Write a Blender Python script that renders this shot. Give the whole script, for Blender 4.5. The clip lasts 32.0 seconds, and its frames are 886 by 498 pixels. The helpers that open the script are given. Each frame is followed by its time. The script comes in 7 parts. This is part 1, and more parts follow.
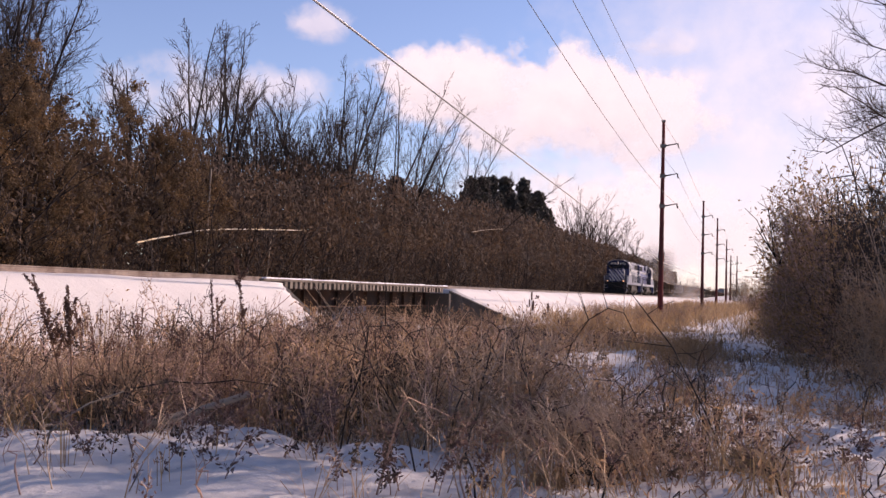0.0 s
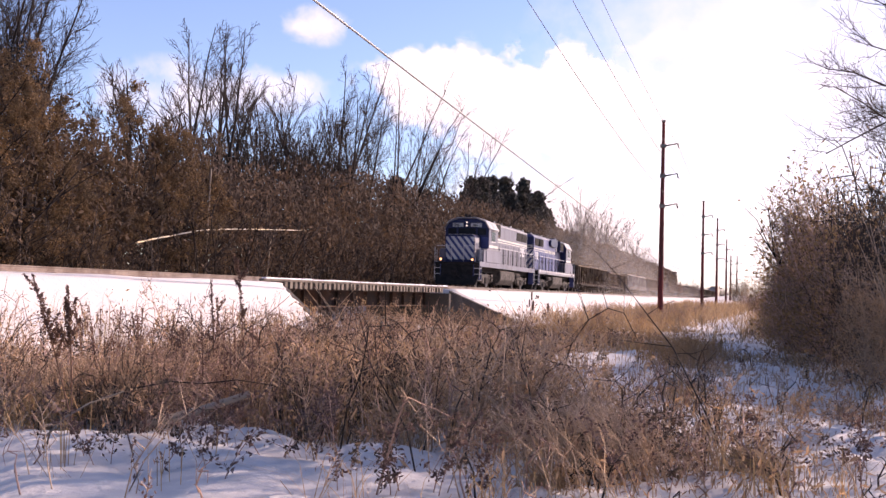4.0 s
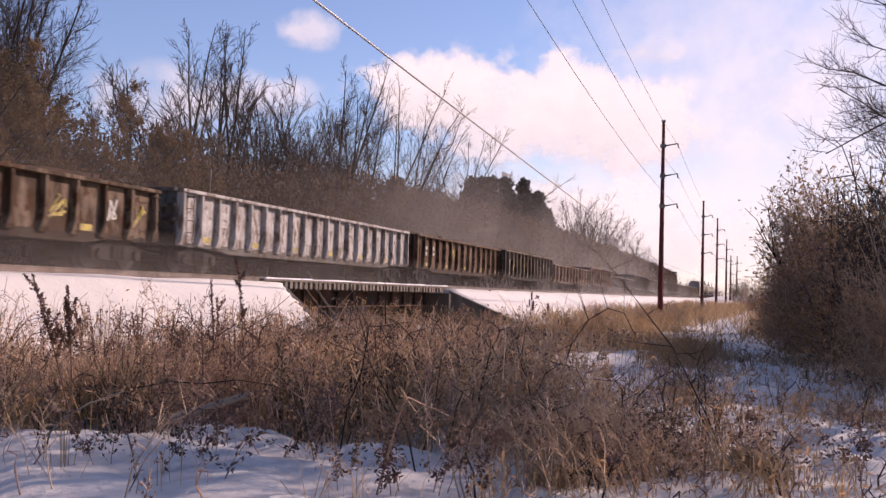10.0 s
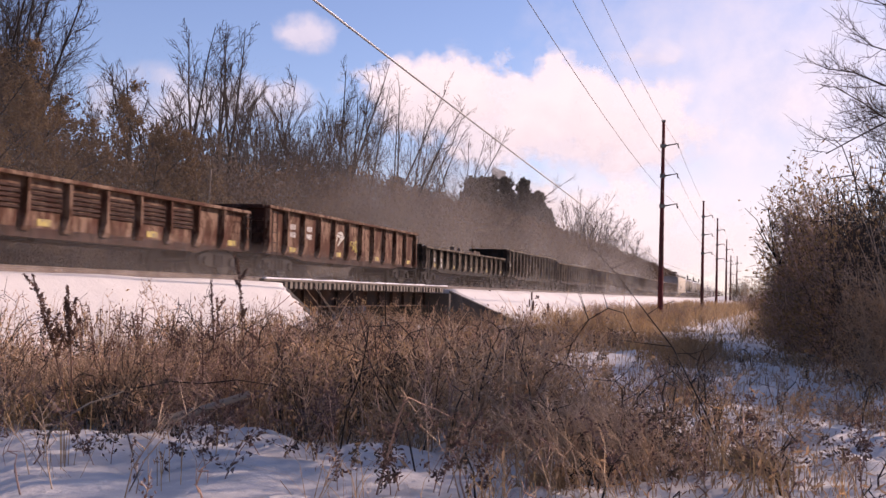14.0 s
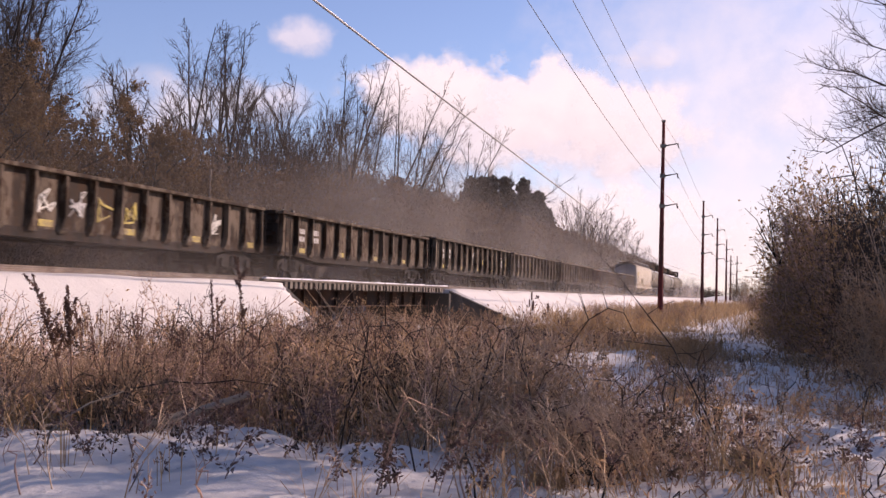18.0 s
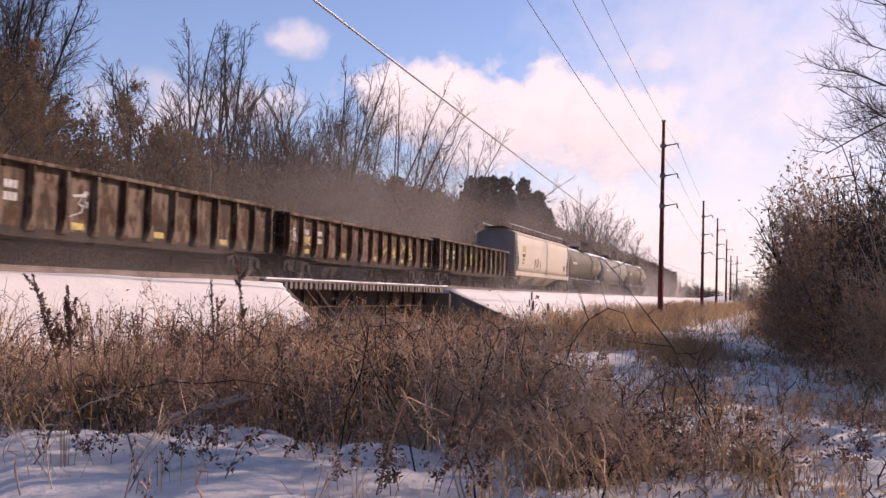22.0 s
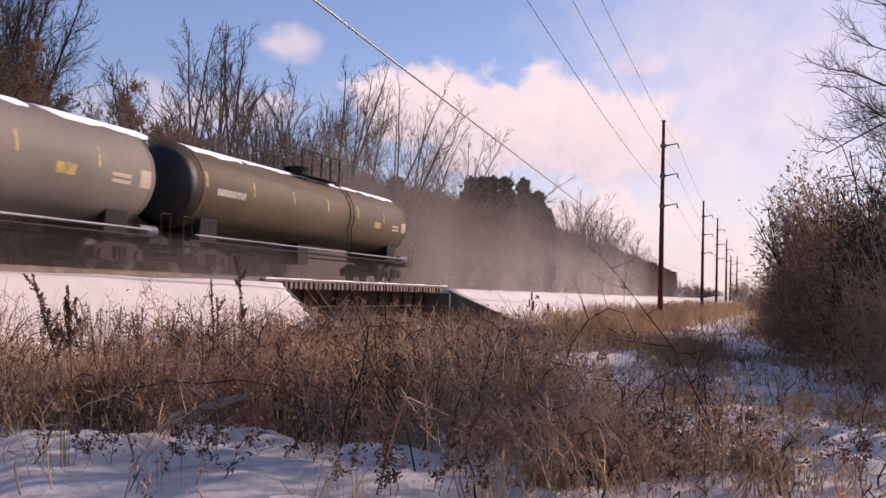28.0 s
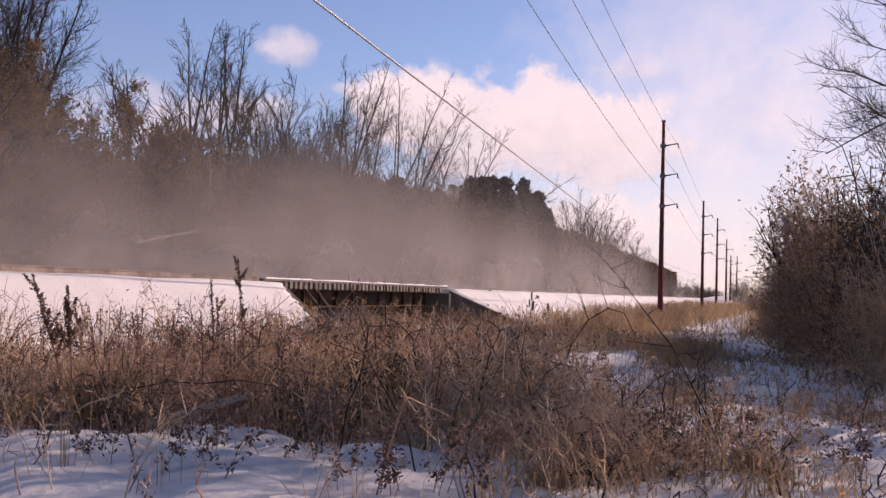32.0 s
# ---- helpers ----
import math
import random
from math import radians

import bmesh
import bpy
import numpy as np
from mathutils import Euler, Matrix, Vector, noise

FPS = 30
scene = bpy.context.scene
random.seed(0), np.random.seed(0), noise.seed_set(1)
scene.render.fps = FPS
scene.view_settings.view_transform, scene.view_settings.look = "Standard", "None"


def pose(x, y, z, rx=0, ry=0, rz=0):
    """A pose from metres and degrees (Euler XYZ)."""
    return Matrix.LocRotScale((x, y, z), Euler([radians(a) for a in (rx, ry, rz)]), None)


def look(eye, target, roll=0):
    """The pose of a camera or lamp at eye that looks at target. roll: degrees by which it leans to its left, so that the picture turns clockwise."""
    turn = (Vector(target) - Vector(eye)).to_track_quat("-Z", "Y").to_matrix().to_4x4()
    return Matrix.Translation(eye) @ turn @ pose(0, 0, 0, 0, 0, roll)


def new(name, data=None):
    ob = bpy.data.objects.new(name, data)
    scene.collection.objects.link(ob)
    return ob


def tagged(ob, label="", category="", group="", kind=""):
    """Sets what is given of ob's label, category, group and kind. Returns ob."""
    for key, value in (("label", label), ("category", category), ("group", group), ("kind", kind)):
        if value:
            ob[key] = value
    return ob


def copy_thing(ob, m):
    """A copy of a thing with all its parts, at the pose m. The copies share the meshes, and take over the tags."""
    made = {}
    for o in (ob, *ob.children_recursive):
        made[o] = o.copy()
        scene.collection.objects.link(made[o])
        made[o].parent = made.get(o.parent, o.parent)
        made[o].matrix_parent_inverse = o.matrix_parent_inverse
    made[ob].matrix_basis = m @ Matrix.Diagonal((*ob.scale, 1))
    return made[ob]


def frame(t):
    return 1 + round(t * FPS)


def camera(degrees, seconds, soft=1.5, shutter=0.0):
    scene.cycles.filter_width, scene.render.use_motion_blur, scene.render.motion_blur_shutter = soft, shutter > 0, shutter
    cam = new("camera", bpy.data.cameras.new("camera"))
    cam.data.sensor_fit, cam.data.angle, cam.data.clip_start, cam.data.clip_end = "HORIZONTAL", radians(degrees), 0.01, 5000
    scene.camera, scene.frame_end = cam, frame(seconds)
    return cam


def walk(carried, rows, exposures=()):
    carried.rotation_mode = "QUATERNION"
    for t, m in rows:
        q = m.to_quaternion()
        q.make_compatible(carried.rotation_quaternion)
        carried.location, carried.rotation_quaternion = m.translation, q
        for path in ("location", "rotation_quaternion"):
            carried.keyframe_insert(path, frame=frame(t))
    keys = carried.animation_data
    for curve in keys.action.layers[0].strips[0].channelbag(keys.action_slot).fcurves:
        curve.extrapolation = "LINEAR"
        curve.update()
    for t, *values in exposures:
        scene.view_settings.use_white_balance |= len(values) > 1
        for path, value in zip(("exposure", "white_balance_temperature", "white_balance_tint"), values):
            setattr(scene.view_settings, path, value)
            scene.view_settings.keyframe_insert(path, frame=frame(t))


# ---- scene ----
# The track runs along +Y; trains come from +Y. Rail head at RAIL_Z, track centre at TRACK_X.
EYE = Vector((0.0, 0.0, 1.7))
TRACK_X, RAIL_Z, SPEED, SECONDS = -18.8, 2.08, 18.5, 32.0
BRIDGE_A, BRIDGE_B = 34.6, 54.4

cam = camera(45.93, SECONDS, soft=1.45, shutter=0.22)
VIEW = look(EYE, EYE + Vector((-2.9508, 9.5459, 0.4107)), 1.6)
walk(cam, [(0.0, VIEW), (SECONDS, VIEW)], exposures=[(t, e, 7650, 36) for t, e in ((0.0, 0.32), (1.0, 0.42), (2.0, 0.64), (3.0, 0.8), (4.5, 0.8), (6.0, 0.6), (7.2, 0.47), (8.2, 0.42), (9.0, 0.33), (23.0, 0.28), (24.2, 0.18), (29.0, 0.13), (SECONDS, 0.15))])

# ---- light ----
SUN_EL, SUN_AZ = radians(27.5), radians(47)
world = bpy.data.worlds.new("world")
scene.world = world
world.use_nodes = True
wn = world.node_tree
sky = wn.nodes.new("ShaderNodeTexSky")
sky.sky_type, sky.sun_disc = "NISHITA", False
sky.sun_elevation, sky.sun_rotation = SUN_EL, SUN_AZ
sky.air_density, sky.dust_density, sky.ozone_density, sky.altitude = 1.0, 0.35, 5.6, 300
wn.links.new(sky.outputs[0], wn.nodes["Background"].inputs[0])
wn.nodes["Background"].inputs[1].default_value = 0.14
sun = new("sun", bpy.data.lights.new("sun", "SUN"))
sun.data.energy, sun.data.angle, sun.data.color = 4.6, radians(0.6), (1.0, 0.93, 0.84)
sun.matrix_world = look((60 * math.sin(SUN_AZ), 60 * math.cos(SUN_AZ), 60 * math.tan(SUN_EL)), (0, 0, 0))


# ---- materials ----
def nodes_of(name):
    m = bpy.data.materials.new(name)
    m.use_nodes = True
    t = m.node_tree
    return m, t, t.nodes["Principled BSDF"]


def noise_tex(t, vec, scale, detail=4, rough=0.6, stretch=None):
    if stretch:
        mp = t.nodes.new("ShaderNodeMapping")
        mp.inputs["Scale"].default_value = stretch
        t.links.new(vec, mp.inputs["Vector"])
        vec = mp.outputs[0]
    n = t.nodes.new("ShaderNodeTexNoise")
    n.inputs["Scale"].default_value, n.inputs["Detail"].default_value, n.inputs["Roughness"].default_value = scale, detail, rough
    t.links.new(vec, n.inputs["Vector"])
    return n.outputs[0]


def ramp(t, fac, lo, hi, a=(0, 0, 0), b=(1, 1, 1)):
    r = t.nodes.new("ShaderNodeValToRGB")
    r.color_ramp.elements[0].position, r.color_ramp.elements[1].position = lo, hi
    r.color_ramp.elements[0].color, r.color_ramp.elements[1].color = (*a, 1), (*b, 1)
    t.links.new(fac, r.inputs[0])
    return r.outputs[0]


def blend(t, fac, a, b, kind="MIX"):
    m = t.nodes.new("ShaderNodeMix")
    m.data_type, m.blend_type = "RGBA", kind
    for sock, v in ((m.inputs[0], fac), (m.inputs[6], a), (m.inputs[7], b)):
        if isinstance(v, (int, float)):
            sock.default_value = v
        elif isinstance(v, tuple):
            sock.default_value = (*v, 1)
        else:
            t.links.new(v, sock)
    return m.outputs[2]


def arith(t, op, a, b=0.0, clamp=False):
    m = t.nodes.new("ShaderNodeMath")
    m.operation, m.use_clamp = op, clamp
    for sock, v in ((m.inputs[0], a), (m.inputs[1], b)):
        if isinstance(v, (int, float)):
            sock.default_value = v
        else:
            t.links.new(v, sock)
    return m.outputs[0]


def surface(name, base, second, third=None, scale=1.5, fine=18.0, rough=0.7, metal=0.0, bump=0.25, stretch=None, vary=0.0, lo=0.4, hi=0.62, tlo=0.55, thi=0.7, bsize=0.02):
    """Two colours in large stains, a third in finer spots, grain in relief."""
    m, t, p = nodes_of(name)
    vec = t.nodes.new("ShaderNodeTexCoord").outputs["Object"]
    info = t.nodes.new("ShaderNodeObjectInfo")
    off = t.nodes.new("ShaderNodeVectorMath")
    off.operation = "ADD"
    comb = t.nodes.new("ShaderNodeCombineXYZ")
    rnd = arith(t, "MULTIPLY", info.outputs["Random"], 37.0)
    t.links.new(rnd, comb.inputs[0]), t.links.new(rnd, comb.inputs[1])
    t.links.new(vec, off.inputs[0]), t.links.new(comb.outputs[0], off.inputs[1])
    vec = off.outputs[0]
    big = noise_tex(t, vec, scale, 5, 0.62, stretch)
    col = blend(t, ramp(t, big, lo, hi), base, second)
    small = noise_tex(t, vec, fine, 6, 0.7, stretch)
    if third:
        col = blend(t, ramp(t, noise_tex(t, vec, scale * 3.1, 6, 0.7, stretch), tlo, thi), col, third)
    col = blend(t, 0.35, col, ramp(t, small, 0.25, 0.75, (0.45, 0.45, 0.45), (1.3, 1.3, 1.3)), "MULTIPLY")
    if vary:
        v = arith(t, "ADD", arith(t, "MULTIPLY", info.outputs["Random"], vary), 1.0 - vary / 2)
        cv = t.nodes.new("ShaderNodeCombineColor")
        for i in range(3):
            t.links.new(v, cv.inputs[i])
        col = blend(t, 1.0, col, cv.outputs[0], "MULTIPLY")
    t.links.new(col, p.inputs["Base Color"])
    p.inputs["Metallic"].default_value = metal
    p.inputs["Specular IOR Level"].default_value = 0.12 if rough >= 0.7 else 0.4
    t.links.new(arith(t, "ADD", arith(t, "MULTIPLY", small, 0.3), rough - 0.15), p.inputs["Roughness"])
    if bump:
        b = t.nodes.new("ShaderNodeBump")
        b.inputs["Strength"].default_value, b.inputs["Distance"].default_value = bump, bsize
        t.links.new(small, b.inputs["Height"])
        t.links.new(b.outputs[0], p.inputs["Normal"])
    return m


def plant(name, a, b, rough=0.8, through_light=0.0):
    """Stems and leaves, varied from island to island."""
    m, t, p = nodes_of(name)
    geo = t.nodes.new("ShaderNodeNewGeometry")
    vec = t.nodes.new("ShaderNodeTexCoord").outputs["Object"]
    col = blend(t, geo.outputs["Random Per Island"], a, b)
    col = blend(t, 0.5, col, ramp(t, noise_tex(t, vec, 0.9, 3), 0.3, 0.7, (0.5, 0.5, 0.5), (1.35, 1.3, 1.25)), "MULTIPLY")
    col = blend(t, 0.8, col, ramp(t, noise_tex(t, vec, 0.4, 4), 0.36, 0.64, (0.74, 0.8, 0.94), (1.24, 1.03, 0.76)), "MULTIPLY")
    t.links.new(col, p.inputs["Base Color"])
    p.inputs["Roughness"].default_value = rough
    p.inputs["Specular IOR Level"].default_value = 0.2
    if through_light:
        tr = t.nodes.new("ShaderNodeBsdfTranslucent")
        mx = t.nodes.new("ShaderNodeMixShader")
        mx.inputs[0].default_value = through_light
        t.links.new(col, tr.inputs[0])
        t.links.new(p.outputs[0], mx.inputs[1]), t.links.new(tr.outputs[0], mx.inputs[2])
        t.links.new(mx.outputs[0], t.nodes["Material Output"].inputs[0])
    return m


def lamp_glow(name, color, strength):
    m, t, p = nodes_of(name)
    p.inputs["Base Color"].default_value = (*color, 1)
    p.inputs["Emission Color"].default_value, p.inputs["Emission Strength"].default_value = (*color, 1), strength
    return m


def snow_material():
    m, t, p = nodes_of("snow")
    vec = t.nodes.new("ShaderNodeTexCoord").outputs["Object"]
    litter = ramp(t, noise_tex(t, vec, 2.3, 8, 0.72), 0.61, 0.7)
    col = blend(t, ramp(t, noise_tex(t, vec, 0.35, 4), 0.35, 0.7), (0.61, 0.575, 0.535), (0.51, 0.48, 0.455))
    col = blend(t, arith(t, "MULTIPLY", litter, 0.5), col, (0.30, 0.22, 0.14))
    t.links.new(col, p.inputs["Base Color"])
    p.inputs["Roughness"].default_value = 0.6
    p.inputs["Specular IOR Level"].default_value = 0.25
    b = t.nodes.new("ShaderNodeBump")
    b.inputs["Strength"].default_value, b.inputs["Distance"].default_value = 0.5, 0.12
    t.links.new(blend(t, 0.4, noise_tex(t, vec, 3.0, 6, 0.6), noise_tex(t, vec, 11.0, 4, 0.6)), b.inputs["Height"])
    t.links.new(b.outputs[0], p.inputs["Normal"])
    return m


SNOW = snow_material()
CLEAN_SNOW = surface("clean_snow", (0.86, 0.87, 0.9), (0.78, 0.8, 0.85), scale=0.8, fine=6, rough=0.6, bump=0.4, bsize=0.05)
CONCRETE = surface("concrete", (0.1, 0.086, 0.074), (0.06, 0.052, 0.046), (0.15, 0.135, 0.12), scale=0.7, fine=9, rough=0.9, bump=0.5, stretch=(1, 1, 0.5))
TIE = surface("creosoted_tie", (0.2, 0.17, 0.14), (0.11, 0.09, 0.075), scale=3, fine=25, rough=0.9, vary=0.5)
GIRDER = surface("rusty_girder", (0.05, 0.036, 0.03), (0.09, 0.05, 0.035), scale=1.2, rough=0.8)
RAIL_STEEL = surface("rail_steel", (0.25, 0.2, 0.17), (0.14, 0.1, 0.08), scale=2, rough=0.45, metal=0.7)
DARK_STEEL = surface("dark_steel", (0.018, 0.015, 0.014), (0.028, 0.023, 0.021), (0.045, 0.036, 0.031), scale=1.3, rough=0.75)
WHEEL = surface("wheel_steel", (0.05, 0.042, 0.037), (0.03, 0.025, 0.024), scale=4, rough=0.6, metal=0.4)
TRUCK_GREY = surface("frosted_truck_steel", (0.085, 0.075, 0.066), (0.04, 0.035, 0.032), (0.17, 0.152, 0.135), scale=2.2, rough=0.8)
LOCO_BLUE = surface("faded_blue_paint", (0.026, 0.036, 0.135), (0.034, 0.044, 0.145), (0.08, 0.085, 0.16), scale=0.8, fine=12, rough=0.42, bump=0.06, stretch=(1, 1, 0.35), tlo=0.6, thi=0.8)
DEEP_BLUE = surface("deep_blue_paint", (0.009, 0.012, 0.048), (0.013, 0.017, 0.06), scale=1.2, fine=14, rough=0.4, bump=0.05)
LOCO_GREY = surface("chalky_pale_grey_paint", (0.145, 0.142, 0.175), (0.095, 0.092, 0.116), (0.045, 0.041, 0.043), scale=0.9, fine=12, rough=0.5, bump=0.1, stretch=(1, 1, 0.3), tlo=0.54, thi=0.68)
ROOF_GREY = surface("frosted_roof_paint", (0.3, 0.29, 0.29), (0.22, 0.21, 0.21), (0.12, 0.11, 0.11), scale=1.2, rough=0.6, bump=0.06)
FADED_BLUE = surface("sun_bleached_blue_paint", (0.12, 0.125, 0.21), (0.065, 0.072, 0.17), (0.18, 0.175, 0.22), scale=0.7, fine=12, rough=0.5, bump=0.06, stretch=(1, 0.5, 1), tlo=0.58, thi=0.74)
STEP_BLUE = surface("blue_step_paint", (0.03, 0.042, 0.15), (0.02, 0.028, 0.1), scale=1.5, rough=0.5, bump=0.05)
LOCO_WHITE = surface("off_white_paint", (0.5, 0.485, 0.47), (0.4, 0.385, 0.37), scale=1.5, rough=0.5, bump=0.05)
LETTER_WHITE = surface("white_lettering", (0.68, 0.67, 0.65), (0.52, 0.5, 0.48), scale=3, rough=0.55, bump=0.03)
CREAM = surface("cream_stripe_paint", (0.6, 0.57, 0.5), (0.48, 0.45, 0.39), scale=2, rough=0.5, bump=0.05)
GRILLE = surface("dark_grille", (0.014, 0.013, 0.013), (0.028, 0.025, 0.023), scale=3, rough=0.8)
YELLOW = surface("yellow_paint", (0.46, 0.35, 0.07), (0.2, 0.15, 0.07), scale=4, rough=0.6, bump=0.05)
WHITE_MARK = surface("white_marking_paint", (0.5, 0.48, 0.45), (0.26, 0.24, 0.22), scale=4, rough=0.6, bump=0.05)
BEIGE = surface("beige_hopper_paint", (0.44, 0.36, 0.265), (0.395, 0.318, 0.23), (0.28, 0.225, 0.162), scale=0.5, fine=7, rough=0.5, bump=0.05, stretch=(1, 1, 0.25), tlo=0.62, thi=0.8)
# grey-blue that holds the shade of the hopper's ends; also a locomotive sill's paint
HOPPER_END = surface("shaded_grey_blue_paint", (0.2, 0.197, 0.215), (0.15, 0.147, 0.16), scale=0.7, rough=0.6, bump=0.05)
TANK_BROWN = surface("brown_grey_tank_paint", (0.094, 0.068, 0.037), (0.072, 0.052, 0.03), (0.04, 0.03, 0.02), scale=0.55, fine=8, rough=0.66, bump=0.06, stretch=(1, 0.6, 1), tlo=0.58, thi=0.75)
TANK_GREY = surface("pale_grey_tank_paint", (0.165, 0.147, 0.122), (0.135, 0.12, 0.1), (0.085, 0.074, 0.061), scale=0.55, fine=8, rough=0.66, bump=0.06, stretch=(1, 0.6, 1), tlo=0.6, thi=0.78)
TANK_SHADE = surface("shaded_tank_head", (0.018, 0.016, 0.016), (0.03, 0.027, 0.025), scale=1, rough=0.6, bump=0.05)
SCRAP = surface("scrap_metal", (0.05, 0.04, 0.035), (0.12, 0.075, 0.05), (0.3, 0.28, 0.27), scale=2, rough=0.7)
POLE_STEEL = surface("red_brown_weathering_pole", (0.13, 0.024, 0.024), (0.07, 0.022, 0.022), (0.045, 0.035, 0.03), scale=0.8, rough=0.8, stretch=(1, 1, 0.2))
ARM_STEEL = surface("grey_pole_arm", (0.09, 0.085, 0.08), (0.14, 0.13, 0.12), scale=3, rough=0.6)
WIRE = surface("bare_wire", (0.42, 0.4, 0.38), (0.55, 0.53, 0.5), scale=2, rough=0.4, metal=0.5)
GLASS_DARK = surface("dark_cab_glass", (0.012, 0.013, 0.016), (0.02, 0.02, 0.024), scale=2, rough=0.22, bump=0.0)
for glossy, level in ((GLASS_DARK, 0.15), (TANK_BROWN, 0.25), (TANK_GREY, 0.25), (DEEP_BLUE, 0.25)):
    glossy.node_tree.nodes["Principled BSDF"].inputs["Specular IOR Level"].default_value = level
HEADLIGHT = lamp_glow("lit_headlight", (1.0, 0.86, 0.7), 0.4)
DITCH = lamp_glow("lit_ditch_light", (1.0, 0.5, 0.22), 1.5)
BARK = plant("grey_brown_bark", (0.018, 0.014, 0.013), (0.032, 0.025, 0.023))
BARK_BIRCH = plant("birch_bark", (0.5, 0.45, 0.38), (0.6, 0.55, 0.46))
BARK_PALE = plant("pale_grey_bark", (0.17, 0.145, 0.12), (0.25, 0.215, 0.185))
TWIG = plant("brown_twigs", (0.03, 0.022, 0.019), (0.055, 0.041, 0.035))
LEAF_ORANGE = plant("dead_orange_leaf", (0.19, 0.13, 0.073), (0.11, 0.077, 0.05), through_light=0.35)
LEAF_TAN = plant("dead_tan_leaf", (0.38, 0.26, 0.13), (0.24, 0.15, 0.07), through_light=0.4)
LEAF_BROWN = plant("dead_brown_leaf", (0.12, 0.082, 0.055), (0.075, 0.054, 0.042), through_light=0.3)
NEEDLE = plant("dark_pine_needle", (0.04, 0.042, 0.04), (0.06, 0.058, 0.05), through_light=0.15)
STRAW = plant("dry_straw", (0.537, 0.378, 0.22), (0.268, 0.189, 0.122), through_light=0.3)
STRAW_PALE = plant("pale_dry_grass", (0.48, 0.36, 0.21), (0.3, 0.2, 0.105), through_light=0.3)
STALK = plant("brown_weed_stalk", (0.34, 0.24, 0.172), (0.6, 0.455, 0.33))
SEED = plant("dark_seed_head", (0.108, 0.066, 0.06), (0.192, 0.12, 0.096), through_light=0.25)
BRAMBLE = plant("red_brown_bramble", (0.22, 0.14, 0.122), (0.512, 0.354, 0.281))
WITHERED = plant("withered_weed_leaf", (0.512, 0.354, 0.22), (0.244, 0.171, 0.122), through_light=0.42)
LITTER = plant("woodland_brush", (0.112, 0.08, 0.06), (0.088, 0.064, 0.05), through_light=0.4)


def gondola_paint(name, paint, faded, rust):
    """Weathered sheet steel: paint, chalky patches and rust that runs down."""
    k = 1.0 if name.startswith("pale") else 0.72
    paint, faded, rust = tuple(c * k for c in paint), tuple(c * min(1.0, k * 1.15) for c in faded), tuple(c * k for c in rust)
    return surface(name, paint, faded, rust, scale=1.5, fine=9, rough=0.75, bump=0.25, stretch=(1, 1, 0.4), lo=0.44, hi=0.54, tlo=0.5, thi=0.57)


def cloud_material(name, soft, cover, ragged=2.2):
    """Cumulus and sky haze: glowing ragged lumps within an oval; soft and cover set edge and filling."""
    m, t, p = nodes_of(name)
    gen = t.nodes.new("ShaderNodeTexCoord").outputs["Generated"]
    obj = t.nodes.new("ShaderNodeTexCoord").outputs["Object"]
    info = t.nodes.new("ShaderNodeObjectInfo")
    sep = t.nodes.new("ShaderNodeSeparateXYZ")
    t.links.new(gen, sep.inputs[0])
    dx = arith(t, "MULTIPLY", arith(t, "SUBTRACT", sep.outputs[0], 0.5), 2.0)
    dz = arith(t, "MULTIPLY", arith(t, "SUBTRACT", sep.outputs[2], 0.5), 2.0)
    d = arith(t, "SQRT", arith(t, "ADD", arith(t, "MULTIPLY", dx, dx), arith(t, "MULTIPLY", dz, dz)))
    comb = t.nodes.new("ShaderNodeCombineXYZ")
    t.links.new(arith(t, "MULTIPLY", info.outputs["Random"], 9000.0), comb.inputs[1])
    off = t.nodes.new("ShaderNodeVectorMath")
    t.links.new(obj, off.inputs[0]), t.links.new(comb.outputs[0], off.inputs[1])
    n = noise_tex(t, off.outputs[0], 0.0075, 9, 0.6)
    lump = arith(t, "ADD", arith(t, "MULTIPLY", n, ragged), 0.48 - ragged / 2)
    a = arith(t, "SUBTRACT", lump, arith(t, "MULTIPLY", d, 0.95))
    a = arith(t, "MULTIPLY", arith(t, "ADD", a, 0.36), soft, True)
    edge = arith(t, "MULTIPLY", arith(t, "SUBTRACT", 1.0, d), 4.0, True)
    a = arith(t, "MULTIPLY", a, edge)
    # the sheet glows; its darker underside is put into the emission colour
    em = t.nodes.new("ShaderNodeEmission")
    under = ramp(t, arith(t, "ADD", arith(t, "MULTIPLY", sep.outputs[2], 0.5), arith(t, "MULTIPLY", n, 0.6)), 0.32, 0.62, (0.73, 0.755, 0.84), (0.93, 0.945, 1.0))
    t.links.new(under, em.inputs[0])
    em.inputs[1].default_value = 0.83
    tr = t.nodes.new("ShaderNodeBsdfTransparent")
    mx = t.nodes.new("ShaderNodeMixShader")
    t.links.new(arith(t, "MULTIPLY", a, cover), mx.inputs[0])
    t.links.new(tr.outputs[0], mx.inputs[1]), t.links.new(em.outputs[0], mx.inputs[2])
    t.links.new(mx.outputs[0], t.nodes["Material Output"].inputs[0])
    return m


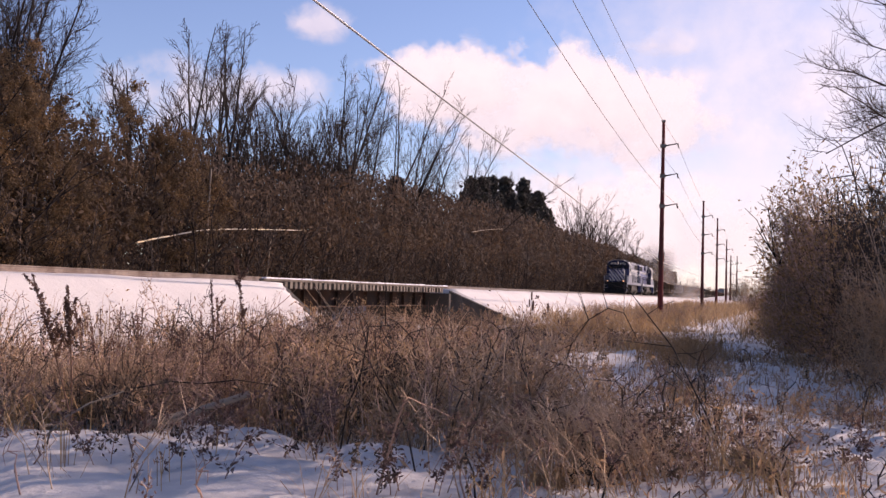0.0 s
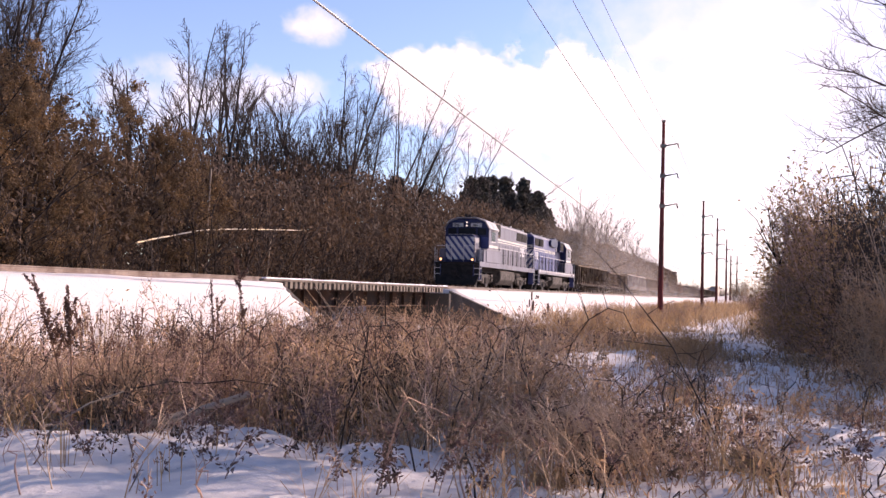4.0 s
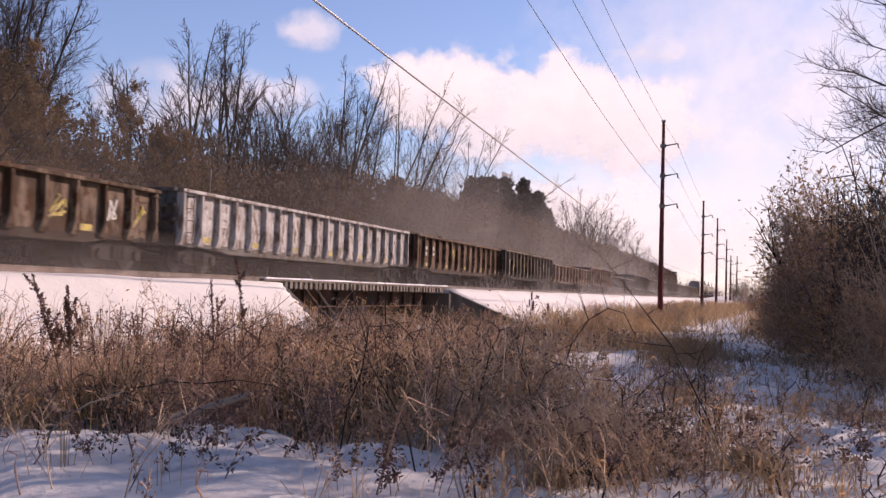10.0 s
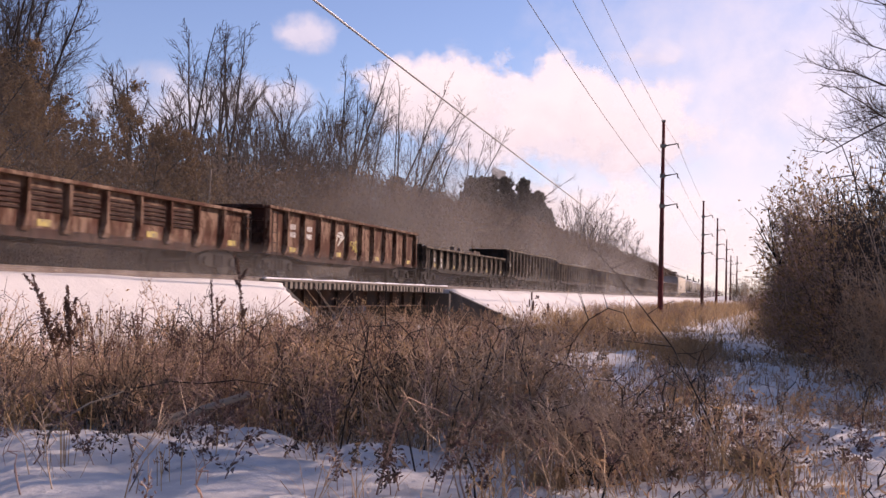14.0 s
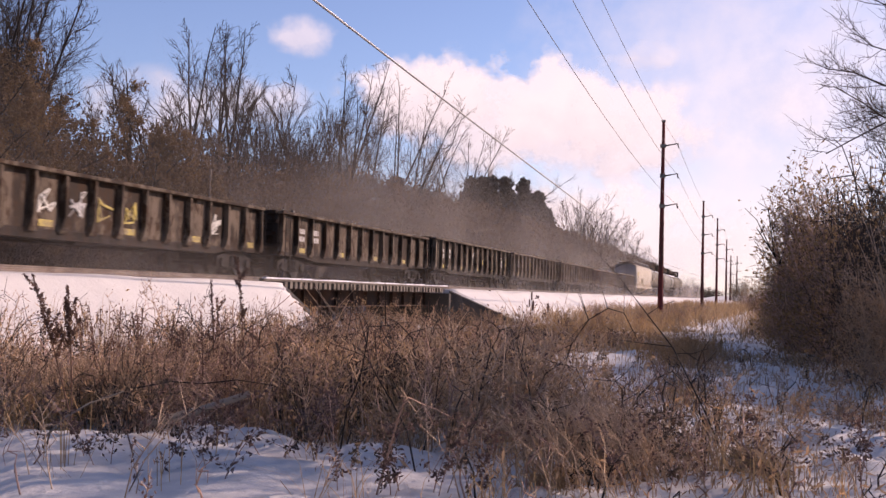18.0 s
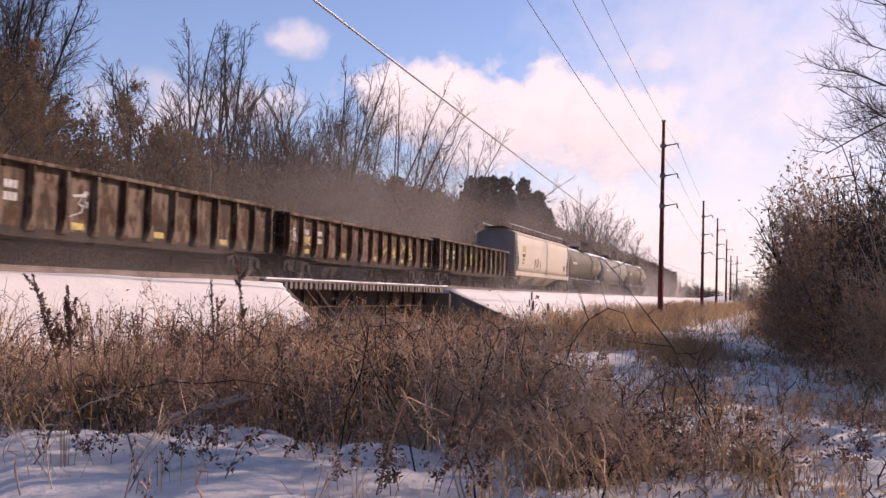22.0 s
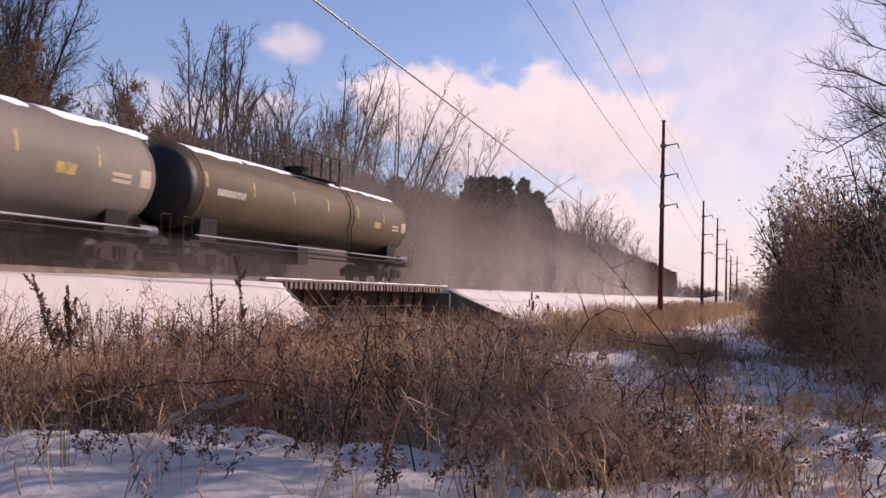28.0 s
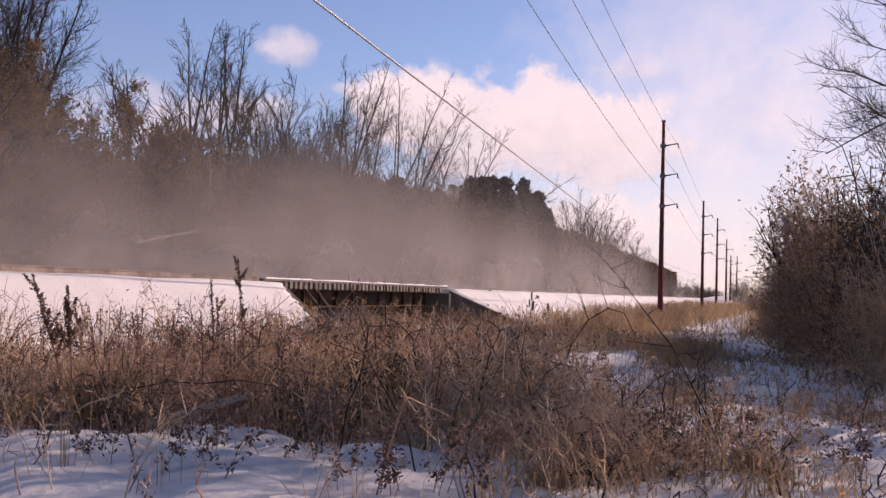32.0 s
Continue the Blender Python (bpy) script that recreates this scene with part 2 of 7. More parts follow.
def dust_material(name, density, top, tone=(0.33, 0.28, 0.245)):
    """Blown snow: thin, ragged, denser near its foot."""
    m, t, p = nodes_of(name)
    gen = t.nodes.new("ShaderNodeTexCoord").outputs["Generated"]
    obj = t.nodes.new("ShaderNodeTexCoord").outputs["Object"]
    info = t.nodes.new("ShaderNodeObjectInfo")
    sep = t.nodes.new("ShaderNodeSeparateXYZ")
    t.links.new(gen, sep.inputs[0])
    comb = t.nodes.new("ShaderNodeCombineXYZ")
    t.links.new(arith(t, "MULTIPLY", info.outputs["Random"], 300.0), comb.inputs[0])
    off = t.nodes.new("ShaderNodeVectorMath")
    t.links.new(obj, off.inputs[0]), t.links.new(comb.outputs[0], off.inputs[1])
    n = ramp(t, noise_tex(t, off.outputs[0], 0.16, 6, 0.55, (1, 0.6, 1.0)), 0.25, 0.75)
    ends = arith(t, "MULTIPLY", arith(t, "MULTIPLY", sep.outputs[1], arith(t, "SUBTRACT", 1.0, sep.outputs[1])), 4.0)
    ends = arith(t, "POWER", ends, 0.8)
    up = arith(t, "SUBTRACT", 1.0, sep.outputs[2], True)
    up = arith(t, "POWER", up, top)
    a = arith(t, "MULTIPLY", arith(t, "MULTIPLY", ends, up), arith(t, "ADD", arith(t, "MULTIPLY", n, 0.85), 0.15))
    a = arith(t, "MULTIPLY", a, density, True)
    df = t.nodes.new("ShaderNodeBsdfDiffuse")
    tl = t.nodes.new("ShaderNodeBsdfTranslucent")
    for q in (df, tl):
        q.inputs[0].default_value = (*tone, 1)
    ad = t.nodes.new("ShaderNodeMixShader")
    ad.inputs[0].default_value = 0.5
    t.links.new(df.outputs[0], ad.inputs[1]), t.links.new(tl.outputs[0], ad.inputs[2])
    tr = t.nodes.new("ShaderNodeBsdfTransparent")
    mx = t.nodes.new("ShaderNodeMixShader")
    t.links.new(a, mx.inputs[0])
    t.links.new(tr.outputs[0], mx.inputs[1]), t.links.new(ad.outputs[0], mx.inputs[2])
    t.links.new(mx.outputs[0], t.nodes["Material Output"].inputs[0])
    return m


CLOUD = cloud_material("cloud_white", 3.2, 0.9)
THIN_CLOUD = cloud_material("thin_cloud", 1.5, 0.6)
HAZE = cloud_material("bright_haze", 0.95, 0.95, 0.7)
# same snow in five tones; how brightly each veil is lit is in its colour
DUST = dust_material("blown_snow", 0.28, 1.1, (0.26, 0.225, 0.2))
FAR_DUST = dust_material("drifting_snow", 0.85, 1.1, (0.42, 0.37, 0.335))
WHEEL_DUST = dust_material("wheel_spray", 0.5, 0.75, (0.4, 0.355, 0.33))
BRIGHT_DUST = dust_material("sunlit_toned_snow", 0.42, 1.0, (0.62, 0.57, 0.54))
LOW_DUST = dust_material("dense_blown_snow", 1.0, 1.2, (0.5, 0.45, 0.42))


# ---- mesh helpers ----
class Shape:
    """A list of vertices and faces that becomes one mesh."""

    def __init__(self):
        self.v, self.f = [], []

    def box(self, x0, x1, y0, y1, z0, z1):
        b = len(self.v)
        self.v += [(x, y, z) for z in (z0, z1) for y in (y0, y1) for x in (x0, x1)]
        self.f += [tuple(b + i for i in q) for q in ((0, 2, 3, 1), (4, 5, 7, 6), (0, 1, 5, 4), (2, 6, 7, 3), (0, 4, 6, 2), (1, 3, 7, 5))]
        return self

    def bar(self, p, q, r, n=6, r2=None):
        p, q = Vector(p), Vector(q)
        w = (q - p).normalized()
        u = w.orthogonal().normalized()
        v = w.cross(u)
        b = len(self.v)
        for c, rr in ((p, r), (q, r if r2 is None else r2)):
            self.v += [tuple(c + rr * (math.cos(2 * math.pi * i / n) * u + math.sin(2 * math.pi * i / n) * v)) for i in range(n)]
        self.f += [(b + i, b + (i + 1) % n, b + n + (i + 1) % n, b + n + i) for i in range(n)]
        self.f += [tuple(b + n - 1 - i for i in range(n)), tuple(b + n + i for i in range(n))]
        return self

    def extrude(self, outline, axis, a, c):
        """A closed outline in the two other axes, drawn out along axis from a to c."""
        n, b = len(outline), len(self.v)
        for k in (a, c):
            for p, q in outline:
                self.v.append({"x": (k, p, q), "y": (p, k, q), "z": (p, q, k)}[axis])
        self.f += [(b + i, b + (i + 1) % n, b + n + (i + 1) % n, b + n + i) for i in range(n)]
        self.f += [tuple(b + i for i in range(n)), tuple(b + n + n - 1 - i for i in range(n))]
        return self

    def rings(self, rows, close=True):
        """A skin over rows of rings with equal counts."""
        n, b = len(rows[0]), len(self.v)
        for r in rows:
            self.v += [tuple(p) for p in r]
        for k in range(len(rows) - 1):
            for i in range(n):
                j = (i + 1) % n
                self.f.append((b + k * n + i, b + k * n + j, b + (k + 1) * n + j, b + (k + 1) * n + i))
        if close:
            self.f += [tuple(b + i for i in range(n)), tuple(b + (len(rows) - 1) * n + n - 1 - i for i in range(n))]
        return self

    def mesh(self, name, material, bevel=0.0, smooth=False):
        me = bpy.data.meshes.new(name)
        me.from_pydata(self.v, [], self.f)
        bm = bmesh.new()
        bm.from_mesh(me)
        bmesh.ops.recalc_face_normals(bm, faces=bm.faces)
        if bevel:
            sharp = [e for e in bm.edges if len(e.link_faces) == 2 and e.calc_face_angle(0) > 0.6]
            bmesh.ops.bevel(bm, geom=sharp, offset=bevel, segments=1, affect="EDGES", clamp_overlap=True)
        bm.to_mesh(me)
        bm.free()
        if smooth:
            for p in me.polygons:
                p.use_smooth = True
        me.materials.append(material)
        return me


def part(name, shape, material, parent, label="", bevel=0.0, smooth=False, at=None):
    me = shape if isinstance(shape, bpy.types.Mesh) else shape.mesh(name, material, bevel, smooth)
    ob = new(name, me)
    ob.parent = parent
    if at:
        ob.location = at
    return tagged(ob, label) if label else ob


def thing(name, label, category, group="", kind=""):
    return tagged(new(name), label, category, group, kind)


SHARED = {}


def shared(key, make, material, bevel=0.0, smooth=False):
    if key not in SHARED:
        SHARED[key] = make().mesh(key, material, bevel, smooth)
    return SHARED[key]


def clip(poly, axis, limit, keep_less):
    out = []
    for i in range(len(poly)):
        a, b = poly[i], poly[(i + 1) % len(poly)]
        ia = (a[axis] <= limit) == keep_less
        ib = (b[axis] <= limit) == keep_less
        if ia:
            out.append(a)
        if ia != ib:
            k = (limit - a[axis]) / (b[axis] - a[axis])
            out.append(tuple(a[j] + k * (b[j] - a[j]) for j in range(2)))
    return out


def lettering(text, size, material, parent, m, label="painted number"):
    """Raised lettering in the built-in font as a mesh."""
    c = bpy.data.curves.new("lettering", "FONT")
    c.body, c.size, c.extrude, c.offset, c.space_character = text, size, 0.004, 0.02 * size, 1.12
    tmp = bpy.data.objects.new("lettering", c)
    me = bpy.data.meshes.new_from_object(tmp)
    bpy.data.objects.remove(tmp)
    me.materials.append(material)
    ob = new("lettering", me)
    ob.parent = parent
    ob.matrix_local = m
    return tagged(ob, label)


def bulk(name, verts, faces, material):
    """A large mesh from arrays; faces all of one size."""
    verts, faces = np.asarray(verts, np.float32), np.asarray(faces, np.int32)
    me = bpy.data.meshes.new(name)
    me.vertices.add(len(verts))
    me.vertices.foreach_set("co", verts.ravel())
    k = faces.shape[1]
    me.loops.add(faces.size)
    me.loops.foreach_set("vertex_index", faces.ravel())
    me.polygons.add(len(faces))
    me.polygons.foreach_set("loop_start", np.arange(0, faces.size, k, dtype=np.int32))
    me.polygons.foreach_set("loop_total", np.full(len(faces), k, np.int32))
    me.materials.append(material)
    me.update(calc_edges=True)
    return me


def tubes(paths, radii, sides=3):
    """Thin tubes along N paths of K points: vertices and quads."""
    paths, radii = np.asarray(paths, float), np.asarray(radii, float)
    n, k, _ = paths.shape
    d = np.gradient(paths, axis=1)
    d /= np.linalg.norm(d, axis=2, keepdims=True) + 1e-9
    ref = np.where(np.abs(d[..., 2:3]) < 0.9, np.array([0, 0, 1.0]), np.array([1.0, 0, 0]))
    u = np.cross(d, ref)
    u /= np.linalg.norm(u, axis=2, keepdims=True) + 1e-9
    w = np.cross(d, u)
    ang = np.arange(sides) * 2 * np.pi / sides
    v = paths[:, :, None] + radii[:, :, None, None] * (np.cos(ang)[None, None, :, None] * u[:, :, None] + np.sin(ang)[None, None, :, None] * w[:, :, None])
    idx = np.arange(n * k * sides).reshape(n, k, sides)
    nxt = np.roll(idx, -1, axis=2)
    f = np.stack([idx[:, :-1], nxt[:, :-1], nxt[:, 1:], idx[:, 1:]], axis=-1).reshape(-1, 4)
    return v.reshape(-1, 3), f


def joined(*pieces):
    vs, fs, b = [], [], 0
    for v, f in pieces:
        vs.append(v), fs.append(f + b)
        b += len(v)
    return np.concatenate(vs), np.concatenate(fs)


def leaves(rng, points, size):
    """A small bent quad at each point, turned at random."""
    n = len(points)
    a = rng.normal(size=(n, 3))
    a /= np.linalg.norm(a, axis=1, keepdims=True)
    b = np.cross(a, rng.normal(size=(n, 3)))
    b /= np.linalg.norm(b, axis=1, keepdims=True) + 1e-9
    s = size * rng.uniform(0.6, 1.4, (n, 1))
    p = np.asarray(points)
    v = np.stack([p - a * s, p + b * s * 0.45, p + a * s, p - b * s * 0.45], axis=1)
    return v.reshape(-1, 3), np.arange(4 * n).reshape(n, 4)


# ---- ground, track and bridge ----
def step(a, b, x):
    k = np.clip((x - a) / (b - a), 0, 1)
    return k * k * (3 - 2 * k)


def ripple(x, y, size, seed=0.0):
    return (np.sin(x / size + seed) * np.cos(y / size * 1.13 + 1.7 * seed) + 0.5 * np.sin(x / size * 2.3 + y / size * 1.9 + seed * 3)) / 1.5


# place, reach across and along, height of the snow mounds in front
MOUNDS = ((-6.7, 9.6, 1.2, 0.5, 0.16), (-5.6, 10.9, 0.9, 0.35, 0.18), (-3.9, 10.6, 0.55, 0.4, 0.2), (-4.6, 9.3, 0.9, 0.4, 0.12), (-3.0, 9.4, 0.6, 0.35, 0.12), (-1.9, 9.0, 0.3, 0.25, 0.12), (-1.5, 14.6, 0.45, 0.6, 0.2), (-0.7, 12.6, 0.35, 0.35, 0.12), (0.62, 13.4, 0.3, 0.3, 0.3), (0.85, 11.6, 0.4, 0.3, 0.18), (1.5, 13.2, 0.4, 0.4, 0.2), (-0.2, 10.4, 0.4, 0.3, 0.12), (-2.3, 21.5, 0.5, 0.8, 0.18), (-4.6, 27, 0.9, 1.6, 0.2), (-3.6, 31, 0.8, 2.0, 0.2), (-0.6, 38, 1.0, 2.2, 0.25))


def ground_height(x, y):
    x, y = np.asarray(x, float), np.asarray(y, float)
    base = 0.10 * ripple(x, y, 2.1) + 0.05 * ripple(x, y, 0.7, 2.0) + 0.05 * ripple(x, y, 0.31, 4.1) * step(40, 25, y) - 0.05
    base = base + 0.25 * step(-9.5, -13, x) * ripple(x, y, 5.0, 1.0)
    for mx, my, rx, ry, mh in MOUNDS:
        base = base + mh * np.exp(-((x - mx) / rx) ** 2 - ((y - my) / ry) ** 2)
    far = np.maximum(y - 130, 0)
    base = base + np.minimum(far * 0.011, 4.5) * step(-60, -10, x)
    off = np.abs(x - TRACK_X)
    bank = 1.86 - np.maximum(off - 2.35, 0) / 1.75
    bank = bank + 0.02 * ripple(x, y, 1.3, 5.0) + 0.04 * np.exp(-((off - 2.0) / 0.5) ** 2)
    flare = np.maximum(x - (TRACK_X + 2.3), 0) * 0.8125
    gap = step(BRIDGE_A - 0.6, BRIDGE_A - 0.2, y + flare) * (1 - step(BRIDGE_B + 0.55, BRIDGE_B + 0.85, y - flare))
    bank = bank * (1 - gap) - 1.2 * gap
    creek = np.exp(-((y - 44.5) / 6.0) ** 2) * step(-6, -14, x) * 0.9
    base = base - creek
    left = 0.25 + 0.06 * np.maximum(-27 - x, 0) * step(0, 1, -27 - x)
    base = np.where(x < TRACK_X, np.minimum(left, 5) + base * 0.5, base)
    k = 0.5 + 0.5 * np.clip((bank - base) / 0.35, -1, 1)
    return base * (1 - k) + bank * k + 0.0875 * (1 - (2 * k - 1) ** 2) * 0.5


def make_ground():
    xs = np.unique(np.concatenate([np.arange(-31, -10, 0.28), np.arange(-10, 2.5, 0.17), np.arange(2.5, 8, 0.28), np.arange(-70, -31, 2.5), np.arange(8, 60, 2.5), np.linspace(60, 3500, 22), -np.linspace(70, 3500, 22)]))
    ys = np.unique(np.concatenate([np.arange(4, 17, 0.16), np.arange(17, 34, 0.32), np.arange(34, 56, 0.2), np.arange(56, 130, 0.8), np.arange(130, 420, 5), np.arange(-60, 4, 2.5), np.linspace(420, 4200, 22), -np.linspace(60, 1500, 14)]))
    gx, gy = np.meshgrid(xs, ys)
    v = np.stack([gx, gy, ground_height(gx, gy)], axis=-1).reshape(-1, 3)
    idx = np.arange(gx.size).reshape(gx.shape)
    f = np.stack([idx[:-1, :-1], idx[:-1, 1:], idx[1:, 1:], idx[1:, :-1]], axis=-1).reshape(-1, 4)
    me = bulk("ground", v, f, SNOW)
    for p in me.polygons:
        p.use_smooth = True
    return tagged(new("ground", me), "snow-covered ground with a railway embankment and dead grass", "ground", kind="structure")


make_ground()


def make_track():
    for side in (-1, 1):
        c = TRACK_X + side * 0.76
        prof = [(c - 0.07, RAIL_Z - 0.17), (c + 0.07, RAIL_Z - 0.17), (c + 0.07, RAIL_Z - 0.15), (c + 0.015, RAIL_Z - 0.12), (c + 0.015, RAIL_Z - 0.045),
                (c + 0.036, RAIL_Z - 0.03), (c + 0.036, RAIL_Z), (c - 0.036, RAIL_Z), (c - 0.036, RAIL_Z - 0.03), (c - 0.015, RAIL_Z - 0.045), (c - 0.015, RAIL_Z - 0.12), (c - 0.07, RAIL_Z - 0.15)]
        sh = Shape()
        for k in range(30):
            sh.extrude(prof, "y", -400 + 40 * k, -360 + 40 * k)
        tagged(new("rail", sh.mesh("rail", RAIL_STEEL)), "worn steel rail on snowy ties", "rail", "rails", "structure")
    # ties beside the bridge lie almost level with the snow
    bed = tagged(new("track_bed"), "wooden ties half buried in snow", "railway ties", kind="structure")
    me = shared("tie", lambda: Shape().box(-1.3, 1.3, -0.115, 0.115, -0.18, 0), TIE, 0.012)
    for k in range(-10, 230):
        y = BRIDGE_B + 0.6 + k * 0.54 if k >= 0 else BRIDGE_A - 0.6 + (k + 1) * 0.54
        part("tie", me, TIE, bed, at=(TRACK_X, y, RAIL_Z - 0.19))


make_track()


def make_bridge():
    b = thing("railway_bridge", "low timber-decked steel railway bridge with concrete abutments", "bridge")
    for side, nm in ((1, "girder"), (-1, "girder")):
        c = TRACK_X + side * 1.0
        sh = Shape().box(c - 0.02, c + 0.02, BRIDGE_A - 0.4, BRIDGE_B + 0.4, 0.98, 1.66)
        sh.box(c - 0.2, c + 0.2, BRIDGE_A - 0.4, BRIDGE_B + 0.4, 1.62, 1.66).box(c - 0.2, c + 0.2, BRIDGE_A - 0.4, BRIDGE_B + 0.4, 0.94, 0.98)
        for k in range(12):
            y = BRIDGE_A + 0.3 + k * 1.74
            sh.box(c - 0.16, c + 0.16, y, y + 0.02, 0.98, 1.62)
        part(nm, sh, GIRDER, b, "rusty steel girder")
    me = shared("bridge_tie", lambda: Shape().box(-2.15, 2.15, -0.125, 0.125, -0.25, 0), TIE, 0.015)
    n = int((BRIDGE_B - BRIDGE_A) / 0.45)
    for k in range(n + 1):
        part("bridge_tie", me, TIE, b, at=(TRACK_X + random.uniform(-0.03, 0.03), BRIDGE_A + 0.05 + k * 0.45, 1.91))
    for side in (-1, 1):
        c = TRACK_X + side * 2.0
        part("guard_timber", Shape().box(c - 0.1, c + 0.1, BRIDGE_A - 1.6, BRIDGE_B + 0.7, 1.914, 2.0), TIE, b, "weathered guard timber", 0.02)
        for k in range(22):
            y = BRIDGE_A - 1.4 + k * 1.0
            part("snow_ridge", Shape().box(c - 0.09, c + 0.09, y, y + random.uniform(0.9, 0.99), 2.003, 2.003 + random.uniform(0.025, 0.06)), CLEAN_SNOW, b, "", 0.01)
    for y0, y1, s in ((BRIDGE_A - 1.0, BRIDGE_A, -1), (BRIDGE_B, BRIDGE_B + 1.0, 1)):
        part("abutment", Shape().box(TRACK_X - 2.4, TRACK_X + 2.4, y0, y1, -2.0, 1.63), CONCRETE, b, "stained concrete abutment", 0.03)
        # wing wall whose top falls away from the track
        x0, xe = TRACK_X + 2.3, TRACK_X + 5.5
        ya = y0 if s < 0 else y1 - 0.45
        ye = ya + s * 2.6
        sh = Shape()
        w = 0.4
        rows = []
        for x, y, zt in ((x0, ya - s * 0.25, 1.78), (xe, ye - s * 0.25, 0.18)):
            rows.append([(x, y, -2.0), (x, y + w, -2.0), (x, y + w, zt), (x, y, zt)])
        sh.rings(rows)
        part("wing_wall", sh, CONCRETE, b, "sloping concrete wing wall", 0.02)
    return b


make_bridge()


def make_rock(x, y, size, seed):
    """A broken stone with snow on its upper side."""
    g = np.random.default_rng(seed)
    p = thing("rock", "dark broken stone with snow on top beside the bridge", "rock", "bridge stones")
    bm = bmesh.new()
    bmesh.ops.create_icosphere(bm, subdivisions=2, radius=1.0)
    for q in bm.verts:
        q.co *= 1 + 0.28 * math.sin(q.co.x * 2.7 + seed) * math.cos(q.co.y * 3.1 + seed * 2) + 0.06 * float(g.normal())
        q.co = Vector((q.co.x * size, q.co.y * size * 1.2, max(q.co.z, -0.5) * size * 0.7))
    cap = bm.copy()
    me = bpy.data.meshes.new("stone")
    bm.to_mesh(me)
    bm.free()
    me.materials.append(GIRDER)
    part("stone", me, GIRDER, p)
    bmesh.ops.delete(cap, geom=[q for q in cap.verts if q.co.z < 0.32 * size], context="VERTS")
    for q in cap.verts:
        q.co = Vector((q.co.x * 1.01, q.co.y * 1.01, q.co.z * 1.02 + 0.02))
    me = bpy.data.meshes.new("snow_cap")
    cap.to_mesh(me)
    cap.free()
    me.materials.append(CLEAN_SNOW)
    part("snow_cap", me, CLEAN_SNOW, p, "thin snow cap")
    p.location = (x, y, float(ground_height(x, y)) + 0.12 * size)


for n, (x, y, size) in enumerate(((-15.9, 34.6, 0.5), (-15.2, 34.0, 0.42), (-15.4, 35.4, 0.45), (-14.7, 34.8, 0.5), (-14.2, 35.6, 0.4), (-14.9, 36.2, 0.45), (-14.0, 34.4, 0.35), (-13.6, 36.2, 0.4), (-15.6, 36.6, 0.4), (-14.3, 37.2, 0.42), (-13.3, 37.4, 0.35), (-16.2, 35.6, 0.4))):
    make_rock(x, y, size, n + 3)

# ---- rolling stock ----
# A vehicle's own space: y = 0 at its leading coupler, y grows towards its rear, z = 0 on the rail, +x towards the field side.
TRAIN = []


def make_truck(car, y, heavy=False):
    """Two wheelsets in side frames."""
    half, r = (1.37, 0.5) if heavy else (0.88, 0.42)
    t = part("truck", shared("truck_bolster%s" % heavy, lambda: Shape().box(-1.0, 1.0, -0.2, 0.2, 0.4, 0.75), DARK_STEEL), DARK_STEEL, car, at=(0, y, 0))
    am = shared("axle", lambda: Shape().bar((-0.9, 0, 0), (0.9, 0, 0), 0.08), WHEEL)
    for q in (-half, half):
        part("axle", am, WHEEL, t, at=(0, q, r))

    def frame_shape():
        sh = Shape()
        h = half
        out = [(-h - 0.3, r - 0.14), (-h + 0.25, r - 0.16), (-0.45, 0.24), (0.45, 0.24), (h - 0.25, r - 0.16), (h + 0.3, r - 0.14), (h + 0.3, r + 0.2), (h - 0.2, r + 0.34), (0.5, 0.86), (-0.5, 0.86), (-h + 0.2, r + 0.34), (-h - 0.3, r + 0.2)]
        sh.extrude(out, "x", -0.07, 0.07)
        for s in (-1, 1):
            sh.bar((-0.12, s * h, r), (0.17, s * h, r), 0.16, 10)
            if heavy:
                sh.bar((0.02, s * 0.75, 0.9), (0.1, s * 0.95, 0.35), 0.06)
                sh.box(0.07, 0.16, s * h - 0.28, s * h + 0.28, r + 0.2, r + 0.36)
        for k in range(3):
            sh.bar((0.09, -0.22 + 0.22 * k, 0.3), (0.09, -0.22 + 0.22 * k, 0.66), 0.09, 8)
        return sh

    me = shared("side_frame%s" % heavy, frame_shape, TRUCK_GREY if heavy else DARK_STEEL, 0.015)
    for s in (-1, 1):
        part("side_frame", me, DARK_STEEL, t, at=(s * 1.08, 0, 0)).scale = (s, 1, 1)
    wm = shared("wheel%s" % heavy, lambda: Shape().bar((-0.065, 0, 0), (0.065, 0, 0), r, 20).bar((-0.09, 0, 0), (-0.06, 0, 0), r + 0.03, 20), WHEEL)
    for s in (-1, 1):
        for q in (-half, half):
            w = part("wheel", wm, WHEEL, t, at=(s * 0.78, q, r))
            w.scale = (s, 1, 1)
    return t


def make_couplers(car, length):
    me = shared("coupler", lambda: Shape().box(-0.09, 0.09, 0.0, 0.9, 0.78, 0.98).box(-0.17, 0.17, 0.02, 0.3, 0.72, 1.04).bar((0.22, 0.1, 0.7), (0.3, 0.7, 0.55), 0.035), DARK_STEEL, 0.02)
    part("coupler", me, DARK_STEEL, car)
    o = part("coupler", me, DARK_STEEL, car, at=(0, length, 0))
    o.scale = (1, -1, 1)


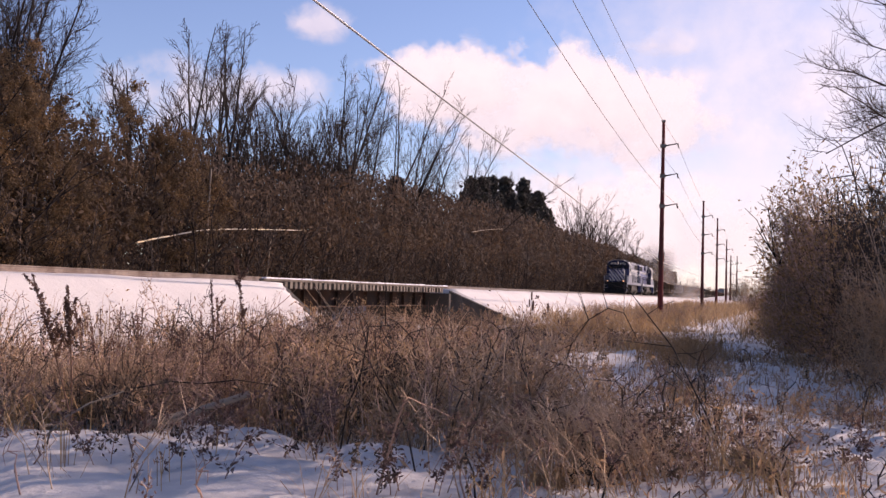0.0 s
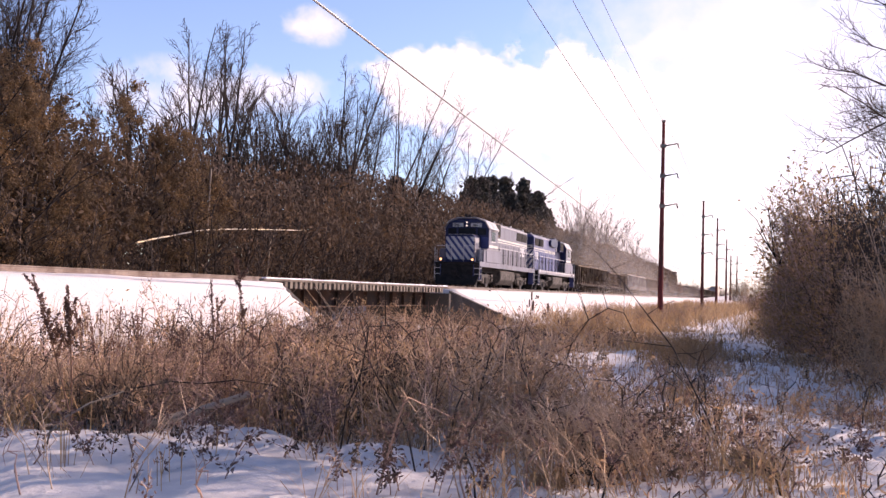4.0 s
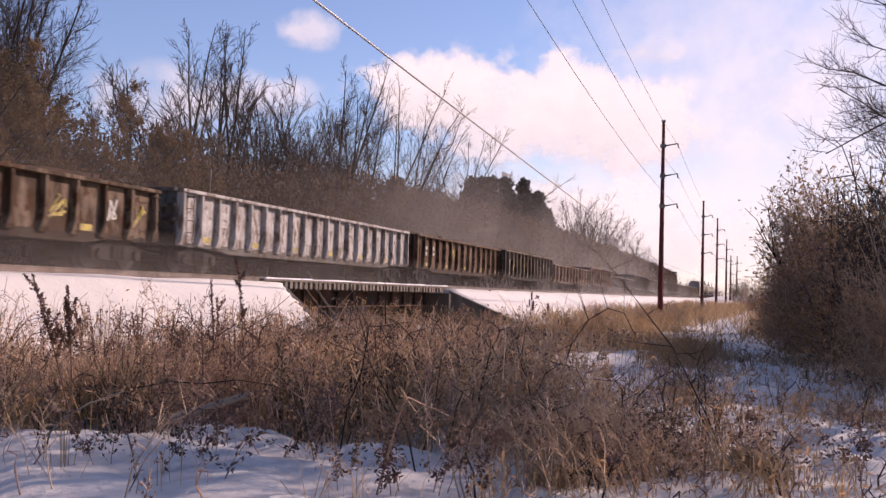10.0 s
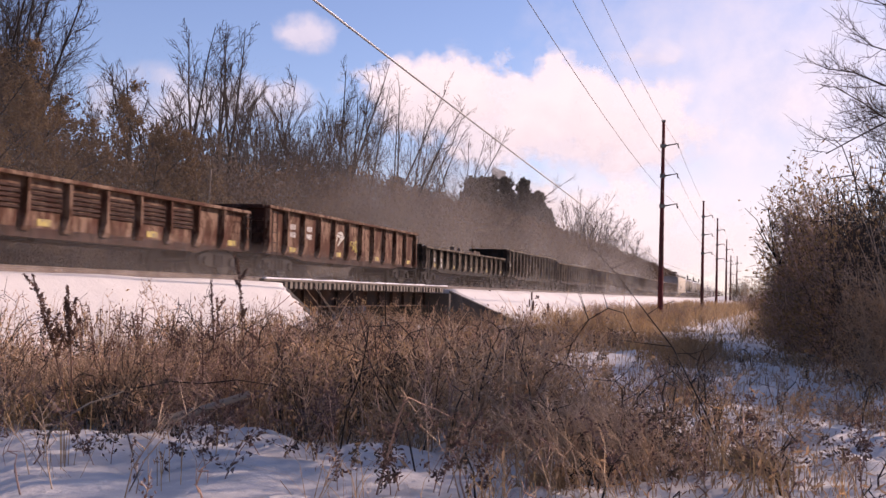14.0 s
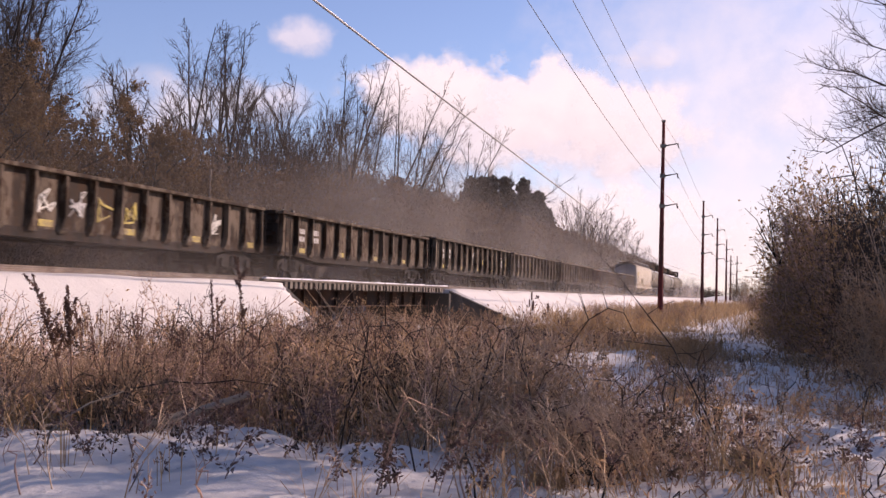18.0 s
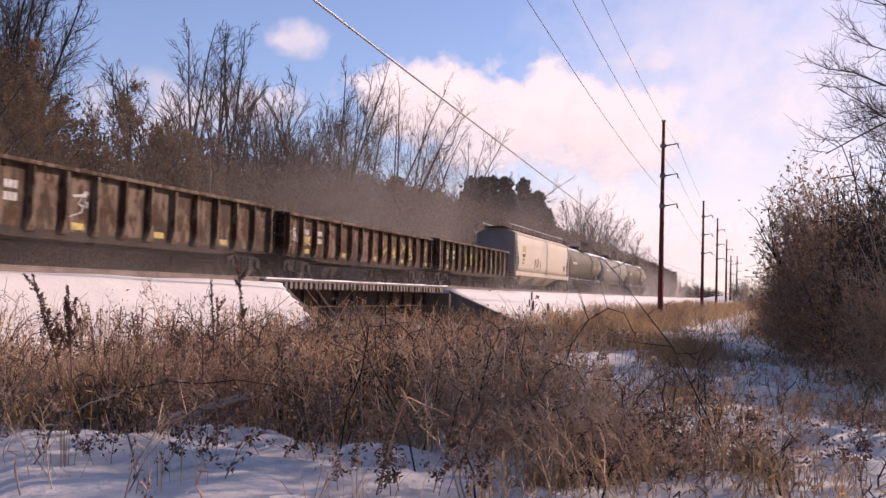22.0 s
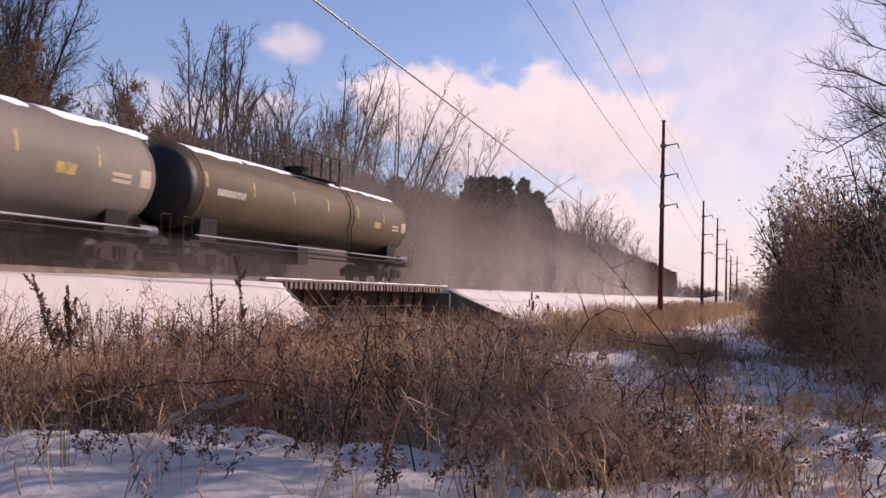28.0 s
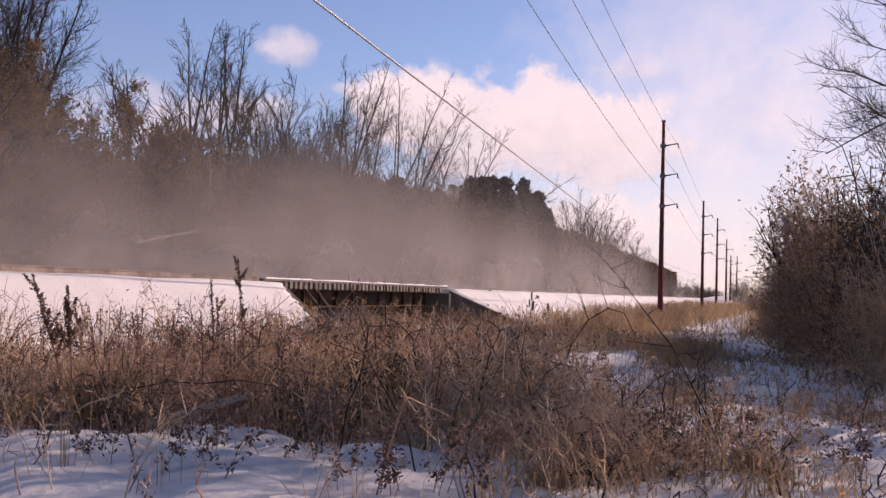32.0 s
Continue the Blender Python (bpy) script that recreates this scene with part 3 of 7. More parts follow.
def make_ladder(car, x, y, z0, z1, out, material, name="ladder"):
    """Rungs between two stiles, in the plane x = const; out: +1 or -1."""
    sh = Shape()
    for q in (-0.2, 0.2):
        sh.bar((x + out * 0.06, y + q, z0), (x + out * 0.06, y + q, z1), 0.018, 5)
    n = max(2, int((z1 - z0) / 0.38))
    for k in range(n + 1):
        z = z0 + 0.06 + (z1 - z0 - 0.1) * k / n
        sh.bar((x + out * 0.06, y - 0.2, z), (x + out * 0.06, y + 0.2, z), 0.015, 5)
    return part(name, sh, material, car)


def stripes(parent, y, x0, x1, z0, z1, material, width=0.2, pitch=0.42, lean=1.0, name="stripe"):
    """Diagonal bands on an end face, falling towards +x."""
    w, h = x1 - x0, z1 - z0
    reach = abs(h * lean)
    k = x0 - reach
    while k < x1 + reach:
        poly = [(k, z1), (k + width, z1), (k + width + h * lean, z0), (k + h * lean, z0)]
        for axis, lim, less in ((0, x0, False), (0, x1, True)):
            poly = clip(poly, axis, lim, less) if len(poly) > 2 else []
        if len(poly) > 2:
            part(name, Shape().extrude(poly, "y", y - 0.006, y), material, parent)
        k += pitch


def make_locomotive(number, leading, start):
    """A four-axle hood diesel, 18 m long; leading: cab first, otherwise hood first."""
    length = 18.0
    car = thing("locomotive", "blue and pale grey four-axle diesel locomotive, headlights lit, on the track" if leading else "blue diesel locomotive running hood first behind the leading one", "locomotive", "train")
    Y = (lambda y: y) if leading else (lambda y: length - y)

    def box(sh, x0, x1, y0, y1, z0, z1):
        a, b = sorted((Y(y0), Y(y1)))
        return sh.box(x0, x1, a, b, z0, z1)

    # frame, platform and tank
    part("frame", box(box(Shape(), -1.45, 1.45, 0.75, 17.3, 1.42, 1.56), -0.9, 0.9, 0.9, 17.1, 1.0, 1.42), DARK_STEEL, car)
    for s in (-1, 1):
        a, b = sorted((s * 1.45, s * 1.52))
        part("side_sill", box(Shape(), a, b, 0.75, 17.3, 1.3, 1.62), LOCO_GREY if leading else HOPPER_END, car, "pale frosted side sill" if leading else "slate side sill", 0.01)
        if not leading:
            for k in range(17):
                part("sill_mark", box(Shape(), *sorted((s * 1.521, s * 1.526)), 1.2 + k * 0.95, 1.55 + k * 0.95, 1.48, 1.58), LETTER_WHITE, car, "white safety dash")
        part("walkway", box(Shape(), *sorted((s * 0.95, s * 1.44)), 5.7, 17.2, 1.564, 1.6), DARK_STEEL, car)
    tank = Shape()
    prof = [(-1.42, 1.15), (-1.42, 0.55), (-1.1, 0.22), (1.1, 0.22), (1.42, 0.55), (1.42, 1.15), (1.1, 1.3), (-1.1, 1.3)]
    tank.extrude(prof, "y", *sorted((Y(6.6), Y(10.9))))
    part("fuel_tank", tank, TRUCK_GREY, car, "frosted grey fuel tank", 0.06)
    for s in (-1, 1):
        part("air_reservoir", Shape().bar((s * 1.15, Y(11.3), 0.98), (s * 1.15, Y(12.9), 0.98), 0.2, 12), DARK_STEEL, car, smooth=True)
        part("skirt_pipe", Shape().bar((s * 1.3, Y(6.2), 1.36), (s * 1.3, Y(11.8), 1.36), 0.05, 8), LOCO_WHITE, car, "snow-dusted pipe")
    make_truck(car, Y(3.6), True), make_truck(car, Y(13.9), True)
    make_couplers(car, length)
    # short hood and cab
    nose = Shape()
    prof = [(-0.98, 1.56), (0.98, 1.56), (0.98, 3.2), (0.8, 3.36), (-0.8, 3.36), (-0.98, 3.2)]
    nose.extrude(prof, "y", *sorted((Y(1.35), Y(2.95))))
    part("short_hood", nose, DEEP_BLUE if leading else LOCO_GREY, car, "striped nose hood" if leading else "", 0.05)
    if leading:
        part("nose_panel", Shape().box(-0.94, 0.94, 1.335, 1.349, 1.74, 3.22), LOCO_WHITE, car, "white nose panel")
        stripes(car, 1.334, -0.94, 0.94, 1.74, 3.22, STEP_BLUE, 0.2, 0.43, 0.8)
        part("nose_side_panel", Shape().box(0.981, 0.995, 1.4, 2.35, 1.7, 3.16), ROOF_GREY, car, "pale grey nose side")
        part("nose_top", Shape().box(-0.8, 0.8, 1.38, 2.9, 3.362, 3.38), ROOF_GREY, car, "frosted nose top")
        part("corner_panel", Shape().box(0.985, 1.49, 2.915, 2.935, 1.7, 3.3), STEP_BLUE, car, "blue cab corner")
        part("nose_door", Shape().box(0.996, 1.01, 1.55, 2.2, 1.75, 2.85), LOCO_GREY, car)
    cab = Shape()
    prof = [(-1.5, 1.62), (1.5, 1.62), (1.5, 3.85), (1.22, 4.28), (0.6, 4.5), (-0.6, 4.5), (-1.22, 4.28), (-1.5, 3.85)]
    cab.extrude(prof, "y", *sorted((Y(2.95), Y(5.35))))
    cabo = part("cab", cab, LOCO_GREY, car, "pale grey cab", 0.03)
    # wall of the cab that faces the long hood, and the boxes beside the cab
    bk, bt = (5.35, 1) if leading else (length - 5.35, -1)
    part("cab_back", Shape().extrude([(-1.48, 1.66), (1.48, 1.66), (1.48, 3.84), (1.21, 4.26), (0.59, 4.48), (-0.59, 4.48), (-1.21, 4.26), (-1.48, 3.84)], "y", *sorted((bk, bk + bt * 0.012))), LOCO_GREY if leading else DEEP_BLUE, cabo, "" if leading else "deep blue rear wall")
    for s in (-1, 1):
        part("battery_box", box(Shape(), *sorted((s * 1.0, s * 1.5)), 1.75, 2.94, 1.625, 2.42), LOCO_GREY, car, "pale grey equipment box", 0.02)
        part("battery_box", box(Shape(), *sorted((s * 1.503, s * 1.535)), 2.3, 5.9, 1.64, 2.46), LOCO_GREY, car, "pale grey equipment box door", 0.012)
        part("box_lid", box(Shape(), *sorted((s * 1.1, s * 1.56)), 2.25, 5.95, 2.47, 2.51), ROOF_GREY, car, "frosted box lid")
        part("rear_box", box(Shape(), *sorted((s * 0.96, s * 1.5)), 5.36, 5.9, 1.625, 2.46), LOCO_GREY, car, "", 0.015)
    ff, ft = (2.95, -1) if leading else (length - 2.95, 1)
    # front face of the cab in blue, with windscreen, number boards and headlight
    face = Shape().extrude([(-1.48, 1.66), (1.48, 1.66), (1.48, 3.84), (1.21, 4.26), (0.59, 4.48), (-0.59, 4.48), (-1.21, 4.26), (-1.48, 3.84)], "y", *sorted((ff, ff + ft * 0.012)))
    part("cab_front", face, DEEP_BLUE, cabo, "deep blue cab front")
    for x0, x1 in ((-1.3, -0.72), (-0.6, 0.6), (0.72, 1.3)):
        part("windscreen", Shape().box(x0, x1, *sorted((ff + ft * 0.014, ff + ft * 0.03)), 3.42, 3.86), GLASS_DARK, cabo, "dark windscreen pane")
    for s in (-1, 1):
        part("number_board", Shape().box(s * 0.62 - 0.36, s * 0.62 + 0.36, *sorted((ff + ft * 0.012, ff + ft * 0.09)), 3.95, 4.2), WHITE_MARK, cabo, "lit number board")
        if leading:
            lettering(number, 0.24, GLASS_DARK, cabo, pose(s * 0.62 - 0.26, ff - 0.095, 3.985, 90))
    part("headlight_housing", Shape().box(-0.16, 0.16, *sorted((ff, ff + ft * 0.14)), 3.9, 4.36), DEEP_BLUE, cabo, "", 0.02)
    for z in (4.02, 4.24):
        part("headlight", Shape().bar((0, ff + ft * 0.13, z), (0, ff + ft * 0.155, z), 0.065, 14), HEADLIGHT if leading else GLASS_DARK, cabo, "lit headlight" if leading else "")
    part("cab_roof", Shape().extrude([(-1.53, 3.84), (-1.25, 4.3), (-0.62, 4.535), (0.62, 4.535), (1.25, 4.3), (1.53, 3.84), (1.53, 3.88), (1.26, 4.35), (0.63, 4.585), (-0.63, 4.585), (-1.26, 4.35), (-1.53, 3.88)], "y", *sorted((Y(2.85), Y(5.4)))), ROOF_GREY, cabo, "frosted pale cab roof")
    for s in (-1, 1):
        part("roof_gutter", Shape().bar((s * 1.54, Y(2.85), 3.86), (s * 1.54, Y(5.42), 3.86), 0.03, 6), LOCO_WHITE, cabo, "white roof edge")
    for s in (-1, 1):
        wy = (3.6, 4.05), (4.11, 4.57)
        for a, b in wy:
            part("cab_window", box(Shape(), *sorted((s * 1.5, s * 1.515)), a, b, 3.05, 3.65), GLASS_DARK, cabo, "dark cab window")
        for z in (2.98, 3.66):
            part("window_frame", box(Shape(), *sorted((s * 1.5, s * 1.53)), 3.51, 4.65, z, z + 0.06), LOCO_WHITE, cabo)
        part("sun_visor", box(Shape(), *sorted((s * 1.5, s * 1.75)), 3.5, 4.65, 3.74, 3.77), LOCO_WHITE, cabo)
        part("cab_stripe", box(Shape(), *sorted((s * 1.501, s * 1.506)), 2.97, 5.34, 2.62, 2.78), CREAM, cabo, "cream stripe")
    part("horn", Shape().bar((0.1, Y(3.55), 4.6), (0.1, Y(3.15), 4.68), 0.05, 8, 0.11).bar((-0.15, Y(3.55), 4.6), (-0.15, Y(3.1), 4.72), 0.05, 8, 0.11).box(-0.25, 0.25, *sorted((Y(3.5), Y(3.75))), 4.58, 4.66), DARK_STEEL, cabo)
    # long hood
    hood = Shape()
    prof = [(-0.95, 1.6), (0.95, 1.6), (0.95, 4.28), (0.7, 4.48), (-0.7, 4.48), (-0.95, 4.28)]
    hood.extrude(prof, "y", *sorted((Y(5.35), Y(16.75))))
    hoodo = part("long_hood", hood, LOCO_GREY if leading else LOCO_BLUE, car, "chalky grey engine hood" if leading else "faded blue engine hood", 0.03)
    for s in (-1, 1):
        x = lambda d: sorted((s * 0.951, s * (0.951 + d)))
        part("upper_band", box(Shape(), *x(0.012), 5.37, 16.7, 3.48, 4.27), LOCO_GREY if leading else FADED_BLUE, hoodo, "pale grey upper hood side" if leading else "sun-bleached blue upper hood side")
        part("roof_edge", Shape().bar((s * 0.93, Y(7.2), 4.33), (s * 0.93, Y(16.72), 4.33), 0.04, 6), LOCO_WHITE, hoodo, "white roof edge")
        for y0, y1 in (((5.37, 16.72),) if leading else ((5.37, 7.55), (12.35, 16.72))):
            part("hood_stripe", box(Shape(), *x(0.018), y0, y1, 3.32, 3.42), CREAM, hoodo, "cream stripe")
            part("hood_stripe", box(Shape(), *x(0.018), y0, y1, 3.18, 3.23), CREAM, hoodo, "cream stripe")
        for k in range(13):
            y = 5.55 + k * 0.83
            part("hood_door", box(Shape(), *x(0.03), y, y + 0.74, 1.72, 3.08), (LOCO_BLUE if k % 3 else FADED_BLUE) if not leading else LOCO_GREY, hoodo, "", 0.012)
            part("door_latch", box(Shape(), *x(0.05), y + 0.62, y + 0.68, 2.3, 2.42), DARK_STEEL, hoodo)
        for a, b in ((13.1, 14.75), (14.85, 16.5)):
            part("radiator_grille", box(Shape(), *x(0.035), a, b, 3.6, 4.2), GRILLE, hoodo, "dark radiator shutters")
            for k in range(7):
                part("shutter_slat", box(Shape(), *x(0.055), a + 0.04, b - 0.04, 3.64 + k * 0.078, 3.66 + k * 0.078), DARK_STEEL, hoodo)
        part("intake_box", box(Shape(), *x(0.3), 5.42, 7.05, 3.48, 4.42), SCRAP if leading else DEEP_BLUE, hoodo, "brown-grey air intake box", 0.03)
        part("intake_screen", box(Shape(), *x(0.33), 5.55, 6.92, 3.6, 4.3), GRILLE, hoodo, "dark air intake screen")
        if not leading:
            rim = [(Y(9.3) + 1.5 * (abs(math.cos(q)) ** 0.55) * (1 if math.cos(q) > 0 else -1), 4.1 + 0.36 * (abs(math.sin(q)) ** 0.8) * (1 if math.sin(q) > 0 else -1)) for q in (math.pi * 2 * k / 20 for k in range(20))]
            part("dynamic_brake_blister", Shape().extrude(rim, "x", *x(0.24)), DEEP_BLUE, hoodo, "rounded deep blue grid blister", 0.05)
            part("blister_cap", box(Shape(), *sorted((s * 0.75, s * 1.12)), 8.0, 9.0, 4.44, 4.58), DEEP_BLUE, hoodo, "", 0.03)
            part("hood_panel", box(Shape(), *x(0.036), 5.37, 7.6, 1.66, 3.46), DEEP_BLUE, hoodo, "deep blue hood panel")
            part("exhaust_panel", box(Shape(), *x(0.036), 7.0, 7.75, 3.5, 4.3), ROOF_GREY, hoodo, "pale burnt panel")
    part("hood_top", box(Shape(), -0.72, 0.72, 5.4, 16.7, 4.482, 4.52), ROOF_GREY, hoodo, "frosted hood top", 0.01)
    for y in (8.6, 9.8, 13.6, 14.8, 16.0):
        part("roof_fan", Shape().bar((0, Y(y), 4.52), (0, Y(y), 4.64), 0.52, 18).bar((0, Y(y), 4.64), (0, Y(y), 4.68), 0.42, 18), DARK_STEEL, hoodo)
    part("exhaust_stack", box(Shape(), -0.2, 0.2, 11.2, 11.9, 4.52, 4.8), DARK_STEEL, hoodo, "", 0.02)
    for y in (7.4, 12.4, 16.4):
        part("lifting_lug", box(Shape(), 0.62, 0.7, y, y + 0.1, 4.48, 4.64), LOCO_WHITE, hoodo)
    # rear hood end
    e = Y(16.75)
    et = 1 if leading else -1
    part("hood_end", Shape().box(-0.93, 0.93, *sorted((e, e + et * 0.012)), 3.25, 4.27), DEEP_BLUE, hoodo, "deep blue hood end")
    part("end_panel", Shape().box(-0.93, 0.93, *sorted((e, e + et * 0.012)), 1.64, 3.248), LOCO_WHITE, hoodo, "white hood end panel")
    if not leading:
        stripes(hoodo, e - 0.013, -0.9, 0.9, 1.66, 3.23, STEP_BLUE, 0.2, 0.42, -0.8)
        part("number_board", Shape().box(0.2, 0.86, e - 0.09, e - 0.012, 3.36, 3.62), WHITE_MARK, hoodo, "number board")
        lettering(number, 0.24, GLASS_DARK, hoodo, pose(0.27, e - 0.095, 3.4, 90))
    for z in (3.76, 3.98):
        part("rear_headlight", Shape().bar((0, e, z), (0, e + et * 0.06, z), 0.08, 12), WHITE_MARK, hoodo)
    # numbers on the hood side
    ny = (14.35 if leading else length - 16.55)
    lettering(number, 0.86, LETTER_WHITE, hoodo, Matrix.Translation((0.99, ny, 2.5)) @ pose(0, 0, 0, 90, 0, 90), "white painted number")
    if not leading:
        for k in range(17):
            y = 5.85 + k * 0.235 + 0.16 * (k > 4) + 0.16 * (k > 9)
            part("lettering_bar", Shape().box(0.968, 0.976, y, y + 0.15, 3.16, 3.42), CREAM, hoodo, "worn cream lettering")
    # handrails with stanchions along the walkways
    for s in (-1, 1):
        part("handrail", Shape().bar((s * 1.42, Y(5.9), 2.72), (s * 1.42, Y(17.0), 2.72), 0.025, 6), LOCO_WHITE, car, "white handrail")
        for k in range(9):
            y = 6.0 + k * 1.36
            part("stanchion", Shape().bar((s * 1.42, Y(y), 1.6), (s * 1.42, Y(y), 2.72), 0.028, 6), DARK_STEEL, car)
    for y, sg in ((0.82, -1), (17.25, 1)):
        part("end_rail", Shape().bar((-1.4, Y(y), 2.6), (-0.4, Y(y), 2.6), 0.022).bar((0.4, Y(y), 2.6), (1.4, Y(y), 2.6), 0.022).bar((-0.4, Y(y), 2.6), (-0.4, Y(y), 1.6), 0.022).bar((0.4, Y(y), 2.6), (0.4, Y(y), 1.6), 0.022), LOCO_WHITE, car)
        for s in (-1, 1):
            st = Shape()
            for k in range(4):
                z = 0.42 + k * 0.37
                box(st, *sorted((s * 1.12, s * 1.5)), y - 0.02 if sg < 0 else y - 0.38, y + 0.38 if sg < 0 else y + 0.02, z, z + 0.035)
            part("steps", st, LOCO_WHITE, car, "frosted boarding steps")
            part("step_plate", box(Shape(), *sorted((s * 1.08, s * 1.11)), y - 0.05, y + 0.42 if sg < 0 else y + 0.05, 0.4, 1.5), STEP_BLUE, car)
            part("step_plate", box(Shape(), *sorted((s * 1.1, s * 1.5)), *((y + 0.4, y + 0.45) if sg < 0 else (y - 0.45, y - 0.4)), 0.4, 1.55), STEP_BLUE, car)
            part("grab_rail", Shape().bar((s * 1.5, Y(y), 0.5), (s * 1.5, Y(y), 2.5), 0.022).bar((s * 1.5, Y(y + sg * -0.42), 0.5), (s * 1.5, Y(y + sg * -0.42), 2.4), 0.022), LOCO_WHITE, car)
        pl = Shape()
        d = Y(y - 0.32 if sg < 0 else y + 0.32)
        pl.rings([[(-1.45, Y(y), 1.5), (1.45, Y(y), 1.5), (1.45, Y(y - sg * 0.06), 1.5), (-1.45, Y(y - sg * 0.06), 1.5)], [(-1.45, Y(y), 0.75), (1.45, Y(y), 0.75), (1.45, Y(y - sg * 0.06), 0.75), (-1.45, Y(y - sg * 0.06), 0.75)],
                  [(-1.3, d, 0.12), (1.3, d, 0.12), (1.3, Y(y), 0.12), (-1.3, Y(y), 0.12)]])
        part("pilot", pl, GRILLE, car, "dark pilot plough")
    if leading:
        for s in (-1, 1):
            part("ditch_light", Shape().bar((s * 1.05, 0.62, 1.72), (s * 1.05, 0.74, 1.72), 0.075, 14), DITCH, car, "glowing ditch light")
            part("light_housing", Shape().box(s * 1.05 - 0.13, s * 1.05 + 0.13, 0.66, 0.95, 1.6, 1.86), DEEP_BLUE, car)
    TRAIN.append((car, start))
    return car


SHEETS = {
    "brown": gondola_paint("brown_side_sheet", (0.066, 0.043, 0.028), (0.180, 0.129, 0.091), (0.079, 0.036, 0.017)),
    "dark": gondola_paint("dark_side_sheet", (0.044, 0.030, 0.022), (0.151, 0.113, 0.083), (0.061, 0.032, 0.017)),
    "grey": gondola_paint("pale_side_sheet", (0.29, 0.268, 0.25), (0.4, 0.375, 0.355), (0.15, 0.112, 0.09)),
    "charcoal": gondola_paint("charcoal_side_sheet", (0.049, 0.036, 0.028), (0.165, 0.129, 0.096), (0.061, 0.036, 0.023)),
    "red": gondola_paint("red_oxide_side_sheet", (0.106, 0.041, 0.025), (0.237, 0.146, 0.100), (0.085, 0.034, 0.017)),
    "rust": gondola_paint("rust_side_sheet", (0.074, 0.038, 0.022), (0.187, 0.122, 0.083), (0.079, 0.036, 0.017)),
}
PAINTS = {
    "brown": gondola_paint("brown_gondola_paint", (0.0279, 0.0179, 0.0138), (0.0484, 0.0372, 0.0305), (0.0558, 0.026, 0.013)),
    "dark": gondola_paint("dark_brown_gondola_paint", (0.0205, 0.0141, 0.0115), (0.0409, 0.0327, 0.0279), (0.0446, 0.0242, 0.0149)),
    "grey": gondola_paint("pale_grey_gondola_paint", (0.0967, 0.0893, 0.0818), (0.126, 0.117, 0.108), (0.0744, 0.0521, 0.0372)),
    "charcoal": gondola_paint("charcoal_gondola_paint", (0.0167, 0.0141, 0.0134), (0.0372, 0.0316, 0.029), (0.0372, 0.0242, 0.0167)),
    "red": gondola_paint("red_oxide_gondola_paint", (0.0521, 0.0171, 0.0112), (0.0744, 0.0409, 0.0316), (0.0372, 0.0186, 0.013)),
    "rust": gondola_paint("rust_brown_gondola_paint", (0.0409, 0.0186, 0.0104), (0.0632, 0.0428, 0.0335), (0.0335, 0.0186, 0.013)),
}


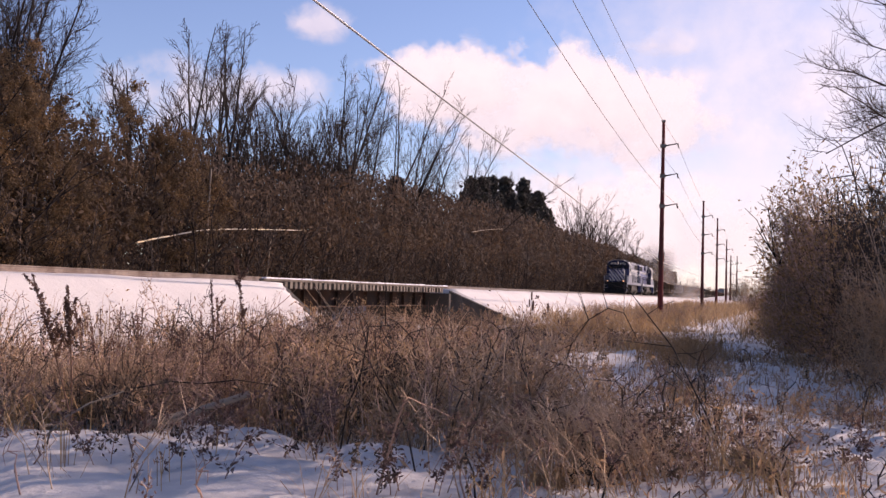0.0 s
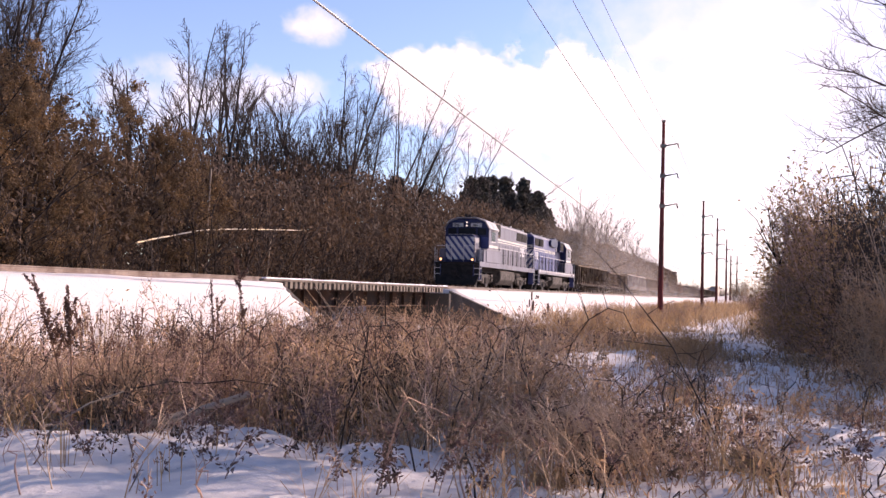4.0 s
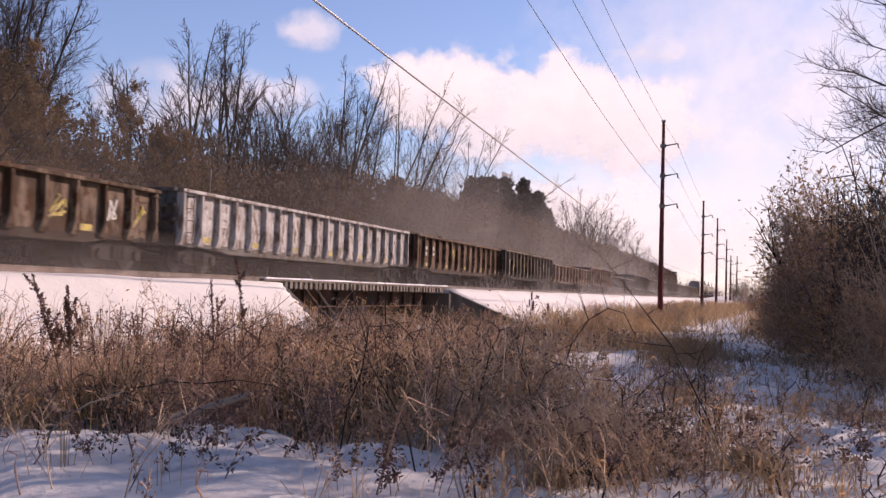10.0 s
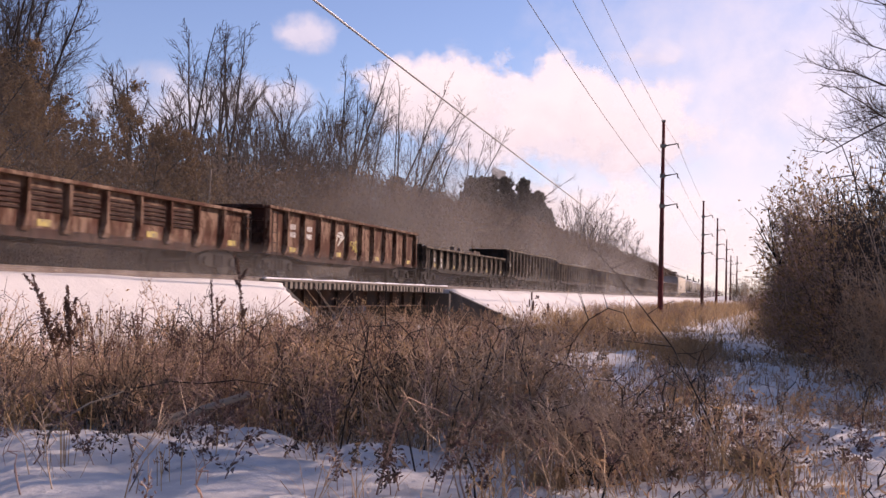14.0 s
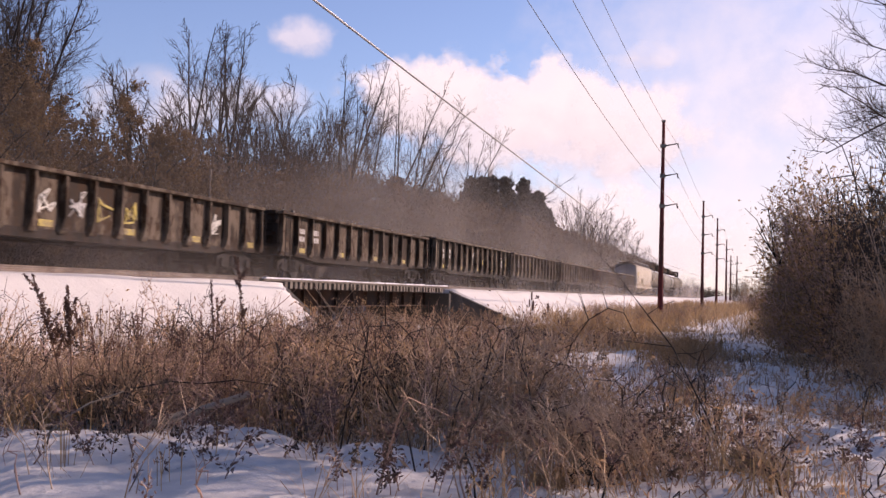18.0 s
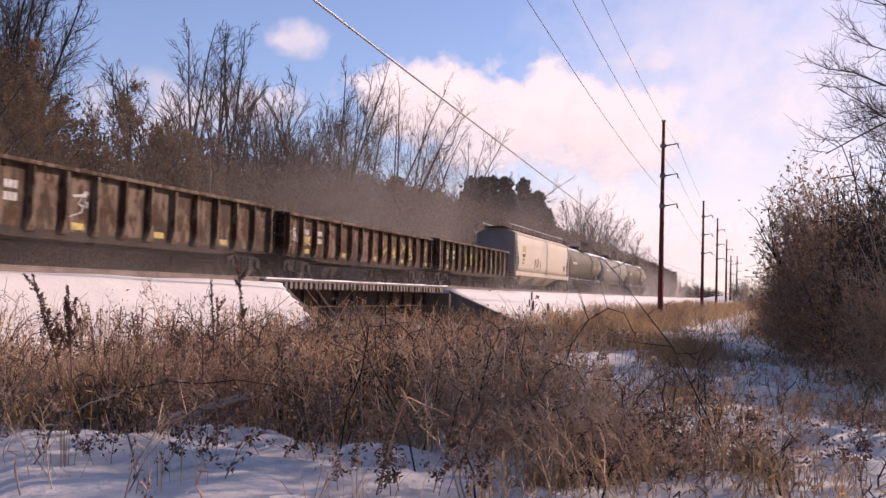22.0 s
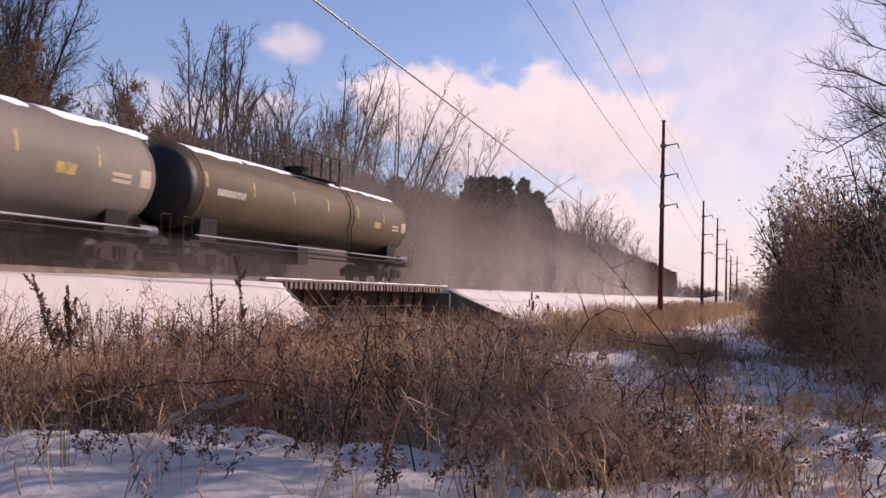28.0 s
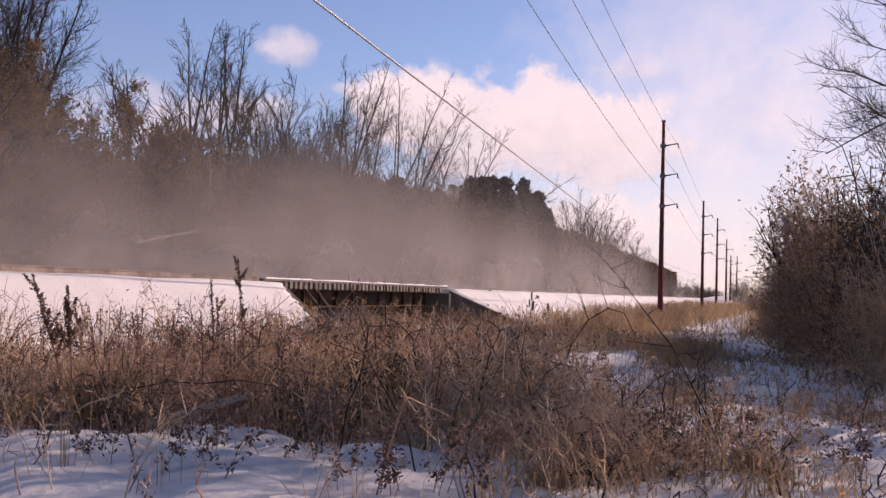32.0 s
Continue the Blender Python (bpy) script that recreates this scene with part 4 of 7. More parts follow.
def make_gondola(start, length, top, paint, stakes, words, load=0, fluted=False, patches=0, seed=0):
    """An open-topped steel gondola with side stakes."""
    rnd = random.Random(seed)
    car = thing("gondola_car", words, "gondola car", "train")
    mat = PAINTS[paint]
    a, b, low = 0.55, length - 0.55, 0.84
    n = stakes
    for s in (-1, 1):
        side = part("side_wall", Shape().box(*sorted((s * 1.28, s * 1.31)), a, b, low, top - 0.08), SHEETS[paint], car, "weathered side sheet")
        part("top_chord", Shape().box(*sorted((s * 1.27, s * 1.52)), a - 0.02, b + 0.02, top - 0.11, top), SHEETS[paint], car, "", 0.015)
        sill = Shape()
        m = 2.9
        sill.extrude([(a, low + 0.1), (a, low - 0.02), (m, low - 0.03), (m + 0.9, low - 0.16), (length - m - 0.9, low - 0.16), (length - m, low - 0.03), (b, low - 0.02), (b, low + 0.1)], "x", *sorted((s * 1.2, s * 1.335)))
        part("side_sill", sill, mat, car, "", 0.01)

        def stake():
            sh = Shape()
            z1 = top - 0.11
            rows = []
            for z, w, d in ((low + 0.02, 0.2, 0.1), (low + 0.14, 0.18, 0.16), (low + 0.42, 0.07, 0.18), (z1, 0.055, 0.17)):
                rows.append([(0, -w, z), (d, -w * 0.8, z), (d, w * 0.8, z), (0, w, z)])
            return sh.rings(rows)

        me = shared("stake_%s_%.2f" % (paint, top), stake, SHEETS[paint])
        for k in range(n):
            y = a + 0.12 + (b - a - 0.24) * k / (n - 1)
            o = part("side_stake", me, SHEETS[paint], car, at=(s * 1.311, y, 0))
            o.scale = (s, 1, 1)
            if k < n - 1 and fluted and 1 < k < n - 3:
                y2 = a + 0.12 + (b - a - 0.24) * (k + 1) / (n - 1)
                for q in range(5):
                    z = low + 0.55 + q * (top - low - 0.8) / 5
                    part("panel_rib", Shape().box(*sorted((s * 1.312, s * 1.36)), y + 0.2, y2 - 0.2, z, z + 0.07), mat, car)
            if k < n - 1 and s > 0 and rnd.random() < patches:
                y2 = a + 0.12 + (b - a - 0.24) * (k + 1) / (n - 1)
                col = rnd.choice((YELLOW, WHITE_MARK, YELLOW, CREAM))
                tall = top - low - 0.75
                z = low + 0.35 + rnd.uniform(0, 0.2) * tall
                mess = Shape()
                yy, zz = y + 0.3, z
                for q in range(rnd.randint(7, 12)):
                    ny2, nz2 = y + rnd.uniform(0.28, max(0.34, y2 - y - 0.22)), z + rnd.uniform(0.0, 0.8) * tall
                    mess.bar((1.31, yy, zz), (1.31, ny2, nz2), rnd.uniform(0.02, 0.05), 4)
                    yy, zz = ny2, nz2
                part("sprayed_scrawl", mess, col, car, "sprayed paint scrawl")
        # yellow reflectors low on the sheets
        if s > 0:
            for k in range(1, n - 1, 3):
                y = a + 0.12 + (b - a - 0.24) * (k + 0.5) / (n - 1)
                part("reflector", Shape().box(1.311, 1.317, y - 0.26, y + 0.26, low + 0.16, low + 0.34), YELLOW, car, "yellow reflector strip")
            for k, w in ((0, 0.5), (1, 0.62)):
                y = a + 0.12 + (b - a - 0.24) * (1.5 + k) / (n - 1)
                for z in (top - 0.75, top - 1.05):
                    for q in range(3):
                        part("reporting_mark", Shape().box(1.311, 1.315, y - 0.24 + q * 0.17, y - 0.12 + q * 0.17, z, z + 0.2), WHITE_MARK, car)
        make_ladder(car, s * 1.52, a + 0.3, low - 0.4, top - 0.2, s, DARK_STEEL)
        make_ladder(car, s * 1.52, b - 0.3, low - 0.4, top - 0.2, s, DARK_STEEL)
    for y in (a, b):
        e = Shape().box(-1.28, 1.28, y - 0.02, y + 0.02, low, top - 0.05)
        part("end_wall", e, mat, car)
        for z in (low + 0.3, low + 0.75, low + 1.2, top - 0.1):
            out = -1 if y == a else 1
            part("end_rib", Shape().box(-1.28, 1.28, *sorted((y + out * 0.02, y + out * 0.14)), z, z + 0.12), mat, car)
    part("floor", Shape().box(-1.27, 1.27, a, b, low, low + 0.06), DARK_STEEL, car)
    part("centre_sill", Shape().box(-0.25, 0.25, 0.5, length - 0.5, 0.72, low), DARK_STEEL, car)
    part("brake_gear", Shape().bar((0.9, length * 0.42, 0.8), (0.9, length * 0.42 + 1.2, 0.8), 0.2, 10).box(-1.2, 1.2, length * 0.5, length * 0.5 + 0.2, 0.72, low), DARK_STEEL, car)
    if load:
        heap = Shape()
        for k in range(load * 14):
            y, x, z = rnd.uniform(a + 0.8, b - 0.8), rnd.uniform(-1.1, 1.1), top - rnd.uniform(0.25, 0.5)
            d = Vector((rnd.uniform(-1, 1), rnd.uniform(-1, 1), rnd.uniform(-0.12, 0.28))) * rnd.uniform(0.5, 1.3)
            heap.bar((x, y, z), Vector((max(-1.2, min(1.2, x + d.x * 0.4)), y + d.y, z + d.z + 0.3)), rnd.uniform(0.03, 0.14), 5)
        heap.box(-1.25, 1.25, a + 0.1, b - 0.1, low + 0.3, top - 0.4)
        if load == 2:
            part("scrap_plate", Shape().extrude([(length - 6.4, top - 0.3), (length - 6.2, top + 0.16), (length - 3.8, top + 0.34), (length - 1.3, top + 0.4), (length - 1.2, top - 0.3)], "x", -0.2, -0.14), GIRDER, car, "rusty plate standing in the load")
        part("scrap_load", heap, SCRAP, car, "tangled scrap metal load dusted with snow")
    make_truck(car, 2.1), make_truck(car, length - 2.1)
    make_couplers(car, length)
    TRAIN.append((car, start))
    return car


def make_hopper(start, length):
    """A covered hopper with bowed sides and a railed roof walk."""
    car = thing("covered_hopper_car", "cream-beige covered grain hopper car with roof walkway", "hopper car", "train")
    low, top = 1.0, 4.25
    a, b = 0.9, length - 0.9
    rows = []
    for y, k in ((a + 0.35, 0.985), (a + 0.7, 1.0), (b - 0.7, 1.0), (b - 0.35, 0.985)):
        prof = []
        for x, z in ((1.46, low + 0.3), (1.5, low + 0.7), (1.53, 2.0), (1.54, 2.5), (1.535, 3.0), (1.52, 3.5), (1.49, 3.8), (1.44, 3.98), (1.28, 4.14), (0.7, 4.32)):
            prof.append((x * k, y, z))
        rows.append(prof + [(-x, y2, z) for x, y2, z in reversed(prof)])
    part("body", Shape().rings(rows), BEIGE, car, "cream-beige bowed body", smooth=True)
    part("roof", Shape().extrude([(-1.3, 4.13), (-0.7, 4.33), (0.7, 4.33), (1.3, 4.13), (1.3, 4.17), (0.7, 4.38), (-0.7, 4.38), (-1.3, 4.17)], "y", a + 0.3, b - 0.3), BEIGE, car)
    for s in (-1, 1):
        part("side_sill", Shape().box(*sorted((s * 1.4, s * 1.56)), a, b, low, low + 0.3), BEIGE, car, "pale side sill", 0.015)
        part("top_rail", Shape().box(*sorted((s * 1.42, s * 1.5)), a + 0.3, b - 0.3, 3.96, 4.06), BEIGE, car, "", 0.01)
        part("roof_handrail", Shape().bar((s * 1.0, a + 0.1, 4.74), (s * 1.0, b - 0.1, 4.74), 0.03), ROOF_GREY, car)
        for k in range(15):
            y = a + 0.5 + (b - a - 1.0) * k / 14
            part("rail_post", Shape().bar((s * 1.0, y, 4.22), (s * 1.0, y, 4.74), 0.026, 5), ROOF_GREY, car)
        # sloped end sheets and ladder; a curved dark plate paints the open end's shade
        for y, o in ((a, 1), (b, -1)):
            part("end_gusset", Shape().box(*sorted((s * 1.44, s * 1.47)), *sorted((y, y + o * 0.1)), low + 0.3, 4.05), BEIGE, car)
            part("end_shadow_plate", Shape().extrude([(y + o * 0.1, low + 0.32)] + [(y + o * (0.3 + 0.75 * math.sin(0.5 + q * 2.64 / 8)), low + 0.4 + q * 0.22) for q in range(9)] + [(y + o * 0.1, low + 2.5)], "x", *sorted((s * 1.545, s * 1.553))), GIRDER, car, "dark plate painted as the shade in the open end")
            make_ladder(car, s * 1.5, y + o * 0.22, low - 0.3, 4.1, s, LETTER_WHITE)
    for y, o in ((a, 1), (b, -1)):
        part("end_platform", Shape().box(-1.4, 1.4, *sorted((y - o * 0.2, y + o * 1.4)), low - 0.06, low + 0.02), DARK_STEEL, car)
        sl = Shape()
        sl.rings([[(-1.4, y + o * 0.34, 4.1), (1.4, y + o * 0.34, 4.1), (1.4, y + o * 0.38, 4.1), (-1.4, y + o * 0.38, 4.1)], [(-1.4, y + o * 0.34, 3.2), (1.4, y + o * 0.34, 3.2), (1.4, y + o * 0.38, 3.2), (-1.4, y + o * 0.38, 3.2)],
                  [(-1.3, y + o * 2.4, low + 0.3), (1.3, y + o * 2.4, low + 0.3), (1.3, y + o * 2.44, low + 0.3), (-1.3, y + o * 2.44, low + 0.3)]])
        # both end pieces carry their shade in the slate colour
        part("end_sheet", sl, HOPPER_END, car, "end sheet coloured slate-grey for its shade")
        part("end_wall", Shape().extrude([(-1.42, low + 0.3), (1.42, low + 0.3), (1.5, 2.4), (1.48, 3.4), (1.4, 3.95), (1.25, 4.12), (0.7, 4.3), (-0.7, 4.3), (-1.25, 4.12), (-1.4, 3.95), (-1.48, 3.4), (-1.5, 2.4)], "y", *sorted((y + o * 0.335, y + o * 0.345))), HOPPER_END, car, "end wall coloured slate-grey for its shade")
    part("running_board", Shape().box(-0.85, 0.85, a - 0.2, b + 0.2, 4.42, 4.5), GIRDER, car, "dark roof walkway")
    for k in range(9):
        y = a + 1.2 + (b - a - 2.4) * k / 8
        part("roof_hatch", Shape().box(-0.5, 0.5, y - 0.55, y + 0.55, 4.502, 4.6), GIRDER, car, "", 0.02)
    for k in range(3):
        y0 = a + 3.2 + k * (b - a - 6.4) / 3
        y1 = y0 + (b - a - 6.4) / 3
        ym = (y0 + y1) / 2
        part("hopper_bay", Shape().rings([[(-1.3, y0, low + 0.1), (1.3, y0, low + 0.1), (1.3, y1, low + 0.1), (-1.3, y1, low + 0.1)], [(-0.45, ym - 0.35, 0.35), (0.45, ym - 0.35, 0.35), (0.45, ym + 0.35, 0.35), (-0.45, ym + 0.35, 0.35)]]), BEIGE, car, "tapered discharge bay")
    part("centre_sill", Shape().box(-0.25, 0.25, 0.5, length - 0.5, 0.72, low), DARK_STEEL, car)
    part("yellow_placard", Shape().box(1.546, 1.552, a + 2.2, a + 3.3, 2.75, 3.25), YELLOW, car, "faded yellow panel")
    for k in range(3):
        part("reporting_mark", Shape().box(1.546, 1.552, a + 2.25, a + 3.15 - 0.2 * k, 2.4 - k * 0.26, 2.52 - k * 0.26 + 0.1 * (k == 0)), GIRDER, car)
    for k in range(2):
        part("data_panel", Shape().box(1.546, 1.552, b - 2.6 + k * 0.55, b - 2.25 + k * 0.55, 1.75, 2.2), GIRDER, car)
    scrawl = ((0.0, 0.0), (0.25, 0.75), (0.5, 0.8), (0.55, 0.2), (0.9, 0.15), (0.95, 0.9), (1.4, 0.95), (1.5, 0.3), (1.15, 0.25), (1.2, 0.65), (1.9, 0.7), (2.2, 0.6), (2.15, 0.05), (1.6, 0.0), (0.7, -0.05))
    for (p0, q0), (p1, q1) in zip(scrawl[:-1], scrawl[1:]):
        part("sprayed_scrawl", Shape().bar((1.545, 7.4 + p0, 1.55 + q0), (1.545, 7.4 + p1, 1.55 + q1), 0.018, 4), GIRDER, car)
    make_truck(car, 2.2), make_truck(car, length - 2.2)
    make_couplers(car, length)
    TRAIN.append((car, start))


def make_tank(start, length, paint, words, radius, seed):
    rnd = random.Random(seed)
    car = thing("tank_car", words, "tank car", "train")
    zc = 4.28 - radius
    a, b = 0.75, length - 0.75
    n = 40
    rows = []
    def ring(y, r):
        return [(r * math.cos(2 * math.pi * i / n), y, zc + r * math.sin(2 * math.pi * i / n)) for i in range(n)]
    heads = ((0.0, 0.25), (0.05, 0.5), (0.17, 0.78), (0.36, 0.94), (0.6, 1.0))
    rows = [ring(a + d, radius * k) for d, k in heads]
    for k in range(1, 6):
        rows.append(ring(a + 0.6 + (b - a - 1.2) * k / 6, radius))
    rows += [ring(b - d, radius * k) for d, k in reversed(heads)]
    part("barrel", Shape().rings(rows), paint, car, "welded cylindrical barrel", smooth=True)
    # thin shell over the front head only: its shade put into a black colour
    part("front_head", Shape().rings([ring(a + d - 0.012, radius * k * 1.002) for d, k in heads[:4]]), TANK_SHADE, car, "front tank head coloured black for its shade", smooth=True)
    for y in (a + 0.62, b - 0.62):
        part("head_band", Shape().rings([ring(y - 0.05, radius + 0.004), ring(y - 0.05, radius + 0.012), ring(y + 0.05, radius + 0.012), ring(y + 0.05, radius + 0.004)]), paint, car, "narrow welded band")
    # snow along the crown, broken by the platform
    y = a + 0.7
    while y < b - 1.0:
        ln = rnd.uniform(3.0, 6.0)
        if abs(y + ln / 2 - length / 2) > 1.6 or rnd.random() < 0.35:
            w0 = rnd.uniform(0.4, 0.52)
            rows2 = []
            m = 14
            for k in range(m + 1):
                yy = y + ln * k / m
                w = w0 * (1 + 0.09 * math.sin(k * 0.8 + seed) + 0.05 * math.sin(k * 1.9 + y)) * (0.7 if k in (0, m) else 1)
                lift = 0.004 if k in (0, m) else 0.035
                r2 = []
                for q in range(-3, 4):
                    ang = w * q / 3 + 0.14
                    rr = radius + 0.004 + lift * (1 - (q / 3.2) ** 2)
                    r2.append((rr * math.sin(ang), yy, zc + rr * math.cos(ang)))
                for q in range(3, -4, -1):
                    ang = w * q / 3 + 0.14
                    r2.append(((radius + 0.001) * math.sin(ang), yy, zc + (radius + 0.001) * math.cos(ang)))
                rows2.append(r2)
            part("snow_cap", Shape().rings(rows2), CLEAN_SNOW, car, "strip of snow on the crown", smooth=True)
        y += ln + rnd.uniform(0.05, 0.5)
    mid = length / 2
    dome = Shape().bar((0, mid, zc + radius - 0.08), (0, mid, zc + radius + 0.3), 0.5, 18).bar((0, mid, zc + radius + 0.3), (0, mid, zc + radius + 0.38), 0.56, 18)
    part("dome", dome, DARK_STEEL, car, "dark valve dome")
    top = zc + radius
    pl = Shape()
    for s in (-1, 1):
        pl.box(*sorted((s * 0.6, s * 1.1)), mid - 1.9, mid + 1.9, top - 0.1, top - 0.06)
    part("platform", pl, DARK_STEEL, car)
    for s in (-1, 1):
        part("platform_rail", Shape().bar((s * 1.1, mid - 1.9, top + 0.9), (s * 1.1, mid + 1.9, top + 0.9), 0.04).bar((s * 1.1, mid - 1.9, top + 0.4), (s * 1.1, mid + 1.9, top + 0.4), 0.025), DARK_STEEL, car)
        for k in range(5):
            yy = mid - 1.9 + k * 0.95
            part("rail_post", Shape().bar((s * 1.1, yy, top - 0.1), (s * 1.1, yy, top + 0.9), 0.038, 5), DARK_STEEL, car)
        part("side_pipe", Shape().bar((s * 1.35, a + 0.3, 1.22), (s * 1.35, b - 0.3, 1.22), 0.04), LOCO_GREY, car, "long grey side rail")
        part("running_rail", Shape().bar((s * 1.42, a - 0.2, 1.02), (s * 1.42, b + 0.2, 1.02), 0.03), DARK_STEEL, car)
        # curved ladder up the barrel
        for yy in (mid + 2.35, mid + 2.75):
            r = radius + 0.09
            bend = [(s * r * math.sin(0.25 + q * 0.19), yy, zc + r * math.cos(0.25 + q * 0.19)) for q in range(10)] + [(s * 1.42, yy, 0.7)]
            v, f = tubes([bend], [[0.022] * len(bend)], 5)
            part("ladder_stile", bulk("ladder_stile", v, f, DARK_STEEL), DARK_STEEL, car)
        for q in range(8):
            g0 = 0.3 + q * 0.22
            part("rung", Shape().bar((s * r * math.sin(g0), mid + 2.35, zc + r * math.cos(g0)), (s * r * math.sin(g0), mid + 2.75, zc + r * math.cos(g0)), 0.015, 5), DARK_STEEL, car)
        for yy in (a - 0.3, b + 0.3):
            gr = Shape()
            for q in (-0.25, 0.25):
                gr.bar((s * 1.4, yy + q, 0.55), (s * 1.4, yy + q, 1.75), 0.022, 5)
            gr.bar((s * 1.4, yy - 0.25, 1.75), (s * 1.4, yy + 0.25, 1.75), 0.022, 5).bar((s * 1.4, yy - 0.25, 0.6), (s * 1.4, yy + 0.25, 0.6), 0.022, 5)
            part("grab_rail", gr, DARK_STEEL, car)
    for yy in (2.4, length - 2.4):
        part("saddle", Shape().extrude([(-1.0, 0.95), (1.0, 0.95), (1.05, zc - radius + 0.42), (0.6, zc - radius + 0.06), (-0.6, zc - radius + 0.06), (-1.05, zc - radius + 0.42)], "y", yy - 0.55, yy + 0.55), DARK_STEEL, car)
    for yy in (a, b):
        part("end_sill", Shape().box(-1.4, 1.4, yy - 0.5, yy + 0.5, 0.82, 1.0), DARK_STEEL, car, "", 0.02)
    part("stub_sill", Shape().box(-0.3, 0.3, 0.5, 3.4, 0.72, 1.1), DARK_STEEL, car)
    part("stub_sill", Shape().box(-0.3, 0.3, length - 3.4, length - 0.5, 0.72, 1.1), DARK_STEEL, car)
    part("brake_cylinder", Shape().bar((1.1, length - 1.5, 1.2), (1.1, length - 0.6, 1.2), 0.17, 12), LOCO_GREY, car, "frosted brake cylinder")
    part("bottom_outlet", Shape().box(-0.4, 0.4, mid - 0.5, mid + 0.5, 0.6, zc - radius + 0.1), DARK_STEEL, car)
    def mark(y0, y1, ang, w, mat, name, words):
        r = radius + 0.004
        g0, g1 = ang - w / 2, ang + w / 2
        pts = [(r * math.sin(g0 + (g1 - g0) * q / 3), zc + r * math.cos(g0 + (g1 - g0) * q / 3)) for q in range(4)]
        pts += [(p * 1.004, (z - zc) * 1.004 + zc) for p, z in reversed(pts)]
        part(name, Shape().extrude(pts, "y", y0, y1), mat, car, words)
    for k in range(10):
        mark(a + 1.5 + k * 0.2, a + 1.64 + k * 0.2, 1.66, 0.16, WHITE_MARK, "reporting_mark", "")
    for k in range(6):
        mark(a + 0.75 + k * 3.3, a + 0.85 + k * 3.3, 1.42, 0.36, YELLOW, "reflector", "yellow reflector strip")
    mark(b - 5.0, b - 4.2, 1.72, 0.2, YELLOW, "warning_panel", "faded yellow panel")
    mark(b - 2.6, b - 1.7, 1.66, 0.07, BEIGE, "stencil", "pale stencilled line")
    mark(b - 2.6, b - 1.7, 1.78, 0.07, BEIGE, "stencil", "pale stencilled line")
    mark(b - 1.25, b - 0.7, 1.66, 0.34, BEIGE, "placard", "pale placard")
    make_truck(car, 2.4), make_truck(car, length - 2.4)
    make_couplers(car, length)
    TRAIN.append((car, start))


def at_time(t):
    """Where along the track, at the start, a point stands that passes abeam at t seconds."""
    return SPEED * t - 5.3


make_locomotive("385", True, at_time(7.70))
make_locomotive("398", False, at_time(7.70) + 18.05)
# passing time of the front end, of the rear end, height, paint, stakes, load, fluted, paint patches, words
GONDOLAS = [
    (9.68, 10.83, 2.6, "dark", 16, 0, False, 0.6, "dark brown rusted gondola car with sprayed patches"),
    (10.84, 11.79, 2.42, "brown", 14, 2, False, 0.5, "brown gondola car with pale scuffed panels and scrap"),
    (11.80, 13.03, 2.62, "grey", 20, 0, False, 0.0, "pale grey high-sided gondola car, dusty"),
    (13.04, 14.06, 2.62, "rust", 15, 1, False, 0.1, "rust-brown gondola car with yellow reflectors"),
    (14.08, 15.05, 2.7, "charcoal", 15, 0, False, 0.2, "charcoal gondola car with yellow sprayed patches"),
    (15.06, 16.1, 2.27, "red", 12, 0, True, 0.0, "low red-brown gondola car with fluted side panels"),
    (16.12, 17.1, 2.62, "red", 12, 1, False, 0.15, "red oxide gondola car carrying scrap"),
    (17.12, 18.14, 2.05, "charcoal", 15, 2, False, 0.0, "low charcoal gondola car carrying scrap"),
    (18.15, 19.14, 2.75, "charcoal", 16, 0, False, 0.35, "tall dark grey gondola car with yellow patches"),
    (19.16, 20.16, 2.48, "dark", 15, 0, False, 0.3, "dark brown gondola car with white scrawls"),
    (20.18, 21.2, 2.5, "dark", 14, 3, False, 0.1, "nearly black gondola car with protruding scrap"),
    (21.21, 22.21, 2.62, "charcoal", 15, 0, False, 0.3, "dark gondola car with white and yellow sprayed paint"),
    (22.22, 23.2, 2.6, "dark", 14, 1, False, 0.1, "dark brown gondola car dusted with frost"),
    (23.21, 24.2, 2.6, "brown", 14, 0, False, 0.2, "brown gondola car with muddy panels"),
    (24.21, 25.24, 2.5, "rust", 15, 0, False, 0.3, "rust-red gondola car with pale scuffed panels"),
    (25.25, 26.2, 2.6, "brown", 14, 0, False, 0.5, "brown gondola car with many sprayed patches"),
]
for k, (t0, t1, top, paint, stakes, load, fluted, patches, words) in enumerate(GONDOLAS):
    make_gondola(at_time(t0), SPEED * (t1 - t0) - 0.02, top, paint, stakes, words, load, fluted, patches, seed=k)
make_hopper(at_time(26.22), SPEED * 1.24)
make_tank(at_time(27.47), SPEED * 1.13, TANK_BROWN, "brown-grey tank car with snow along its crown", 1.42, 3)
make_tank(at_time(28.62), SPEED * 1.19, TANK_GREY, "pale grey tank car with snow along its crown", 1.5, 5)
make_tank(at_time(29.83), SPEED * 1.22, TANK_BROWN, "brown tank car, last of the train, snow on top", 1.42, 8)


# ---- power line ----
POLES = [(-8.75, 93, 17.2), (-8.7, 155, 15.75), (-8.6, 199, 16.6), (-8.5, 245, 15.2), (-8.6, 280, 13.0), (-8.7, 345, 15.6)]


